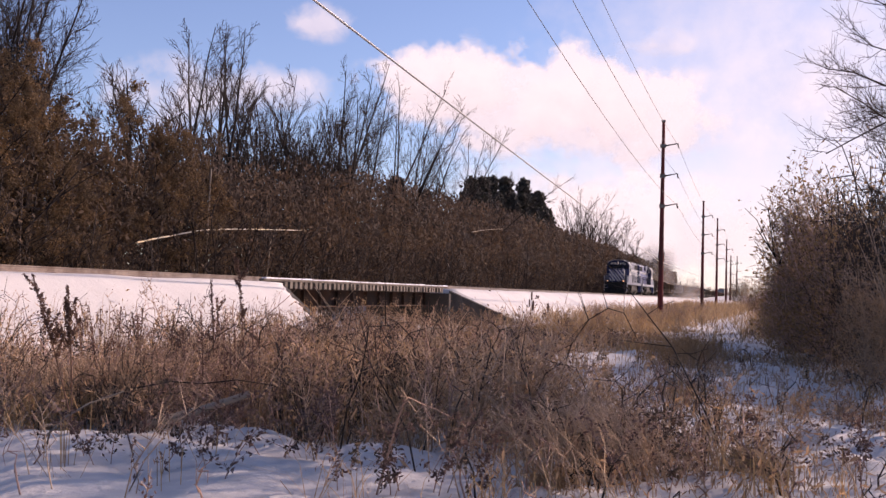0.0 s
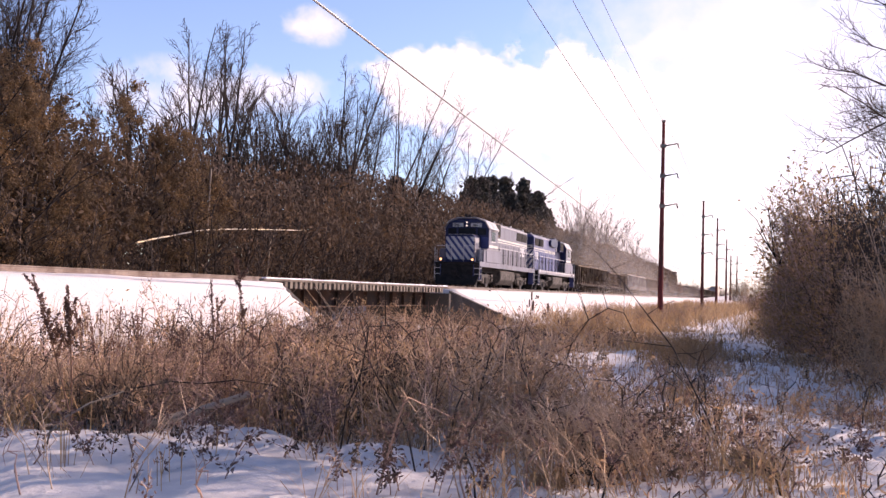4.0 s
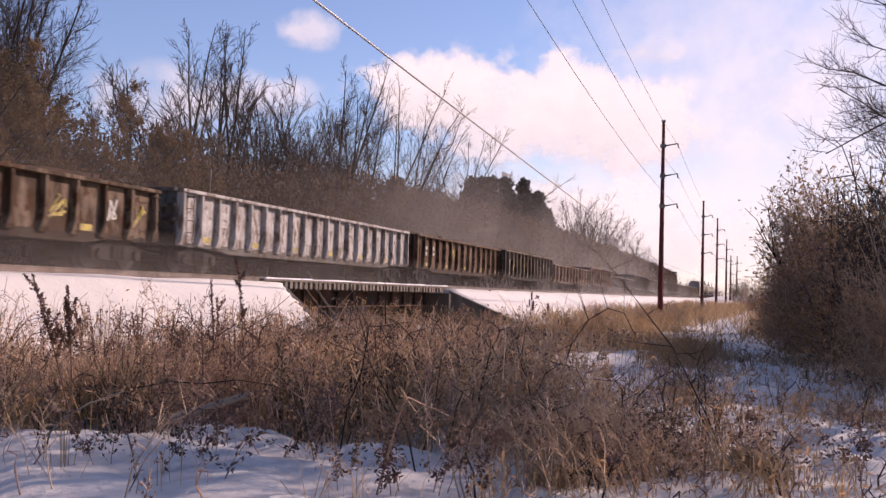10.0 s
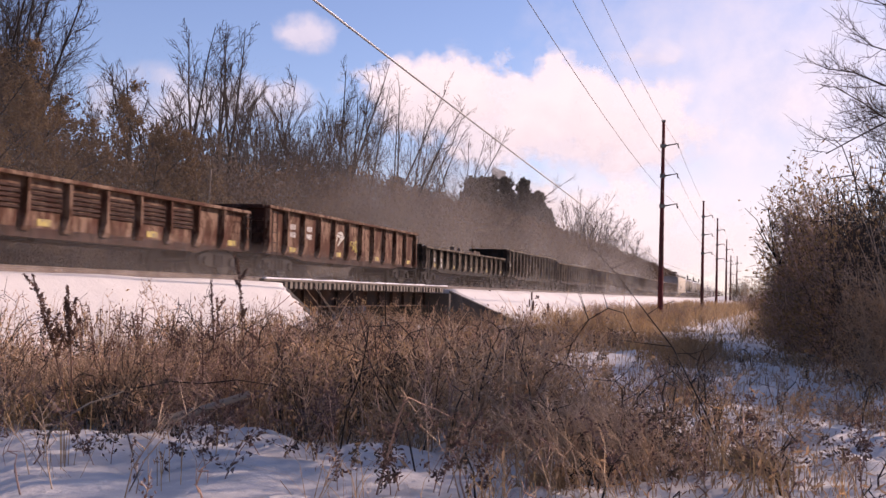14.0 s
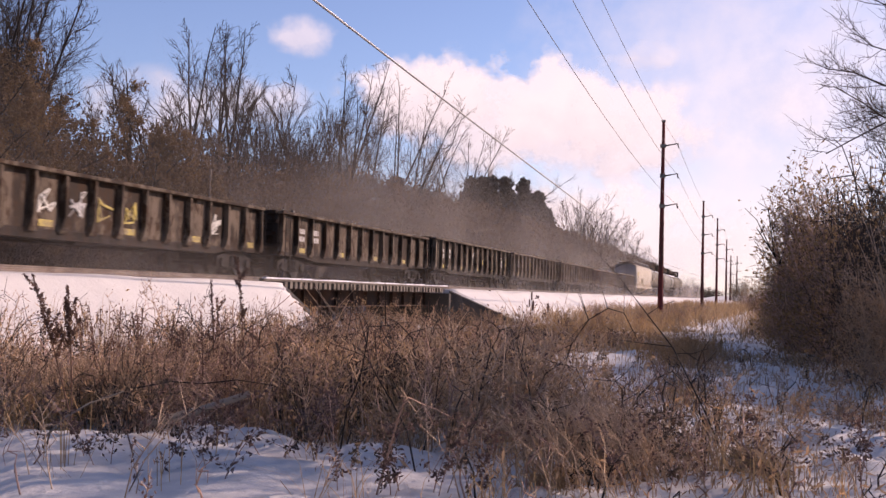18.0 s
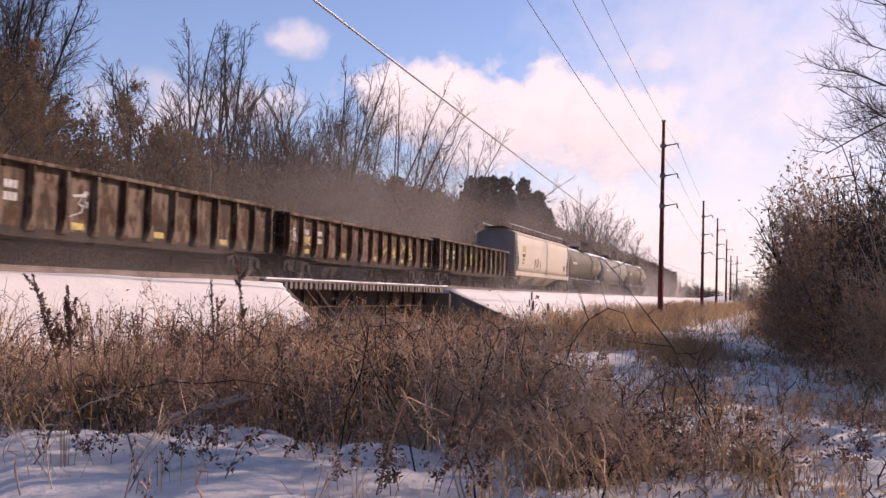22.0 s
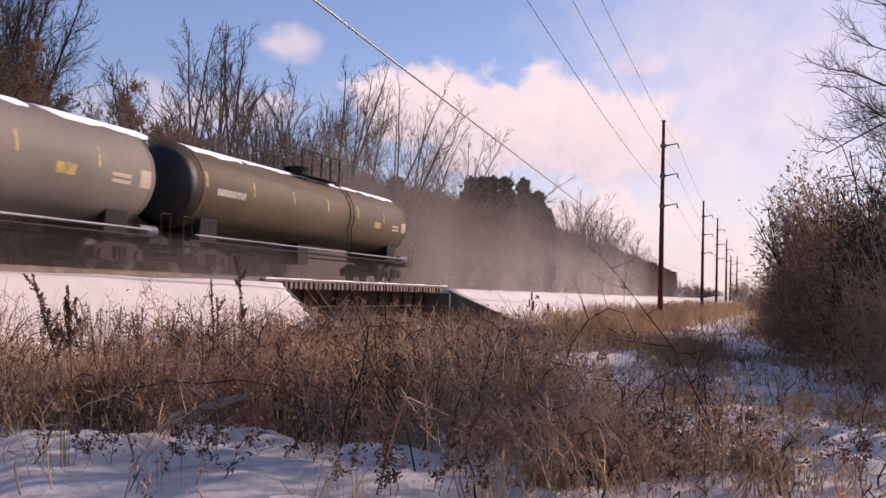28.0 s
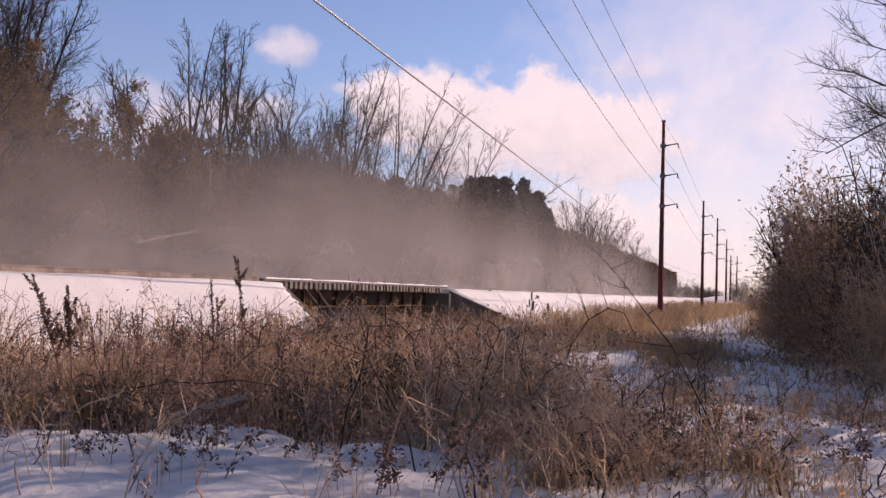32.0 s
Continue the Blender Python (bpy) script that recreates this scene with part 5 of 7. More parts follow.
def make_pole(x, y, top):
    p = thing("power_pole", "tall red-brown steel power pole with three short arms", "power pole", "power line")
    g = float(ground_height(x, y)) - 0.3
    p.location = (x, y, g)
    h = top - g
    sh = Shape()
    for k in range(6):
        sh.bar((0, 0, h * k / 6), (0, 0, h * (k + 1) / 6), 0.26 - 0.022 * k, 12, 0.26 - 0.022 * (k + 1))
    part("shaft", sh, POLE_STEEL, p, "red-brown pole shaft", smooth=False)
    part("cap", Shape().bar((0, 0, h), (0, 0, h + 0.14), 0.2, 12), ARM_STEEL, p)
    for d in (2.1, 4.75, 7.4):
        z = h - d
        arm = part("arm", Shape().bar((0.05, 0, z - 0.05), (1.25, 0, z + 0.16), 0.075, 6, 0.045).box(-0.24, 0.24, -0.2, 0.2, z - 0.2, z + 0.12), ARM_STEEL, p, "short grey arm")
        part("insulator", Shape().bar((1.25, 0, z + 0.18), (1.33, 0, z - 0.25), 0.07, 8, 0.05), ARM_STEEL, arm)
    return p


for x, y, top in POLES:
    make_pole(x, y, top)


def make_wire(name, words, points, sag, radius, material=WIRE):
    paths = []
    for (x0, y0, z0), (x1, y1, z1) in zip(points[:-1], points[1:]):
        k = np.linspace(0, 1, 25)
        paths.append(np.stack([x0 + (x1 - x0) * k, y0 + (y1 - y0) * k, z0 + (z1 - z0) * k - sag * 4 * k * (1 - k) * ((y1 - y0) / 110) ** 2], axis=1))
    v, f = tubes(paths, np.full((len(paths), 25), radius), 5)
    return tagged(new(name, bulk(name, v, f, material)), words, "power line", "power line")


BACK = (-8.6, -22)
for d, back, sag in ((2.1, 21.0, 2.0), (4.7, 18.9, 2.0), (7.3, 16.2, 2.0)):
    pts = [(BACK[0] + 1.33, BACK[1], back)] + [(x + 1.33, y, top - d - 0.1) for x, y, top in POLES]
    make_wire("power_line", "thin bare overhead conductor between the poles", pts, sag, 0.014, ARM_STEEL)
make_wire("overhead_cable", "pale twisted overhead cable", [(BACK[0] - 0.2, BACK[1], 9.35)] + [(x - 0.3, y, 5.0) for x, y, top in POLES[:2]], 0.2, 0.03)


# ---- trees and brush ----
def thin(lv, k):
    """The same lines on fewer points."""
    return [(p[np.linspace(0, 4, k).astype(int)], r[np.linspace(0, 4, k).astype(int)]) for p, r in lv]


def grow(rng, height, levels=4, spread=0.5, lean=(0, 0), fork=0.35, counts=(9, 6, 4, 3), upright=0.55, trunk_r=0.014, finest=0.009):
    """Polylines of five points by level: trunk, limbs, branches, twigs."""
    K = 5
    out = [[] for _ in range(levels)]

    def curve(p, d, length, wobble, up):
        pts = [p]
        for _ in range(K - 1):
            d = d + rng.normal(size=3) * wobble + np.array([0, 0, up])
            d /= np.linalg.norm(d)
            pts.append(pts[-1] + d * length / (K - 1))
        return np.array(pts)

    d0 = np.array([lean[0], lean[1], 1.0])
    trunk = curve(np.zeros(3), d0 / np.linalg.norm(d0), height, 0.05, 0.03)
    r0 = height * trunk_r
    out[0].append((trunk, np.linspace(r0, r0 * 0.22, K)))
    parents = [(trunk, r0, height, fork)]
    for lv in range(1, levels):
        nxt = []
        for path, r, ln, first in parents:
            for c in range(counts[lv - 1]):
                t = first + (1 - first) * (c + rng.uniform(0, 1)) / counts[lv - 1]
                i = min(int(t * (K - 1)), K - 2)
                k = t * (K - 1) - i
                p = path[i] * (1 - k) + path[i + 1] * k
                d = path[i + 1] - path[i]
                d /= np.linalg.norm(d)
                a = rng.uniform(0, 2 * np.pi)
                side = np.cross(d, [math.cos(a), math.sin(a), 0.3])
                side /= np.linalg.norm(side) + 1e-9
                s = spread * rng.uniform(0.6, 1.3)
                nd = d * (1 - s * 0.4) + side * s
                nd /= np.linalg.norm(nd)
                l2 = ln * (rng.uniform(0.26, 0.44) if lv == 1 else rng.uniform(0.36, 0.62)) * (1.25 - 0.7 * t)
                q = curve(p, nd, l2, 0.075, 0.1 * upright)
                r2 = max(r * 0.45 * (1.1 - 0.5 * t), finest)
                out[lv].append((q, np.linspace(r2, r2 * 0.4, K)))
                nxt.append((q, r2, l2, 0.25))
        parents = nxt
    return out


def tubes_of(levels, sides=(6, 4, 3, 3)):
    pieces = []
    for lv, s in zip(levels, sides):
        if lv:
            pieces.append(tubes([p for p, _ in lv], [r for _, r in lv], s))
    return joined(*pieces)


def make_tree(rng, name, words, height, bark, twig, leaf=None, leaf_n=0, leaf_size=0.07, **kw):
    lv = grow(rng, height, **kw)
    t = thing(name, words, "tree", "woodland trees")
    v, f = tubes_of(lv[:2])
    part("trunk", bulk("trunk", v, f, bark), bark, t)
    v, f = tubes_of([thin(lv[2], 4), thin(lv[3], 3)], (3, 3))
    part("crown", bulk("crown", v, f, twig), twig, t, "fine bare branches")
    if leaf:
        tips = np.array([p[k] for p, _ in lv[-1] for k in (2, 3, 4)])
        pts = tips[rng.integers(0, len(tips), leaf_n)] + rng.normal(size=(leaf_n, 3)) * 0.12
        v, f = leaves(rng, pts, leaf_size)
        part("foliage", bulk("foliage", v, f, leaf), leaf, t, "clinging dead leaves")
    return t


def make_clump_tree(rng, words, height, stems, bark, twig, open_=0.2, counts=(9, 6, 4), finest=0.014):
    """Several stems from one foot that lean apart, each with upswept limbs."""
    t = thing("bare_tree", words, "tree", "woodland trees")
    low, high = [[], []], [[], []]
    for s in range(stems):
        a = 2 * np.pi * (s + rng.uniform(0, 0.6)) / stems
        o = open_ * rng.uniform(0.5, 1.2) if stems > 1 else 0.03
        lv = grow(rng, height * (1.0 if s == 0 else rng.uniform(0.72, 0.97)), levels=4, spread=0.52, lean=(math.cos(a) * o, math.sin(a) * o), fork=rng.uniform(0.2, 0.34), counts=counts, upright=0.55, trunk_r=0.0105, finest=finest)
        for k in range(2):
            low[k] += lv[k]
            high[k] += lv[k + 2]
    v, f = tubes_of(low)
    part("trunk", bulk("trunk", v, f, bark), bark, t)
    v, f = tubes_of([thin(high[0], 4), thin(high[1], 3)], (3, 3))
    part("crown", bulk("crown", v, f, twig), twig, t, "fine bare branches")
    return t


def make_bush(rng, words, height, width, stems, leaf, leaf_n, twig=TWIG, leaf_size=0.06, thick=1.0):
    """Many stems from one foot, arching outwards, with clinging leaves."""
    K = 4
    paths, radii, fine, fine_r, tips = [], [], [], [], []
    for _ in range(stems):
        a, out = rng.uniform(0, 2 * np.pi), rng.uniform(0.1, 1.0) * width
        h = height * rng.uniform(0.55, 1.0) * (1.1 - 0.35 * out / width)
        k = np.linspace(0, 1, K)[:, None]
        base = rng.normal(size=3) * [width * 0.3, width * 0.3, 0]
        p = base + np.concatenate([math.cos(a) * out * k ** 1.4, math.sin(a) * out * k ** 1.4, h * k], axis=1) + rng.normal(size=(K, 3)) * 0.06 * k
        paths.append(p), radii.append(np.linspace(0.032, 0.011, K) * height / 3.5 * thick)
        for c in range(6):
            t = rng.uniform(0.3, 1.0)
            i = min(int(t * (K - 1)), K - 2)
            q0 = p[i] + (p[i + 1] - p[i]) * (t * (K - 1) - i)
            d = (p[i + 1] - p[i]) / np.linalg.norm(p[i + 1] - p[i]) * 0.6 + np.clip(rng.normal(size=3) * 0.45, -0.7, 0.7)
            q = q0 + d * np.linspace(0, 1, K)[:, None] * rng.uniform(0.12, 0.3) * height + rng.normal(size=(K, 3)) * 0.03 * height * np.linspace(0, 1, K)[:, None]
            fine.append(q[[0, 2, 3]]), fine_r.append(np.array([0.014, 0.0095, 0.007]) * height / 3.5 * thick)
            tips += [q[1], q[2], q[3]]
    b = thing("bush", words, "bush", "roadside brush")
    v, f = joined(tubes(paths, radii, 3), tubes(fine, fine_r, 3))
    part("twig_mass", bulk("twig_mass", v, f, twig), twig, b)
    if leaf_n:
        tips = np.array(tips)
        pts = tips[rng.integers(0, len(tips), leaf_n)] + rng.normal(size=(leaf_n, 3)) * 0.09 * height / 3.5
        v, f = leaves(rng, pts, leaf_size)
        part("foliage", bulk("foliage", v, f, leaf), leaf, b, "withered leaves")
    return b


def make_fan_tree(rng, words, height, leaders, spread, lean=0.0, fork=0.3, twiggy=8, bark=BARK):
    """A bare tree whose trunk parts into leaders; open limbs with fine twigs. lean: towards the light, metres a metre."""
    t = thing("bare_tree", words, "tree", "woodland trees")
    K = 5
    limbs, branches, twigs = [], [], []

    def bent(p, d, ln, wobble, up):
        pts = [p]
        for _ in range(K - 1):
            d = d + rng.normal(size=3) * wobble + np.array([0, 0, up])
            d = d / np.linalg.norm(d)
            pts.append(pts[-1] + d * ln / (K - 1))
        return np.array(pts)

    def on(path, q):
        i = min(int(q * (K - 1)), K - 2)
        return path[i] + (path[i + 1] - path[i]) * (q * (K - 1) - i), (path[i + 1] - path[i]) / np.linalg.norm(path[i + 1] - path[i])

    r0 = 0.0095 * height
    z = height * fork
    foot = bent(np.array([0.0, 0, 0]), np.array([lean, lean * 0.3, 1.0]) / math.hypot(1, lean), z, 0.02, 0.0)
    limbs.append((foot, np.linspace(r0, r0 * 0.8, K)))
    for c in range(leaders):
        a = 2 * np.pi * (c + rng.uniform(-0.3, 0.3)) / leaders + 0.6
        o = 0.02 if leaders == 1 else spread * rng.uniform(0.55, 1.15)
        d = np.array([lean * 1.5 + math.cos(a) * o, lean * 0.45 + math.sin(a) * o, 1.0])
        ln = (height - z) * (1.0 if c == 0 else rng.uniform(0.7, 0.98)) * math.sqrt(1 + (o + lean) ** 2) * 0.98
        p = bent(foot[4] if c < 2 else on(foot, rng.uniform(0.75, 1))[0], d / np.linalg.norm(d), ln, 0.055, 0.035)
        r = r0 * (0.72 if leaders == 1 else 0.52)
        limbs.append((p, np.linspace(r, 0.02, K)))
        for b in range(twiggy + 5):
            q = 0.14 + 0.82 * (b + rng.uniform()) / (twiggy + 5)
            s, w = on(p, q)
            g = rng.normal(size=3)
            g -= w * (g @ w)
            g /= np.linalg.norm(g)
            dd = w * rng.uniform(0.55, 1.0) + g * rng.uniform(0.45, 0.8)
            l2 = max(height - z, 0.5 * height) * rng.uniform(0.2, 0.42) * (1.15 - 0.75 * q)
            path = bent(s, dd / np.linalg.norm(dd), l2, 0.1, 0.1)
            r2 = max(0.036 * (1.15 - q), 0.016)
            branches.append((path, np.linspace(r2, 0.01, K)))
            for e in range(twiggy):
                q2 = 0.2 + 0.8 * (e + rng.uniform()) / twiggy
                s2, w2 = on(path, q2)
                g2 = rng.normal(size=3)
                g2 -= w2 * (g2 @ w2)
                g2 /= np.linalg.norm(g2)
                dd = w2 * 0.8 + g2 * rng.uniform(0.4, 0.8)
                l3 = l2 * rng.uniform(0.28, 0.58) * (1.2 - 0.5 * q2)
                tw = bent(s2, dd / np.linalg.norm(dd), l3, 0.14, 0.07)
                twigs.append((tw, np.linspace(0.011, 0.0075, K)))
                for h in range(2):
                    s3, w3 = on(tw, rng.uniform(0.25, 0.9))
                    dd = w3 * 0.7 + rng.normal(size=3) * 0.45
                    twigs.append((bent(s3, dd / np.linalg.norm(dd), l3 * rng.uniform(0.35, 0.6), 0.1, 0.05), np.linspace(0.009, 0.006, K)))
    v, f = tubes_of([limbs], (6,))
    part("trunk", bulk("trunk", v, f, bark), bark, t)
    v, f = joined(tubes_of([branches], (4,)), tubes_of([thin(twigs, 3)], (3,)))
    part("crown", bulk("crown", v, f, TWIG), TWIG, t, "fine bare branches")
    return t


def make_thicket(rng, words, height, width, twigs, leaf, leaf_n, twig=TWIG, leaf_size=0.035):
    """A rounded shrub: stems that part low, a crown full of short crossing twigs, leaves at its ends."""
    b = thing("bush", words, "bush", "roadside brush")
    stems, radii = [], []
    for _ in range(12):
        a, o = rng.uniform(0, 2 * np.pi), rng.uniform(0.2, 0.85) * width
        k = np.linspace(0, 1, 5)[:, None]
        stems.append(np.concatenate([math.cos(a) * o * k ** 1.2, math.sin(a) * o * k ** 1.2, height * rng.uniform(0.6, 0.92) * k], axis=1) + rng.normal(size=(5, 3)) * 0.09 * k)
        radii.append(np.linspace(0.026, 0.008, 5))
    # lobes make the outline uneven
    n = twigs
    lobes = np.stack([rng.normal(size=9) * width * 0.34, rng.normal(size=9) * width * 0.34, height * rng.uniform(0.3, 0.82, 9) ** 1.2], axis=1)
    pick = rng.integers(0, 9, n)
    p = lobes[pick] + rng.normal(size=(n, 3)) * np.array([width * 0.26, width * 0.26, height * 0.16])
    low = rng.uniform(0, 1, n) < 0.3
    p[low] = np.stack([rng.normal(size=low.sum()) * width * 0.42, rng.normal(size=low.sum()) * width * 0.42, height * rng.uniform(0.03, 0.45, low.sum())], axis=1)
    p[:, 2] = np.clip(p[:, 2], 0.05, height * 1.08)
    # draw stray twigs back into a dome that narrows upwards
    out = np.hypot(p[:, 0], p[:, 1])
    dome = width * (1.0 - 0.45 * p[:, 2] / height)
    p[:, :2] *= np.where(out > dome, dome * rng.uniform(0.5, 1.0, n) / np.maximum(out, 1e-6), 1.0)[:, None]
    d = p * [0.5, 0.5, 0.0] / max(width, 0.1) + rng.normal(size=(n, 3)) * 0.4 + [0, 0, 0.45]
    d /= np.linalg.norm(d, axis=1, keepdims=True)
    ln = rng.uniform(0.12, 0.42, n)[:, None] * (0.5 + height / 7)
    mid = p + d * ln * 0.5 + rng.normal(size=(n, 3)) * 0.03
    Q = np.stack([p, mid, p + d * ln], axis=1)
    v, f = joined(tubes(stems, radii, 4), tubes(Q, np.tile([0.008, 0.006, 0.004], (n, 1)), 3))
    part("twig_mass", bulk("twig_mass", v, f, twig), twig, b)
    tip = Q[rng.integers(0, n, leaf_n), rng.integers(1, 3, leaf_n)] + rng.normal(size=(leaf_n, 3)) * 0.05
    v, f = leaves(rng, tip, leaf_size)
    part("foliage", bulk("foliage", v, f, leaf), leaf, b, "withered leaves")
    return b


def make_pine(rng, height):
    """A trunk with whorls of boughs, each a tuft of many needle blades."""
    t = thing("pine_tree", "dark evergreen pine with a dense ragged crown", "tree", "pine trees")
    v, f = tubes([np.stack([np.zeros(5), np.zeros(5), np.linspace(0, height, 5)], axis=1)], [np.linspace(0.24, 0.04, 5)], 7)
    part("trunk", bulk("trunk", v, f, BARK), BARK, t)
    paths, pts = [], []
    z = height * 0.12
    while z < height * 0.99:
        k = z / height
        reach = height * 0.28 * (1.02 - k) ** 0.75 * rng.uniform(0.7, 1.15)
        for _ in range(7):
            a = rng.uniform(0, 2 * np.pi)
            s = np.linspace(0, 1, 5)[:, None]
            r = reach * rng.uniform(0.6, 1.15)
            p = np.concatenate([math.cos(a) * r * s, math.sin(a) * r * s, z + r * (0.35 * s - 0.15 * s * s)], axis=1)
            paths.append(p)
            for _ in range(52):
                q = rng.uniform(0.15, 1.0)
                pts.append(np.array([math.cos(a) * r * q, math.sin(a) * r * q, z + r * 0.25 * q]) + rng.normal(size=3) * np.array([0.45, 0.45, 0.42]) * (1.15 - 0.75 * k))
        z += height * 0.045 * rng.uniform(0.7, 1.2)
    v, f = tubes(paths, np.tile(np.linspace(0.045, 0.01, 5), (len(paths), 1)), 3)
    tagged(part("bough_mass", bulk("bough_mass", v, f, BARK), BARK, t), "dark boughs", kind="stuff")
    v, f = leaves(rng, np.array(pts), 0.22)
    part("crown", bulk("crown", v, f, NEEDLE), NEEDLE, t, "dark needle tufts")
    return t


def stand(ob, x, y, turn=0.0, scale=1.0, sink=0.1):
    ob.location = (x, y, float(ground_height(x, y)) - sink)
    ob.rotation_euler = (0, 0, turn)
    ob.scale = (scale, scale, scale)
    return ob


def another(proto, x, y, turn, scale, sink=0.1):
    ob = copy_thing(proto, pose(x, y, float(ground_height(x, y)) - sink, 0, 0, math.degrees(turn)))
    ob.scale = (scale, scale, scale)
    return ob


rng = np.random.default_rng(7)
rnd = random.Random(11)
TALL = [make_tree(rng, "bare_tree", "tall leafless hardwood with upswept bare branches", 13.0, BARK, TWIG, counts=(15, 7, 5), levels=4, spread=s, upright=u, fork=fk, trunk_r=0.011)
        for s, u, fk in ((0.55, 0.9, 0.25), (0.45, 1.1, 0.2), (0.65, 0.8, 0.3), (0.5, 1.0, 0.12))]
LEAFY = [make_tree(rng, "oak_tree", "oak holding on to withered orange-brown leaves", 10.0, BARK, TWIG, LEAF_ORANGE, 15000, 0.06, counts=(12, 7, 6), levels=4, spread=0.85, upright=0.3, fork=0.12) for _ in range(2)]
PINES = [make_pine(rng, 12.0) for _ in range(2)]
BUSHES = [make_bush(rng, "dense brown leafless thicket with a few withered leaves", 4.2, 2.2, 20, LEAF_BROWN, 900, leaf_size=0.06) for _ in range(3)]
TAN_BUSHES = [make_bush(rng, "tall bush with sparse tan leaves", 5.0, 1.9, 30, LEAF_TAN, 1300, leaf_size=0.06) for _ in range(2)]
SMALL = [make_clump_tree(rng, "low leafless tree with a hazy twiggy crown", 8.0, n, BARK, TWIG, 0.3, (7, 6, 4), 0.012) for n in (3, 4)]
FIELD = [make_thicket(rng, words, 4.6, 1.5, nt, lf, n, tw, sz) for words, nt, lf, n, tw, sz in (("tall bush with sunlit tan leaves over a dark tangle of stems", 1400, LEAF_TAN, 2200, BRAMBLE, 0.055), ("dense brown thicket with withered leaves", 1700, WITHERED, 2600, STALK, 0.045), ("twiggy bush with a scatter of tan leaves", 1700, WITHERED, 1500, TWIG, 0.04))]
used = set()


def put(kinds, x, y, scale, sink=0.1):
    proto = rnd.choice(kinds)
    turn = rnd.uniform(0, 6.28)
    if proto.name not in used:
        used.add(proto.name)
        return stand(proto, x, y, turn, scale, sink)
    return another(proto, x, y, turn, scale, sink)


# woodland behind the track: thicket in front, tall trees behind
y = 14.0
while y < 640:
    k = 1 + y / 130
    put(BUSHES, -25.5 - rnd.uniform(0, 1.6), y, rnd.uniform(1.2, 1.6) * (1 + 0.15 * math.sin(y * 0.31)), 0.2)
    if y < 260:
        put(BUSHES, -29.0 - rnd.uniform(0, 2.5), y + rnd.uniform(0, 2), rnd.uniform(1.7, 2.2), 0.2)
    if rnd.random() < (0.0 if y < 120 else 0.5):
        put(TALL, -30.5 - rnd.uniform(0, 7), y + rnd.uniform(-1, 2), rnd.uniform(0.7, 1.05) * (1.0 if y > 60 else 0.9) * (1 - 0.35 * min(max(y - 110, 0) / 60, 1)))
    y += 3.0 * k
# the bare trees that stand above the thicket: place, height, leaders, spread, lean, fork, twigs
for x, y, h, n, sp, ln, fk, tw in ((-31, 31.5, 15.5, 3, 0.3, 0.03, 0.25, 10), (-30, 33.6, 15.0, 4, 0.35, 0.03, 0.3, 10), (-31, 35.4, 15.6, 4, 0.4, 0.05, 0.35, 10), (-31, 37.4, 15.4, 4, 0.4, 0.06, 0.4, 10), (-32, 39.4, 13.2, 5, 0.28, 0.02, 0.5, 10),
                                   (-31, 47.4, 13.2, 2, 0.16, -0.1, 0.6, 5), (-31, 51.0, 16.1, 2, 0.2, 0.02, 0.55, 6), (-31, 54.4, 16.0, 2, 0.12, 0.0, 0.6, 5), (-31, 55.6, 17.0, 2, 0.16, 0.02, 0.55, 6), (-31, 60.9, 15.8, 3, 0.2, 0.0, 0.35, 9), (-32, 58.4, 12.6, 4, 0.3, 0.0, 0.35, 9),
                                   (-31, 64.2, 13.6, 4, 0.32, 0.02, 0.3, 9), (-31, 67.3, 13.6, 4, 0.3, 0.02, 0.3, 9), (-31, 69.8, 13.4, 3, 0.3, 0.05, 0.3, 8), (-31, 72.4, 18.0, 1, 0.1, 0.0, 0.5, 7), (-31, 74.0, 19.2, 4, 0.24, 0.07, 0.5, 6), (-31, 77.6, 17.5, 3, 0.2, 0.08, 0.5, 6),
                                   (-31, 80.2, 18.8, 3, 0.2, 0.2, 0.45, 6), (-31, 83.8, 18.6, 3, 0.22, 0.24, 0.45, 6), (-31.5, 86.2, 17.6, 2, 0.2, 0.26, 0.45, 5), (-31, 96.5, 17.6, 4, 0.34, 0.02, 0.45, 6), (-31, 103.0, 18.6, 5, 0.5, 0.08, 0.4, 6), (-30, 106.0, 15.8, 3, 0.6, 0.3, 0.45, 5),
                                   (-31, 180, 19.5, 6, 0.6, 0.05, 0.45, 6), (-31, 192, 17.5, 5, 0.5, 0.1, 0.4, 6), (-31, 206, 16.0, 5, 0.5, 0.1, 0.4, 6)):
    words = "slender leafless tree with an open crown" if n < 3 else "leafless tree whose upswept stems fan out, bare against the sky"
    stand(make_fan_tree(rng, words, h, n, sp, ln, fk, tw), x, y)
for x, y, s in ((-33, 41.0, 1.3), (-33, 43.5, 1.2), (-33, 46.5, 1.35), (-33, 50.0, 1.5), (-33, 53.0, 1.6), (-33, 56.0, 1.65), (-33, 58.5, 1.6), (-33, 61.5, 1.75), (-33, 64.5, 1.7), (-33, 67.5, 1.75), (-33, 70.5, 1.8), (-33, 73.5, 1.85), (-33.5, 77.0, 1.8), (-33.5, 81.0, 1.85), (-33.5, 85.0, 1.8), (-29, 115, 1.4), (-30, 170, 2.0), (-30, 187, 2.1), (-30, 200, 2.0), (-30, 214, 1.9), (-30, 228, 1.9), (-30, 245, 1.8), (-30, 262, 1.7), (-30, 285, 1.6)):
    put(SMALL, x, y, s)
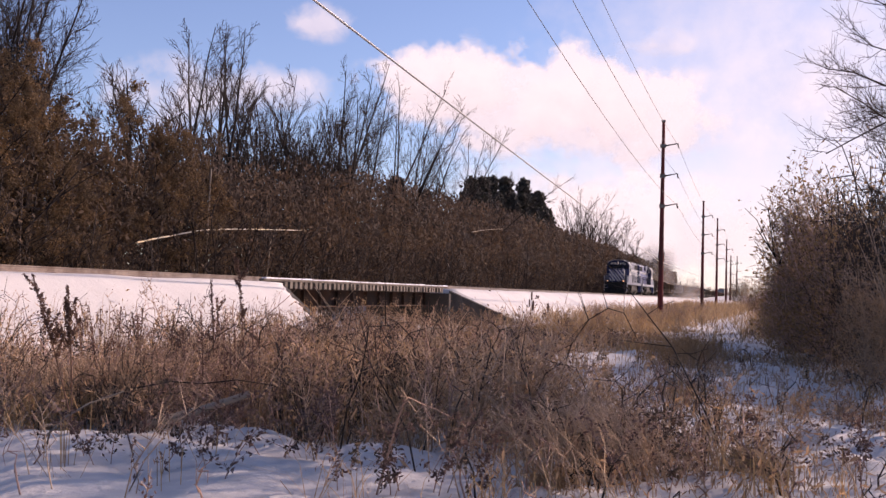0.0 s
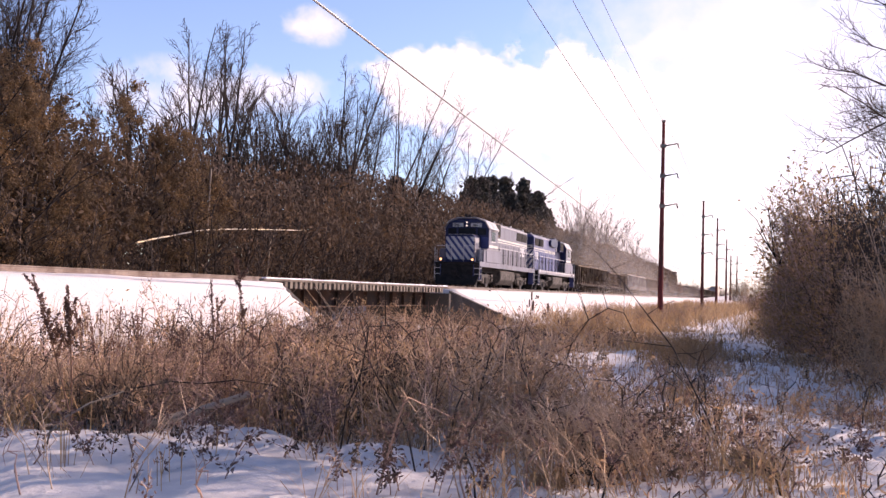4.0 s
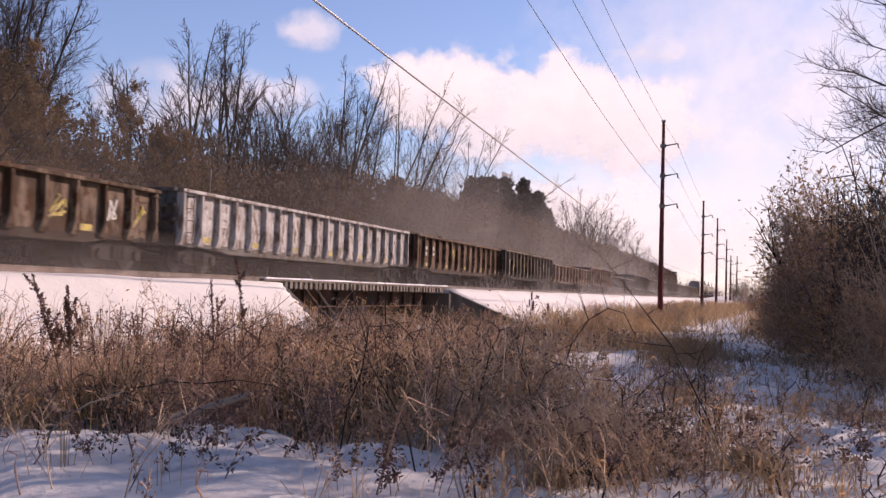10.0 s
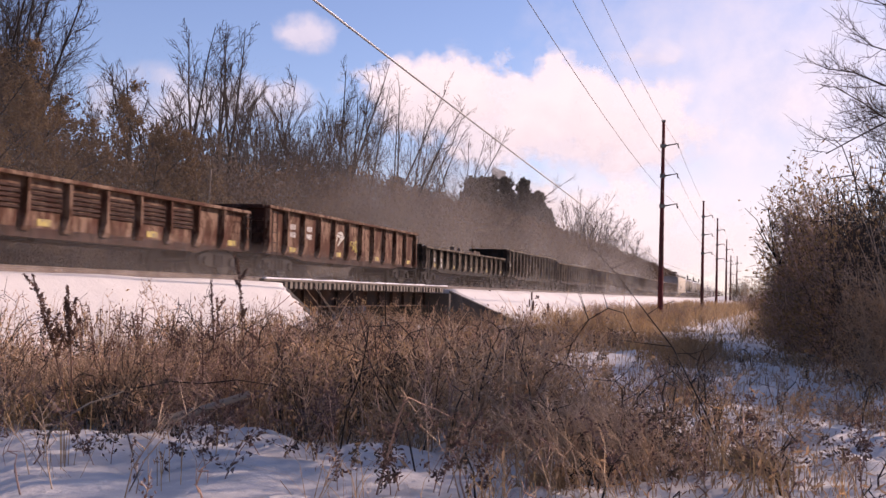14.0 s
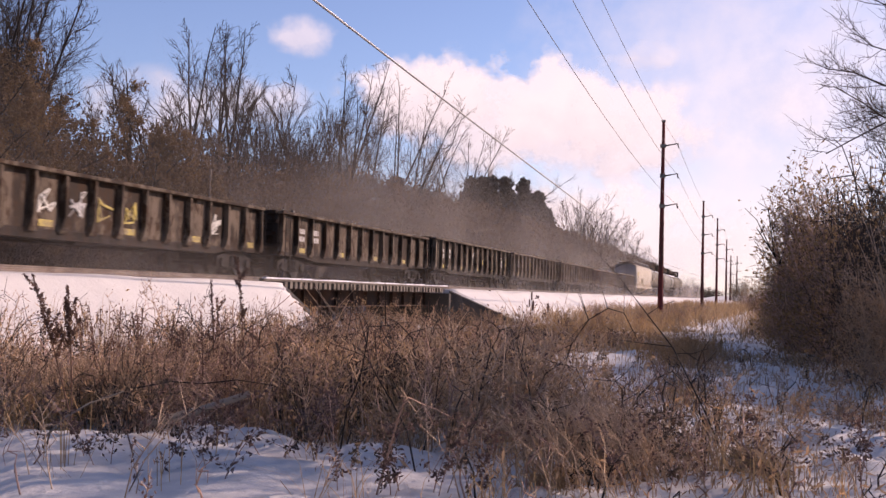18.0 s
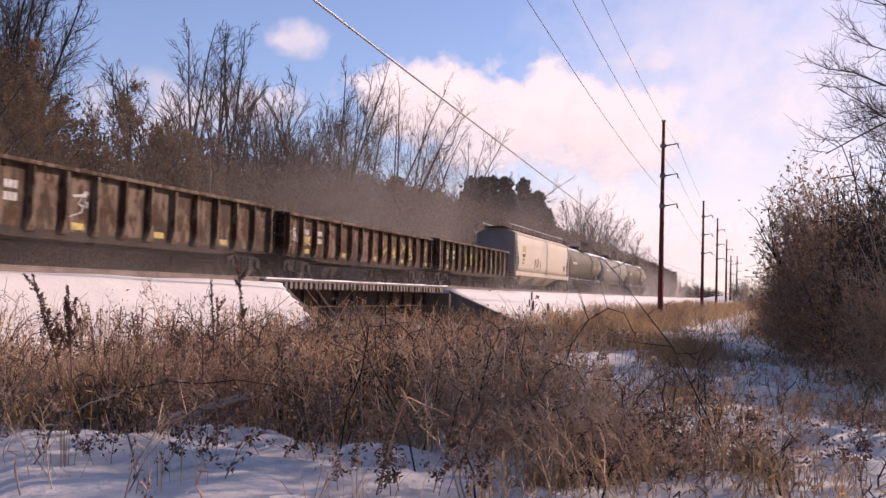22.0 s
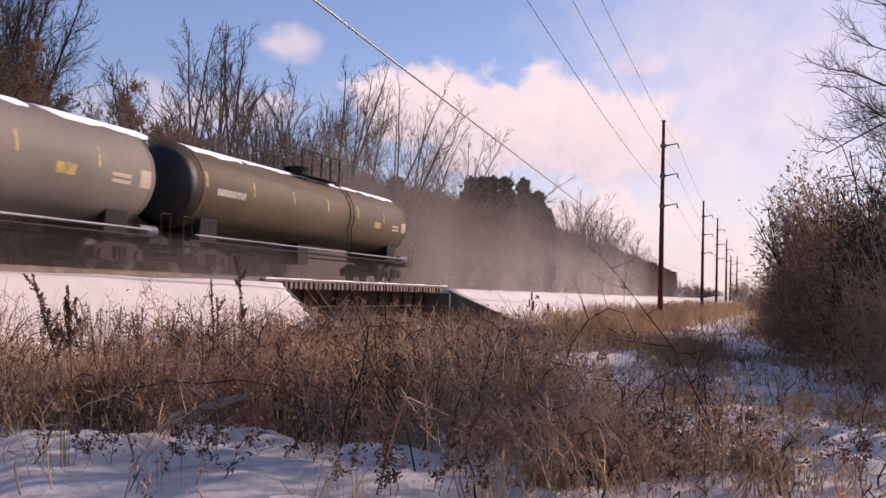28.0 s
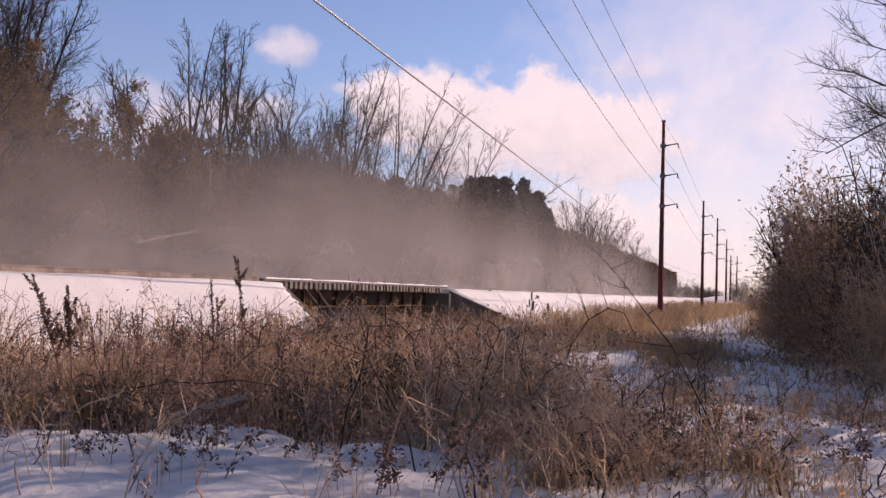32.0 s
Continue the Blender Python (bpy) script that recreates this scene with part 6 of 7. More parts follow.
for x, y, s in ((-27.2, 29, 0.8), (-27.0, 31.6, 0.85), (-27.5, 34.2, 0.88), (-27.8, 36.6, 0.82), (-27.6, 39.6, 0.7), (-27.8, 42.6, 0.76), (-28.0, 44.2, 0.94), (-28.4, 46.3, 0.88), (-27, 20, 1.0), (-26.6, 32.8, 0.55), (-26.6, 36.0, 0.5)):
    put(LEAFY, x, y, s)
for x, y, s in ((-31, 108, 1.0), (-31.5, 112, 1.16), (-31, 115.5, 1.06), (-32, 119, 1.24), (-31, 122, 1.1), (-32.5, 125, 1.28), (-31, 128.5, 1.15), (-32.5, 132, 1.35), (-31, 136, 1.2), (-32, 140, 1.4), (-31, 144, 1.24), (-31.5, 148, 1.34), (-31, 152.5, 1.15), (-30, 118, 1.0), (-30, 127, 1.05), (-30, 137, 1.1), (-30, 147, 1.1), (-30.5, 84.5, 0.92), (-30.5, 92.5, 0.9), (-30.5, 88.5, 0.78)):
    put(PINES, x, y, s)
# thicket and trees on the field side of the power line
for x, y, s in ((2.6, 41, 1.25), (4.4, 38, 1.45), (2.2, 50, 1.2), (5.2, 46, 1.5), (2.2, 62, 1.2), (2.4, 80, 1.2), (4.5, 58, 1.4), (3.2, 34, 1.0)):
    put(TAN_BUSHES, x, y, s)
for x, y, s in ((4.6, 21, 0.8), (4.6, 27, 0.9), (5.2, 31, 1.0), (6.0, 33, 1.2), (3.8, 36, 0.95), (2.8, 46, 0.8), (3.6, 56, 1.0), (4.2, 70, 1.1), (4.0, 92, 1.2), (4.2, 108, 1.2), (3.8, 130, 1.2), (4.0, 155, 1.3), (4.5, 185, 1.4), (4.5, 225, 1.5), (4.0, 280, 1.5), (3.0, 350, 1.6),
                # outer bushes, out of view, added to keep sun off the field
                (9.5, 30, 1.5), (8.5, 38, 1.5), (8.0, 45, 1.5), (9.5, 12, 1.8)):
    put(BUSHES, x, y, s, 0.15)
for x, y, s in ((8.0, 36, 0.75), (7.0, 46, 0.65), (9.0, 56, 0.7), (7.0, 70, 0.6), (8.5, 90, 0.7), (8.0, 120, 0.7), (9, 160, 0.8), (10, 33, 0.85)):
    put(TALL, x, y, s)
# oaks out of view, added so that their crowns shade the field
for x, y, s in ((10.5, 31, 0.9), (12.5, 38, 1.0)):
    put(LEAFY, x, y, s)
for x, y, s, k in ((3.0, 17.6, 0.58, 1), (2.9, 19.8, 0.5, 1), (3.4, 21.6, 0.8, 1), (2.7, 23.0, 0.6, 1), (3.0, 25.0, 0.9, 1), (2.4, 26.4, 0.65, 1), (2.5, 28.6, 1.0, 2), (1.6, 30.2, 0.8, 0), (2.6, 32.5, 1.25, 2), (1.7, 35, 1.2, 0), (2.4, 38, 1.4, 2), (1.5, 41, 1.45, 0), (2.4, 45, 1.4, 0), (1.7, 49, 1.2, 0), (1.8, 55, 1.05, 0), (0.9, 60, 0.85, 0), (4.2, 23.0, 1.1, 2), (4.4, 27, 1.15, 2), (0.85, 40, 0.62, 0), (0.6, 46, 0.6, 0), (1.1, 36, 0.55, 0), (0.3, 54, 0.55, 0),
                   (0.8, 68, 0.8, 0), (0.4, 84, 0.85, 0), (-0.2, 104, 0.9, 0), (-1.0, 130, 0.9, 2), (-2.2, 158, 1.0, 0), (-4.2, 200, 1.2, 2), (-6.6, 240, 1.3, 2)):
    put([FIELD[k]], x, y, s)
# added beside the view: crowns stand where they shade the snow in front
for x, y, h, n, fk in ((5.2, 24.5, 7.6, 5, 0.25), (3.9, 17.3, 9.6, 5, 0.6)):
    stand(make_fan_tree(rng, "leafless tree added beside the view for its shade", h, n, 0.45, -0.05, fk, 10), x, y)


# more unseen trees, added for dappled shade on the foreground
for x, y, s in ((4.3, 16.6, 0.95), (7.6, 24.0, 1.1), (6.6, 16.2, 0.8)):
    put(SMALL, x, y, s)


def make_overhang():
    """A tree beside the clearing whose limbs reach out over it."""
    g = np.random.default_rng(91)
    t = thing("bare_tree", "leafless tree whose branches hang over the clearing", "tree", "woodland trees")
    k5 = np.linspace(0, 1, 5)[:, None]
    trunk = np.array([(0, 0, 0), (0.02, 0.1, 1.6), (-0.05, 0.1, 3.2), (0.1, 0.0, 5.0), (0.2, 0.1, 7.4)])
    lev = [[(trunk, np.linspace(0.1, 0.03, 5))], [], [], []]
    for z, dx, dy, dz, bow, r in ((5.0, -1.85, 0.1, 0.85, 0.05, 0.026), (4.2, -1.75, 0.0, 1.3, 0.0, 0.02), (4.3, -1.8, -0.1, -0.05, 0.55, 0.024), (5.3, -1.4, 0.3, 1.1, 0.1, 0.02), (3.6, -1.2, 0.3, 0.9, 0.35, 0.018), (3.3, -1.0, -0.3, 0.7, 0.3, 0.018), (3.0, -0.9, 0.4, 0.6, 0.3, 0.018), (4.6, -1.2, 0.5, 0.3, 0.4, 0.018), (5.6, -1.4, 0.3, 1.5, 0.2, 0.018), (4.0, -1.2, 0.8, 1.2, 0.2, 0.018), (2.6, -1.0, 0.2, 0.9, 0.2, 0.018), (3.4, 1.5, 0.5, 2.0, 0.2, 0.02), (4.5, 1.4, -0.6, 2.0, 0.2, 0.02)):
        p = np.array([0.0, 0.05, z]) + np.array([dx, dy, dz]) * k5 + np.array([0, 0, bow]) * np.sin(k5 * 3.14) + g.normal(size=(5, 3)) * 0.06 * k5
        lev[1].append((p, np.linspace(r, r * 0.35, 5)))
    for lv, count, ln, r in ((1, 13, (0.3, 0.8), 0.007), (2, 9, (0.15, 0.42), 0.0038)):
        for path, pr in lev[lv]:
            for c in range(count):
                q = 0.2 + 0.8 * (c + g.uniform()) / count
                i = min(int(q * 4), 3)
                p0 = path[i] + (path[i + 1] - path[i]) * (q * 4 - i)
                d = (path[4] - path[0]) / np.linalg.norm(path[4] - path[0]) * 0.7 + g.normal(size=3) * [0.5, 0.5, 0.55]
                d *= g.uniform(*ln) / np.linalg.norm(d)
                lev[lv + 1].append((p0 + d * k5 + g.normal(size=(5, 3)) * 0.03 * k5 + np.array([0, 0, 0.06]) * k5 * k5, np.linspace(r, r * 0.5, 5)))
    v, f = tubes_of(lev[:2])
    part("trunk", bulk("trunk", v, f, BARK), BARK, t)
    v, f = tubes_of([thin(lev[2], 4), thin(lev[3], 3)], (3, 3))
    part("crown", bulk("crown", v, f, TWIG), TWIG, t, "fine bare branches")
    return t


stand(make_overhang(), 2.75, 18.2)


# how high the thicket stands along the wood edge
WOOD_TOP_Y = (0, 35, 38, 42.3, 44, 46.7, 50, 54, 60, 77, 79.5, 84, 93, 98, 140, 270, 340)
WOOD_TOP_Z = (9.2, 9.4, 8.5, 8.1, 10.2, 9.9, 8.8, 8.6, 9.6, 11.0, 10.1, 11.0, 10.4, 11.2, 11.6, 10.6, 10.0)


def make_undergrowth():
    """The depth of the wood: a haze of brown twig ends and leaves."""
    g = np.random.default_rng(21)
    n = 400000
    y = 3 + 330 * g.uniform(0, 1, n) ** 1.55
    x = -26.3 - g.uniform(0, 1, n) ** 1.5 * 14
    top = np.interp(y, WOOD_TOP_Y, WOOD_TOP_Z) * (1 + np.clip(-28 - x, -2, 14) * 0.022)
    top = top + 0.55 * ripple(x, y, 1.6, 3.0) + 0.35 * ripple(x, y, 0.6, 2.0) - 0.3
    floor_z = ground_height(x, y)
    z = floor_z + (top - floor_z) * np.minimum(g.uniform(0, 1, n) ** 0.8, g.uniform(0.45, 1.3, n))
    s = 0.04 * (1 + y / 60)
    a = g.normal(size=(n, 3)) * [0.5, 0.7, 1.0]
    a /= np.linalg.norm(a, axis=1, keepdims=True)
    b = np.cross(a, g.normal(size=(n, 3)) * 0.55 + [0.8, -0.3, 0.3])
    b /= np.linalg.norm(b, axis=1, keepdims=True) + 1e-9
    p = np.stack([x, y, z], axis=1)
    s = (s * g.uniform(0.6, 1.8, n))[:, None]
    v = np.stack([p - a * s * 1.6, p + b * s * 0.55, p + a * s * 1.6, p - b * s * 0.55], axis=1)
    me = bulk("woodland_undergrowth", v.reshape(-1, 3), np.arange(4 * n).reshape(n, 4), LITTER)
    tagged(new("woodland_undergrowth", me), "dense brown undergrowth filling the wood beyond the track", "undergrowth", kind="stuff")


make_undergrowth()


# ---- field in front: weeds, grass and brambles ----
CLEARINGS = ((-4.0, 26.5, 1.5, 4.5), (-0.7, 43, 1.7, 11), (-1.3, 14.4, 0.9, 1.7), (1.0, 12.2, 0.9, 1.3), (-2.4, 33, 0.9, 5), (-3.6, 9.6, 1.4, 1.1), (-0.2, 19.5, 0.7, 2.2), (-5.4, 9.6, 2.0, 1.5), (0.9, 14.6, 1.4, 2.0), (1.2, 10.6, 0.8, 1.5), (-2.9, 10.3, 0.6, 1.2), (0.3, 24, 1.0, 3.5), (-2.7, 20, 0.9, 3.2), (-1.9, 15.5, 0.6, 1.6))


def patchy(x, y):
    """How thickly weeds stand at a place, 0 to 1."""
    d = 0.58 + 0.55 * ripple(x, y, 1.5, 0.4) + 0.45 * ripple(x, y, 0.55, 2.2)
    front = 11.2 - 2.6 * step(-3.6, -2.2, x) - 1.7 * (1 - step(-7.6, -6.2, x)) + 0.7 * ripple(x, y, 0.9, 1.1)
    d = d * step(-0.6, 0.9, y - front)
    for cx, cy, rx, ry in CLEARINGS:
        d = d * (1 - 0.95 * np.exp(-(((x - cx) / rx) ** 2 + ((y - cy) / ry) ** 2) ** 1.5))
    d = d * (1 - 0.5 * step(-5.5, -3.0, x) * step(12.5, 14.5, y))
    d = np.maximum(d, 0.05 * (y < 12))
    return np.clip(d, 0, 1) * step(-15.2, -13.6, x)


def brush_top(x, y):
    """How high the weeds reach at a place."""
    low = 1 - 0.16 * step(-4.5, -6.5, x) - 0.42 * step(-2.6, -1.2, x) * step(16, 12, y)
    return low * np.clip(1.62 - 0.031 * y, 0.3, 2.0) * (1 + 0.34 * ripple(x, y, 1.9, 3.0) + 0.2 * ripple(x, y, 0.6, 1.0)) * (0.62 + 0.38 * step(9.0, 12.0, y)) * (1 - 0.6 * step(-5.0, -3.0, x) * step(12.5, 15.0, y))


def scatter(g, n, x0, x1, y0, y1, power=1.0):
    """Places in the wedge that narrows towards the camera."""
    y = y0 + (y1 - y0) * g.uniform(0, 1, n) ** power
    x = x0 + (x1 - x0) * g.uniform(0, 1, n)
    keep = (g.uniform(0, 1, n) < patchy(x, y)) & (x > -1.05 * y - 0.5) & (x < 0.2 * y + 1.2)
    return x[keep], y[keep]


def make_weeds(name, words, material, n, seed, hlo, hhi, twigs, tip, y1=48, radius=0.0055):
    g = np.random.default_rng(seed)
    x, y = scatter(g, n, -15.5, 5.5, 6.5, y1, 1.25)
    n = len(x)
    z = ground_height(x, y)
    h = g.uniform(hlo, hhi, n) * brush_top(x, y)
    K = 4
    k = np.linspace(0, 1, K)[None, :]
    lean = g.normal(size=(n, 2)) * 0.34
    base = np.stack([x, y, z - 0.03], axis=1)
    P = base[:, None] + np.stack([lean[:, :1] * h[:, None] * k ** 1.6, lean[:, 1:] * h[:, None] * k ** 1.6, h[:, None] * k], axis=2)
    P[:, 1:] += g.normal(size=(n, K - 1, 3)) * 0.02
    scale = 1 + y / 60
    pieces = [tubes(P, radius * scale[:, None] * (1.35 - k), 3)]
    tips = [P[:, 3]]
    for t in range(twigs):
        q = g.uniform(0.4, 0.98, n)[:, None]
        i = np.minimum((q * 3).astype(int), 2)[:, 0]
        fr = q * 3 - i[:, None]
        p0 = P[np.arange(n), i] * (1 - fr) + P[np.arange(n), i + 1] * fr
        a = g.uniform(0, 2 * np.pi, n)
        ln = (g.uniform(0.1, 0.38, n) * h)[:, None]
        d = np.stack([np.cos(a) * 0.7, np.sin(a) * 0.7, g.uniform(0.25, 1.0, n)], axis=1) * ln
        s = np.linspace(0, 1, 3)[None, :, None]
        Q = p0[:, None] + d[:, None] * s + np.array([0, 0, 1.0]) * (s ** 2) * ln[:, None] * g.uniform(-0.25, 0.3, n)[:, None, None]
        pieces.append(tubes(Q, radius * 0.6 * scale[:, None] * (1.2 - np.linspace(0, 1, 3)[None, :] * 0.7), 3))
        tips.append(Q[:, 2])
    v, f = joined(*pieces)
    ob = tagged(new(name, bulk(name, v, f, material)), words, "weeds", kind="stuff")
    if tip:
        tip_mat, per, size, nm, wd = tip
        T = np.concatenate(tips)
        pts = np.repeat(T, per, axis=0) + g.normal(size=(len(T) * per, 3)) * [0.025, 0.025, 0.045]
        v, f = leaves(g, pts, size)
        tagged(new(nm, bulk(nm, v, f, tip_mat)), wd, "weeds", kind="stuff")
    return ob


make_weeds("weed_stalks", "dead brown goldenrod stalks standing in snow", STALK, 7000, 31, 0.35, 1.2, 9, (SEED, 2, 0.022, "seed_heads", "dark withered seed heads on the weed stalks"))


def make_canes(name, words, material, n, seed, hlo, hhi, radius=0.0075, twigs=5):
    """Canes that rise, arch over and come down again, with side shoots."""
    g = np.random.default_rng(seed)
    x, y = scatter(g, n, -15.5, 5.0, 7.0, 46, 1.2)
    n = len(x)
    h = g.uniform(hlo, hhi, n) * brush_top(x, y)
    a = g.uniform(0, 2 * np.pi, n)
    reach = h * g.uniform(0.3, 1.5, n)
    K = 7
    k = np.linspace(0, 1, K)[None, :]
    end = g.uniform(0.5, 1.0, n)[:, None] * k
    P = np.stack([x[:, None] + np.cos(a)[:, None] * reach[:, None] * end, y[:, None] + np.sin(a)[:, None] * reach[:, None] * end, (ground_height(x, y) - 0.03)[:, None] + h[:, None] * 4 * end * (1.04 - end) * 0.95], axis=2)
    P[:, 1:] += g.normal(size=(n, K - 1, 3)) * 0.03
    scale = (1 + y / 60)[:, None]
    pieces = [tubes(P, radius * scale * (1.3 - 0.9 * k), 3)]
    for t in range(twigs):
        i = g.integers(1, K - 1, n)
        p0 = P[np.arange(n), i]
        d = g.normal(size=(n, 3)) * [0.6, 0.6, 0.5] + [0, 0, 0.45]
        d *= (g.uniform(0.15, 0.45, n) * h / np.linalg.norm(d, axis=1))[:, None]
        s = np.linspace(0, 1, 3)[None, :, None]
        Q = p0[:, None] + d[:, None] * s + g.normal(size=(n, 3, 3)) * 0.02 * s
        pieces.append(tubes(Q, radius * 0.55 * scale * (1.1 - np.linspace(0, 1, 3)[None, :] * 0.6), 3))
    v, f = joined(*pieces)
    return tagged(new(name, bulk(name, v, f, material)), words, "brambles", kind="stuff")


make_canes("bramble_canes", "tangled arching reddish bramble canes in the snow", BRAMBLE, 2600, 33, 0.3, 1.1)
make_canes("bare_shoots", "grey-brown leafless shrub shoots in the snow", TWIG, 2200, 35, 0.4, 1.2, 0.008, 6)


def make_grass(name, words, material, n, seed, hlo, hhi, y1, lean_s=0.45, xlo=-15.5, xhi=5.5, clump=9, y0=7.0):
    g = np.random.default_rng(seed)
    x, y = scatter(g, n, xlo, xhi, y0, y1, 1.3)
    x, y = np.repeat(x, clump), np.repeat(y, clump)
    n = len(x)
    x, y = x + g.normal(size=n) * 0.1 * (1 + y / 40), y + g.normal(size=n) * 0.12
    z = ground_height(x, y)
    h = np.minimum(g.uniform(hlo, hhi, n), brush_top(x, y) * 0.95)
    a = g.uniform(0, 2 * np.pi, n)
    out = np.abs(g.normal(size=n)) * lean_s * h
    w = 0.0026 * (1 + y / 12)
    px, py = -np.sin(a) * w, np.cos(a) * w
    V = []
    for k, ww in ((0.0, 1.0), (0.55, 0.8), (1.0, 0.15)):
        cx, cy, cz = x + np.cos(a) * out * k ** 1.8, y + np.sin(a) * out * k ** 1.8, z - 0.02 + h * (k - 0.28 * k ** 3 * np.minimum(out / h, 1.2))
        V += [np.stack([cx - px * ww, cy - py * ww, cz], 1), np.stack([cx + px * ww, cy + py * ww, cz], 1)]
    v = np.stack(V, axis=1).reshape(-1, 3)
    i = np.arange(n)[:, None] * 6
    f = np.concatenate([i + [0, 1, 3, 2], i + [2, 3, 5, 4]])
    return tagged(new(name, bulk(name, v, f, material)), words, "grass", kind="stuff")


def make_brush_fill():
    """Withered leaves and broken twig ends caught among the stalks."""
    g = np.random.default_rng(61)
    x, y = scatter(g, 60000, -15.5, 5.0, 8.5, 44, 1.2)
    xb, yb = scatter(g, 30000, -11.5, 2.5, 9.0, 21, 1.0)
    x, y = np.concatenate([x, xb]), np.concatenate([y, yb])
    n = len(x)
    p = np.stack([x, y, ground_height(x, y) + brush_top(x, y) * 0.8 * g.uniform(0, 1, n) ** 1.25], axis=1)
    a = g.normal(size=(n, 3)) * [0.7, 0.7, 1.0]
    a /= np.linalg.norm(a, axis=1, keepdims=True)
    b = np.cross(a, g.normal(size=(n, 3)))
    b /= np.linalg.norm(b, axis=1, keepdims=True) + 1e-9
    s = (0.014 * (1 + y / 18) * g.uniform(0.5, 1.7, n))[:, None]
    v = np.stack([p - a * s * 2.2, p + b * s * 0.4, p + a * s * 2.2, p - b * s * 0.4], axis=1)
    tagged(new("withered_leaves", bulk("withered_leaves", v.reshape(-1, 3), np.arange(4 * n).reshape(n, 4), WITHERED)), "withered brown leaves among the weed stalks", "weeds", kind="stuff")


make_brush_fill()
make_grass("dry_grass", "tan dry grass standing in the snow", STRAW, 4800, 41, 0.25, 0.85, 60, 0.95)
make_grass("pale_grass", "pale bleached grass tufts bent over in the snow", STRAW_PALE, 1900, 43, 0.25, 0.85, 45, 1.0)


def make_tall_reeds():
    """Orange grass along the foot of the far bank and the pole line."""
    g = np.random.default_rng(51)
    n = 26000
    y = 46 + 150 * g.uniform(0, 1, n) ** 1.3
    x = -14.0 + g.uniform(0, 1, n) * 16
    keep = (ripple(x, y, 3.2, 0.7) + 0.35 > g.uniform(-0.4, 0.9, n)) & ~((np.abs(x + 2.6 - 0.02 * (y - 60)) < 1.5) & (g.uniform(0, 1, n) < 0.8))
    x, y = x[keep], y[keep]
    n = len(x)
    z = ground_height(x, y)
    h = g.uniform(0.3, 1.0, n) * (1 + 0.5 * ripple(x, y, 2.1, 4.0))
    a = g.uniform(0, 2 * np.pi, n)
    w = 0.01 * (1 + y / 60)
    px, py = -np.sin(a) * w, np.cos(a) * w
    lx, ly = g.normal(size=n) * 0.6 * h, g.normal(size=n) * 0.6 * h
    v = np.stack([np.stack([x - px, y - py, z], 1), np.stack([x + px, y + py, z], 1), np.stack([x + lx + px * 0.4, y + ly + py * 0.4, z + h], 1), np.stack([x + lx - px * 0.4, y + ly - py * 0.4, z + h], 1)], axis=1)
    tagged(new("reed_grass", bulk("reed_grass", v.reshape(-1, 3), np.arange(4 * n).reshape(n, 4), STRAW)), "orange-tan tall grass along the bank", "grass", kind="stuff")


make_tall_reeds()


def make_leaning_clump(words, material, x, y, rx, ry, n, height, lean, seed, width=0.0035):
    """A tussock of long stems that all lean one way, tops fanned out."""
    g = np.random.default_rng(seed)
    cx, cy = x + g.normal(size=n) * rx, y + g.normal(size=n) * ry
    h = height * g.uniform(0.45, 1.1, n)
    K = 4
    k = np.linspace(0, 1, K)[None, :]
    lx, ly = lean[0] + g.normal(size=n) * 0.3, lean[1] + g.normal(size=n) * 0.3
    P = np.stack([cx[:, None] + (lx * h)[:, None] * k ** 1.5, cy[:, None] + (ly * h)[:, None] * k ** 1.5, (ground_height(cx, cy) - 0.03)[:, None] + h[:, None] * (k - 0.16 * k ** 3)], axis=2)
    P[:, 1:] += g.normal(size=(n, K - 1, 3)) * 0.02
    pieces = [tubes(P, np.full((n, 1), width) * (1.3 - k), 3)]
    for _ in range(4):
        i = g.integers(1, K - 1, n)
        s0 = P[np.arange(n), i]
        d = np.stack([lx * 0.6 + g.normal(size=n) * 0.4, ly * 0.6 + g.normal(size=n) * 0.4, g.uniform(0.2, 1.0, n)], axis=1) * (h * g.uniform(0.1, 0.28, n))[:, None]
        s = np.linspace(0, 1, 3)[None, :, None]
        pieces.append(tubes(s0[:, None] + d[:, None] * s + g.normal(size=(n, 3, 3)) * 0.015 * s, np.full((n, 3), width * 0.6), 3))
    v, f = joined(*pieces)
    tagged(new("grass_tussock", bulk("grass_tussock", v, f, material)), words, "grass", kind="stuff")


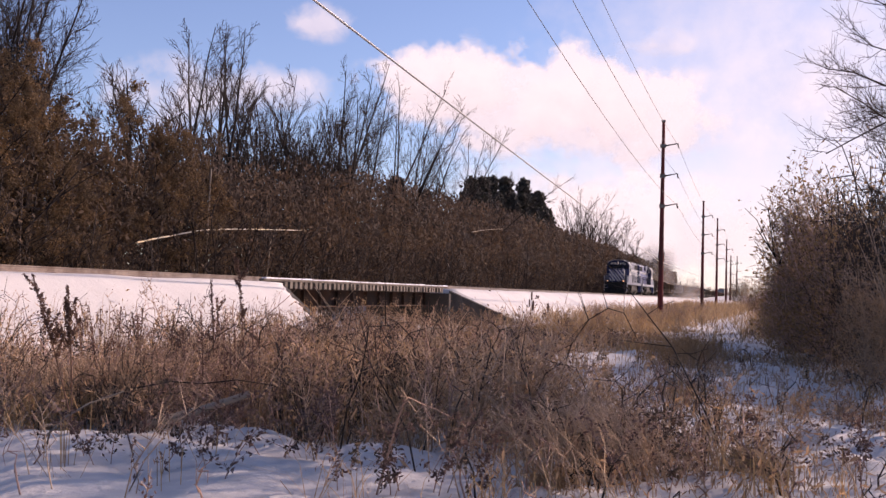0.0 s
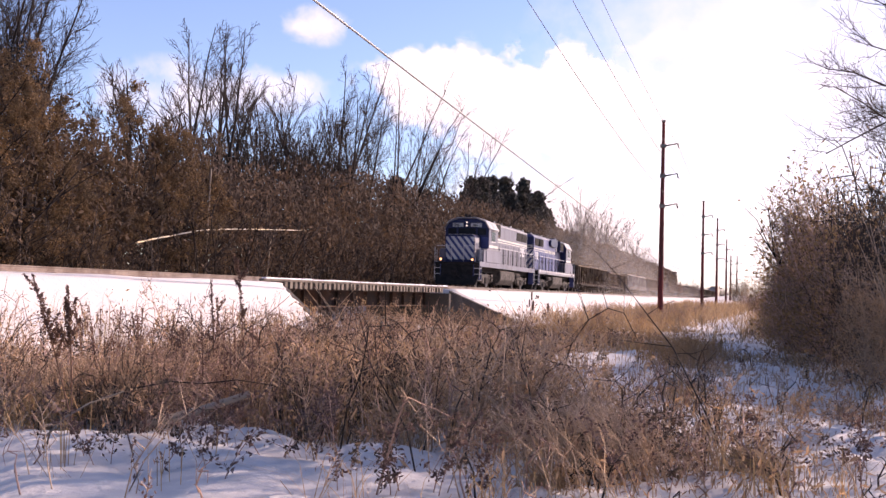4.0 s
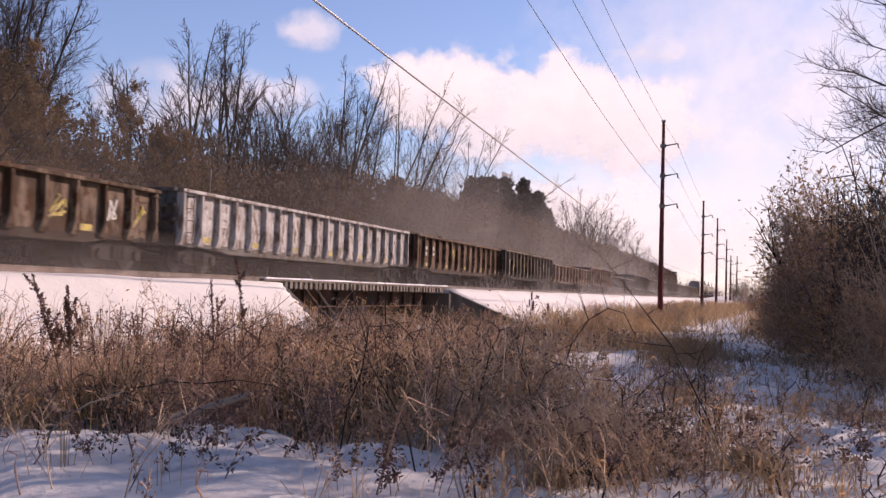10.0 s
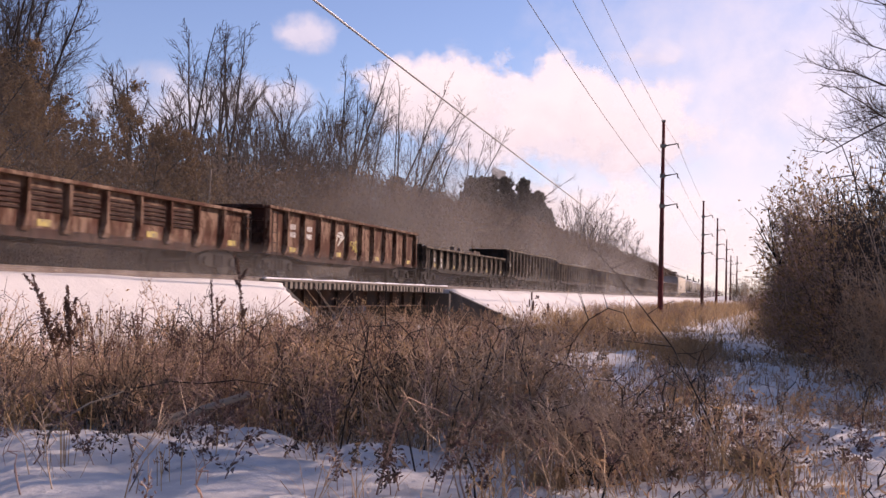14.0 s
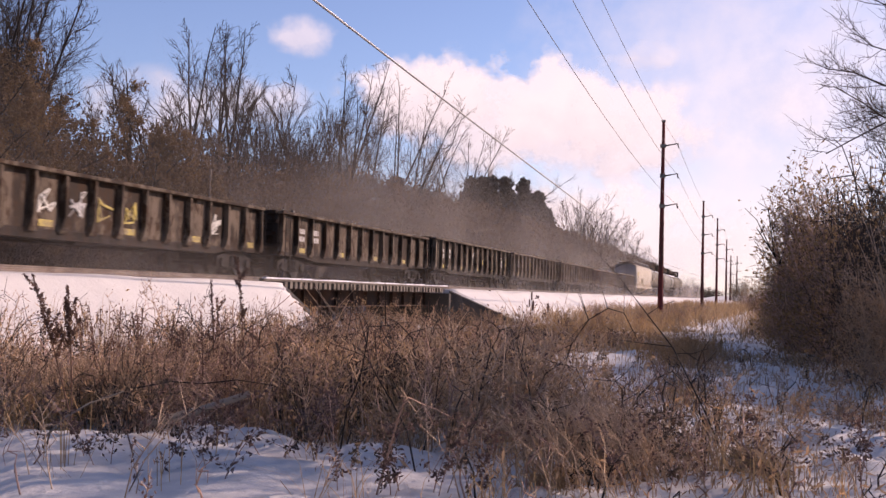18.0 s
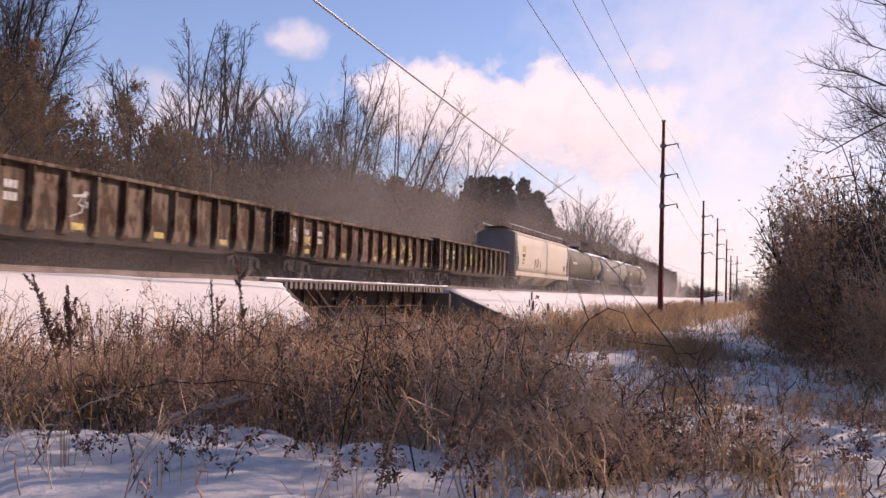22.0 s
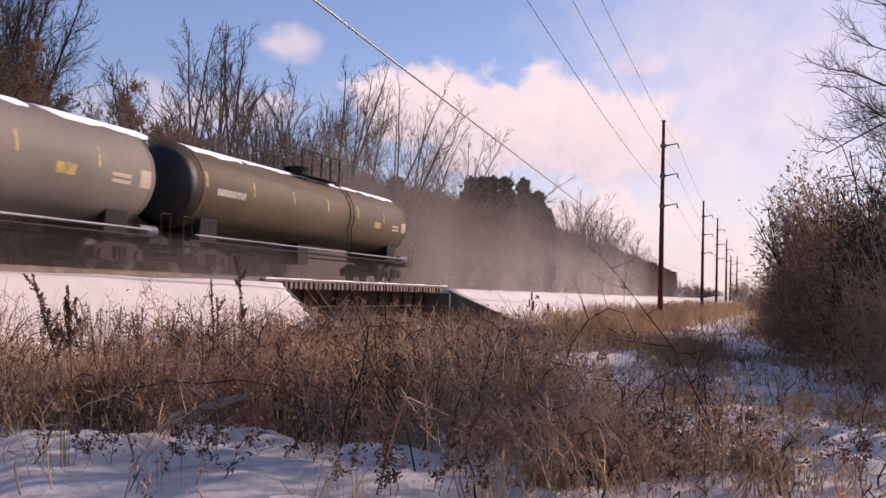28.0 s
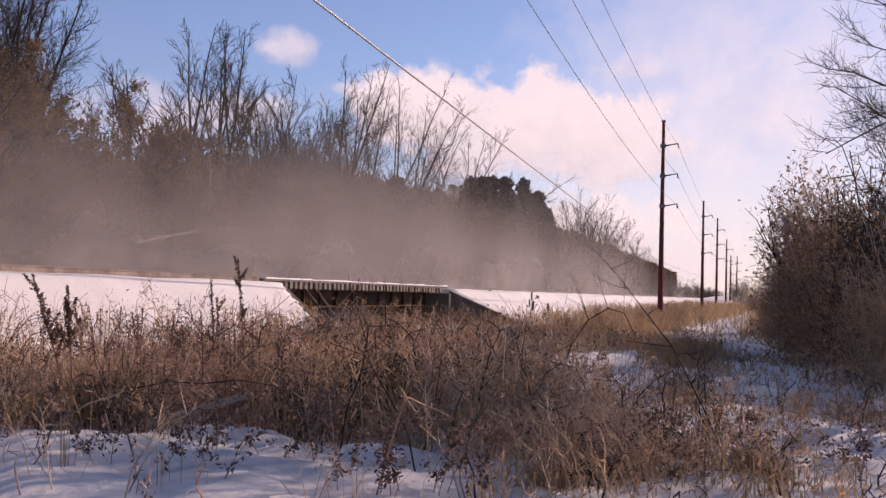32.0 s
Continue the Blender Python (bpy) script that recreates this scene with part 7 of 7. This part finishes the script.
for words, mat, x, y, rx, ry, n, h, lean in (
        ("brown tangled weeds leaning over the snow", STALK, -1.45, 10.4, 0.35, 0.7, 480, 0.9, (-0.55, 0.2)),
        ("dark brown weeds bent to one side", STRAW, -2.2, 12.5, 0.5, 1.2, 480, 0.9, (-0.35, 0.2)),
        ("tan dry grass tuft in the snow", STRAW, -0.05, 10.6, 0.16, 0.16, 220, 0.36, (0.0, 0.0)),
        ("tan dry grass tuft in the snow", STRAW, -1.75, 9.15, 0.12, 0.12, 150, 0.3, (-0.3, 0.0)),
        ("orange-brown weeds beside the snowy track", STRAW, -2.0, 30, 0.6, 3.0, 700, 1.0, (-0.1, 0.0)),
        ("pale tan grass standing in the weeds", STRAW, -6.2, 12.6, 0.35, 0.5, 350, 0.95, (0.05, 0.0)),
        ("pale tan grass standing in the weeds", STRAW_PALE, -4.2, 12.6, 0.5, 0.6, 260, 0.85, (-0.15, 0.0)),
        ("yellow-tan grass bent over at the edge of the snow", STRAW_PALE, -8.0, 10.3, 0.35, 0.3, 260, 0.5, (0.3, -0.1)),
        ("dark withered weeds standing thickly", TWIG, -5.3, 13.6, 0.7, 0.9, 700, 1.05, (0.0, 0.0)),
        ("grey-brown weeds standing thickly", STALK, -8.4, 11.4, 0.7, 0.7, 600, 0.95, (0.08, 0.0)),
        ("purple-brown weeds standing thickly", BRAMBLE, -7.2, 12.2, 0.8, 0.7, 700, 1.0, (0.05, 0.0)),
        ("orange grass along the foot of the bank", STRAW, -9.0, 44, 1.6, 6.0, 1500, 0.9, (0.0, 0.0))):
    make_leaning_clump(words, mat, x, y, rx, ry, n, h, lean, 300 + int(100 * abs(x)), 0.0032 * (1 + y / 40))


SHRUBS = [make_bush(rng, "low tangled shrub with withered leaves in the snow", 1.25, 0.75, 18, WITHERED, 560, twig=tw, leaf_size=0.028) for tw in (BRAMBLE, STALK, TWIG)]
g = np.random.default_rng(81)
sx, sy = scatter(g, 130, -14.5, 4.5, 11.0, 40, 1.1)
for x, y in zip(sx, sy):
    put(SHRUBS, float(x), float(y), float(brush_top(x, y)) / 1.25 * rnd.uniform(0.75, 1.15), 0.04)
sx, sy = scatter(g, 70, -10.5, 1.5, 10.5, 19, 1.0)
for x, y in zip(sx, sy):
    put(SHRUBS, float(x), float(y), float(brush_top(x, y)) / 1.25 * rnd.uniform(0.7, 1.0), 0.04)
for _ in range(20):
    x, y = rnd.uniform(-9.6, -6.2), rnd.uniform(10.0, 12.6)
    put(SHRUBS, x, y, rnd.uniform(0.5, 0.8), 0.04)
for _ in range(22):
    put(SHRUBS, rnd.uniform(-13.6, -9.5), rnd.uniform(27, 41), rnd.uniform(0.75, 1.15), 0.04)
for _ in range(46):
    y = rnd.uniform(50, 120)
    x = rnd.choice((rnd.uniform(-13.5, -5.0), rnd.uniform(0.2, 3.0), rnd.uniform(-13.0, -7.0)))
    put(SHRUBS, x, y, rnd.uniform(0.6, 1.25), 0.04)
for x, y, s in ((-20.6, 38.0, 1.5), (-20.8, 40.5, 1.6), (-20.4, 43.0, 1.7), (-20.8, 45.5, 1.7), (-20.5, 48.0, 1.6), (-20.8, 50.5, 1.5), (-16.0, 41.0, 1.2), (-15.6, 45.0, 1.2), (-16.2, 48.5, 1.2), (-22.0, 37.5, 1.0), (-22.5, 41, 1.2), (-22.2, 44.5, 1.1), (-23, 48, 1.2), (-22.3, 51.5, 1.0), (-13.8, 40, 0.8), (-14.2, 46, 0.8), (-13.6, 50, 0.8)):
    put(SHRUBS, x, y, s, 0.04)


for _ in range(15):
    y = rnd.uniform(46, 100)
    put([FIELD[0]], rnd.uniform(-10.5, -4.0), y, rnd.uniform(0.2, 0.36), 0.04)


# ---- single plants and fallen wood ----
def make_seed_stalk(base, tip, reach, words="dark dock stalk with a rough seed spike", branches=0, seed=1, fill=1.0):
    """A stem with a knobbly spike of seed clusters on its upper part."""
    g = np.random.default_rng(seed)
    p = thing("weed_stalk", words, "weed", "tall weed stalks")
    b, t = np.array(base, float), np.array(tip, float)
    k = np.linspace(0, 1, 6)[:, None]
    line = b + (t - b) * k + np.array([0.03, 0, 0]) * np.sin(k * 3)
    v, f = tubes([line], [np.linspace(0.011, 0.004, 6)], 5)
    part("stem", bulk("stem", v, f, SEED), SEED, p)
    lines = [(line[3] * 1.0, line[5])]
    for q in range(branches):
        s = line[3] + (line[5] - line[3]) * g.uniform(-0.3, 0.75)
        lines.append((s, s + np.array([g.choice((-1, 1)) * g.uniform(0.05, 0.13), g.normal() * 0.04, g.uniform(0.1, 0.26)])))
    for s, e in lines:
        n = int((260 if s is lines[0][0] else 90) * fill)
        q = g.uniform(0, 1, n)[:, None]
        pts = s + (e - s) * q + g.normal(size=(n, 3)) * reach * (0.8 - 0.55 * q)
        v, f = leaves(g, pts, 0.019)
        tagged(part("seed_spike", bulk("seed_spike", v, f, SEED), SEED, p), "knobbly dark seed spike", kind="stuff")


def ground_under(x, y, z=0.0):
    return (x, y, float(ground_height(x, y)) - 0.05)


make_seed_stalk(ground_under(-6.95, 9.5), (-7.58, 9.5, 1.77), 0.022, branches=8, seed=1)
make_seed_stalk(ground_under(-7.0, 9.5), (-7.13, 9.5, 1.66), 0.022, branches=7, seed=2)
make_seed_stalk(ground_under(-7.85, 14), (-7.97, 14, 1.8), 0.022, branches=1, seed=3)
make_seed_stalk(ground_under(-8.6, 15.5), (-8.7, 15.5, 1.5), 0.022, branches=2, seed=4)
g = np.random.default_rng(77)
for n in range(26):
    y = float(g.uniform(11.0, 15.5))
    x = -0.62 * y + float(g.uniform(-2.6, 2.0))
    make_seed_stalk(ground_under(x, y), (x + float(g.normal()) * 0.12, y, float(g.uniform(0.9, 1.4))), 0.02, "thin dead weed stalk with sparse dark seed tufts", 5, 100 + n, 0.16)
make_seed_stalk(ground_under(-6.9, 13.2), (-7.1, 13.2, 2.1), 0.02, branches=4, words="thin dried weed stalk with drooping tufts", seed=5)


def make_leafy_weed(x, y, top, lean, seed):
    """A withered forb: one stem, curled leaves all along it, thin side sprays."""
    g = np.random.default_rng(seed)
    p = thing("weed_stalk", "withered purple-brown weed with curled leaves in the snow", "weed", "low withered weeds")
    foot = np.array(ground_under(x, y))
    k = np.linspace(0, 1, 6)[:, None]
    line = np.concatenate([lean * (top + 0.2) * k ** 1.4, g.normal() * 0.1 * k, (top - foot[2]) * k], axis=1)
    lines = [line]
    for _ in range(7):
        s0 = line[int(g.integers(1, 5))]
        e = s0 + np.array([g.normal() * 0.13, g.normal() * 0.1, g.uniform(0.04, 0.2)])
        lines.append(s0 + (e - s0) * k)
    v, f = tubes([line], [np.linspace(0.006, 0.002, 6)], 4)
    part("stem", bulk("stem", v, f, BRAMBLE), BRAMBLE, p)
    v, f = tubes(np.array(lines[1:]), np.array([np.linspace(0.003, 0.0015, 6)] * 7), 4)
    tagged(part("side_sprays", bulk("side_sprays", v, f, BRAMBLE), BRAMBLE, p), "thin side sprays", kind="stuff")
    pts = np.concatenate(lines)
    pts = pts[g.integers(0, len(pts), 120)] + g.normal(size=(120, 3)) * 0.026
    leaf = SEED if seed % 3 else LEAF_BROWN
    v, f = leaves(g, pts[pts[:, 2] > 0.03], 0.025)
    tagged(part("leaf_mass", bulk("leaf_mass", v, f, leaf), leaf, p), "curled dark leaves", kind="stuff")
    p.location = foot


g = np.random.default_rng(15)
for n, (x, y) in enumerate([(-6.9 + 0.24 * k + float(g.normal()) * 0.15, float(g.uniform(8.3, 9.9))) for k in range(26)] + [(float(g.uniform(-6.2, -2.6)), float(g.uniform(8.2, 8.9))) for _ in range(8)] + [(float(g.uniform(-2.4, 1.4)), float(g.uniform(9.2, 12.5))) for _ in range(12)]):
    make_leafy_weed(x, y, 0.4 + 0.45 * float(g.uniform()), float(g.normal()) * 0.45, 20 + n)


def make_cattail(x, y, top, k=1.0):
    p = thing("cattail", "brown cattail on a dry stem", "cattail", "cattails")
    p.location = ground_under(x, y)
    h = top - p.location.z
    part("stem", Shape().bar((0, 0, 0), (0.02, 0, h), 0.006, 5, 0.003), STALK, p)
    part("head", Shape().bar((0.018, 0, h - 0.28), (0.019, 0, h - 0.25), 0.012, 8, 0.024).bar((0.019, 0, h - 0.25), (0.02, 0, h - 0.09), 0.024, 8).bar((0.02, 0, h - 0.09), (0.02, 0, h - 0.06), 0.024, 8, 0.01), SEED, p, "brown velvety head")


for x, y, top in ((-5.67, 26, 1.83), (-5.75, 26.6, 1.6), (-5.55, 25.6, 1.58), (-6.6, 30, 1.62), (-5.3, 26.3, 1.55)):
    make_cattail(x, y, top)


def make_stick(name, words, pts, r0, r1, material, category):
    k = len(pts)
    v, f = tubes([np.array(pts)], [np.linspace(r0, r1, k)], 6)
    return tagged(new(name, bulk(name, v, f, material)), words, category)


sap = thing("bare_sapling", "thin leafless sapling leaning over the weeds", "sapling")
trunk = np.array([(-0.35, 11.3, 0.0), (-0.6, 11.6, 0.5), (-0.98, 12.0, 1.15), (-1.35, 12.4, 1.55), (-1.72, 12.7, 1.98), (-2.13, 13.0, 2.36)])
v, f = tubes([trunk], [np.linspace(0.011, 0.003, 6)], 5)
part("stem", bulk("stem", v, f, BARK), BARK, sap)
gs = np.random.default_rng(71)
for s in range(14):
    i = int(gs.integers(1, 5))
    p0 = trunk[i] + (trunk[i + 1] - trunk[i]) * gs.uniform()
    d = np.array([gs.normal() * 0.35, gs.normal() * 0.2, abs(gs.normal()) * 0.22 + 0.05])
    v, f = tubes([np.array([p0, p0 + d * 0.5 + gs.normal(size=3) * 0.02, p0 + d])], [np.array([0.005, 0.0035, 0.002])], 4)
    part("twig", bulk("twig", v, f, BARK), BARK, sap)
make_stick("fallen_log", "pale weathered log lying in the weeds", [(-6.45, 9.95, 0.15), (-6.15, 10.2, 0.25), (-5.98, 10.32, 0.31), (-5.5, 10.62, 0.5)], 0.06, 0.04, BARK_PALE, "log")
make_stick("fallen_branch", "pale broken branch propped in the weeds", [(-6.78, 8.76, 0.14), (-6.62, 8.9, 0.36), (-6.5, 9.1, 0.48), (-6.38, 9.5, 0.57)], 0.013, 0.008, BARK_PALE, "branch")
make_stick("fallen_branch", "dark dead branch lying across the weeds", [(-6.6, 10.0, 0.55), (-6.25, 10.2, 0.63), (-5.95, 10.35, 0.61), (-5.6, 10.5, 0.66), (-5.25, 10.7, 0.6)], 0.011, 0.005, BARK, "branch")
make_stick("bent_birch", "pale thin birch stem bent over at the wood edge", [(-26.0, 39.2, 3.45), (-26.0, 40.4, 3.67), (-26.0, 44.8, 4.38), (-26.0, 48.2, 4.64), (-26.0, 56.4, 5.1)], 0.045, 0.03, BARK_BIRCH, "tree")
for pts, r in (([(-25.7, 83.7, 4.6), (-25.7, 86.0, 3.3), (-25.7, 90.0, 1.0)], 0.05), ([(-25.7, 51.4, 4.2), (-25.7, 51.2, 3.0), (-25.7, 50.8, 0.4)], 0.045), ([(-26.0, 45.3, 7.4), (-26.0, 45.2, 5.0), (-26.0, 45.1, 0.5)], 0.05), ([(-26.0, 93.0, 7.3), (-26.0, 97.0, 7.75), (-26.0, 104.8, 8.4)], 0.04)):
    make_stick("dead_sapling", "pale thin dead sapling at the edge of the wood", pts, r, r * 0.6, BARK_PALE, "tree")

# ---- sky ----
CLOUDS = []


def make_cloud(px, py, w, h, material):
    """A cloud whose middle lies in the direction (px, py) of the view's plane, of that width and height there."""
    dist = 2600.0
    m = VIEW.to_3x3()
    k = dist / 1850.0
    c = EYE + m @ Vector(((px - 784) * k, (441 - py) * k, -dist))
    a, b = w * k / 2, h * k / 2
    me = bpy.data.meshes.new("cloud")
    me.from_pydata([(-a, 0, -b), (a, 0, -b), (a, 0, b), (-a, 0, b), (-a * 0.5, 30, 0), (a * 0.5, 30, 0)], [], [(0, 1, 5, 4), (1, 2, 5), (2, 3, 4, 5), (3, 0, 4)])
    me.materials.append(material)
    ob = tagged(new("cloud", me), "glowing white sheet of cloud and sky haze, drifting slowly", "cloud", "clouds")
    az = math.degrees(math.atan2(c.x, c.y))
    CLOUDS.append((ob, c, -az, k, m))


# the HAZE sheets are added to whiten the right of the sky
for row in ((930, 170, 620, 260, CLOUD), (790, 140, 360, 170, CLOUD), (1090, 200, 480, 220, CLOUD), (1330, 400, 900, 420, HAZE), (1430, 160, 1300, 1000, HAZE), (1100, 400, 560, 260, CLOUD), (560, 40, 170, 90, THIN_CLOUD), (330, 165, 420, 160, THIN_CLOUD), (490, 150, 260, 110, THIN_CLOUD), (1160, 75, 170, 70, THIN_CLOUD), (940, 320, 420, 180, THIN_CLOUD)):
    make_cloud(*row)

# ---- blown snow ----
PUFFS = []


def make_puff(rest_y, length, height, x, material, z=1.7, words="haze of blown snow hanging over the track"):
    """A thin curved veil; it rides behind the engines until its place, then drifts."""
    n = 12
    vs, fs = [], []
    for k in range(n + 1):
        t = k / n
        yy = (t - 0.5) * length
        bow = min(0.9, 0.1 * height) * math.sin(t * 5.0 + rest_y)
        for q in range(4):
            vs.append((bow + min(0.35, 0.04 * height) * q, yy, height * q / 3))
    for k in range(n):
        for q in range(3):
            i = k * 4 + q
            fs.append((i, i + 4, i + 5, i + 1))
    me = bpy.data.meshes.new("snow_haze")
    me.from_pydata(vs, [], fs)
    me.materials.append(material)
    ob = tagged(new("snow_haze", me), words, "snow haze", "snow haze")
    PUFFS.append((ob, rest_y, x, z, length))


k = 0
for y in range(14, 230, 16):
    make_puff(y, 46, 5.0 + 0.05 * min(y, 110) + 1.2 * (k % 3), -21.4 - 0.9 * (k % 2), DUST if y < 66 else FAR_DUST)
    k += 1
# veils far along the track, their sunlit look put into a paler tone
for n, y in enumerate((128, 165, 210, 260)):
    make_puff(y, 80, 5.0 + 0.6 * (n % 2), -15.9, BRIGHT_DUST, 1.5, "blown snow far along the track, toned pale as if sunlit")
WHEEL_PUFFS = []
for k in range(9):
    make_puff(0, 62, 1.5, -17.0 - 0.15 * (k % 2), WHEEL_DUST, 1.75, "low spray of snow along the wheels")
    ob = PUFFS.pop()[0]
    WHEEL_PUFFS.append((ob, at_time(11.2) + 46 * k))
TAIL_PUFFS = []
for k, (rest, ln, hh) in enumerate(((34, 50, 5.5), (52, 44, 6.5), (70, 50, 6.0), (90, 60, 6.5), (118, 60, 6.5))):
    make_puff(rest, ln, hh, -17.6 - 0.8 * (k % 2), LOW_DUST)
    TAIL_PUFFS.append(PUFFS.pop())


def motions():
    for car, start in TRAIN:
        walk(car, [(0.0, pose(TRACK_X, start, RAIL_Z)), (SECONDS, pose(TRACK_X, start - SPEED * SECONDS, RAIL_Z))])
    for ob, c, az, k, m in CLOUDS:
        d = m @ Vector((-58 * k, -42 * k, 0))
        walk(ob, [(0.0, pose(*c, 0, 0, az)), (SECONDS, pose(*(c + d), 0, 0, az))])
    front = at_time(7.7)
    for ob, rest, x, z, length in PUFFS:
        lag = 52 + 0.25 * rest
        y0 = front + lag
        t1 = max((y0 - rest) / SPEED, 0.4)
        rows = [(0.0, pose(x, y0, z)), (t1, pose(x, rest, z))]
        for dt, dy in ((1.0, 7.0), (2.5, 12.0), (5.0, 17.0)):
            if t1 + dt < SECONDS - 1:
                rows.append((t1 + dt, pose(x - 0.1 * dt, rest - dy, z)))
        last = rows[-1]
        rows.append((SECONDS, pose(x - 0.6, last[1].translation.y - 0.5 * (SECONDS - last[0]), z)))
        walk(ob, rows)
    for ob, y0 in WHEEL_PUFFS:
        walk(ob, [(0.0, pose(-17.0, y0, 1.75)), (SECONDS, pose(-17.0, y0 - SPEED * SECONDS, 1.75))])
    # the last veils trail behind the rear car and then hang over the track
    tail = at_time(31.15)
    for n, (ob, rest, x, z, length) in enumerate(TAIL_PUFFS):
        y0 = tail + 30 + 13 * n
        t1 = (y0 - rest - 12) / SPEED
        rows = [(0.0, pose(x, y0, z)), (t1, pose(x, rest + 12, z)), (t1 + 0.7, pose(x, rest + 4, z)), (SECONDS, pose(x - 0.3, rest - 1.2 * (SECONDS - t1 - 0.7), z))]
        walk(ob, rows)


motions()
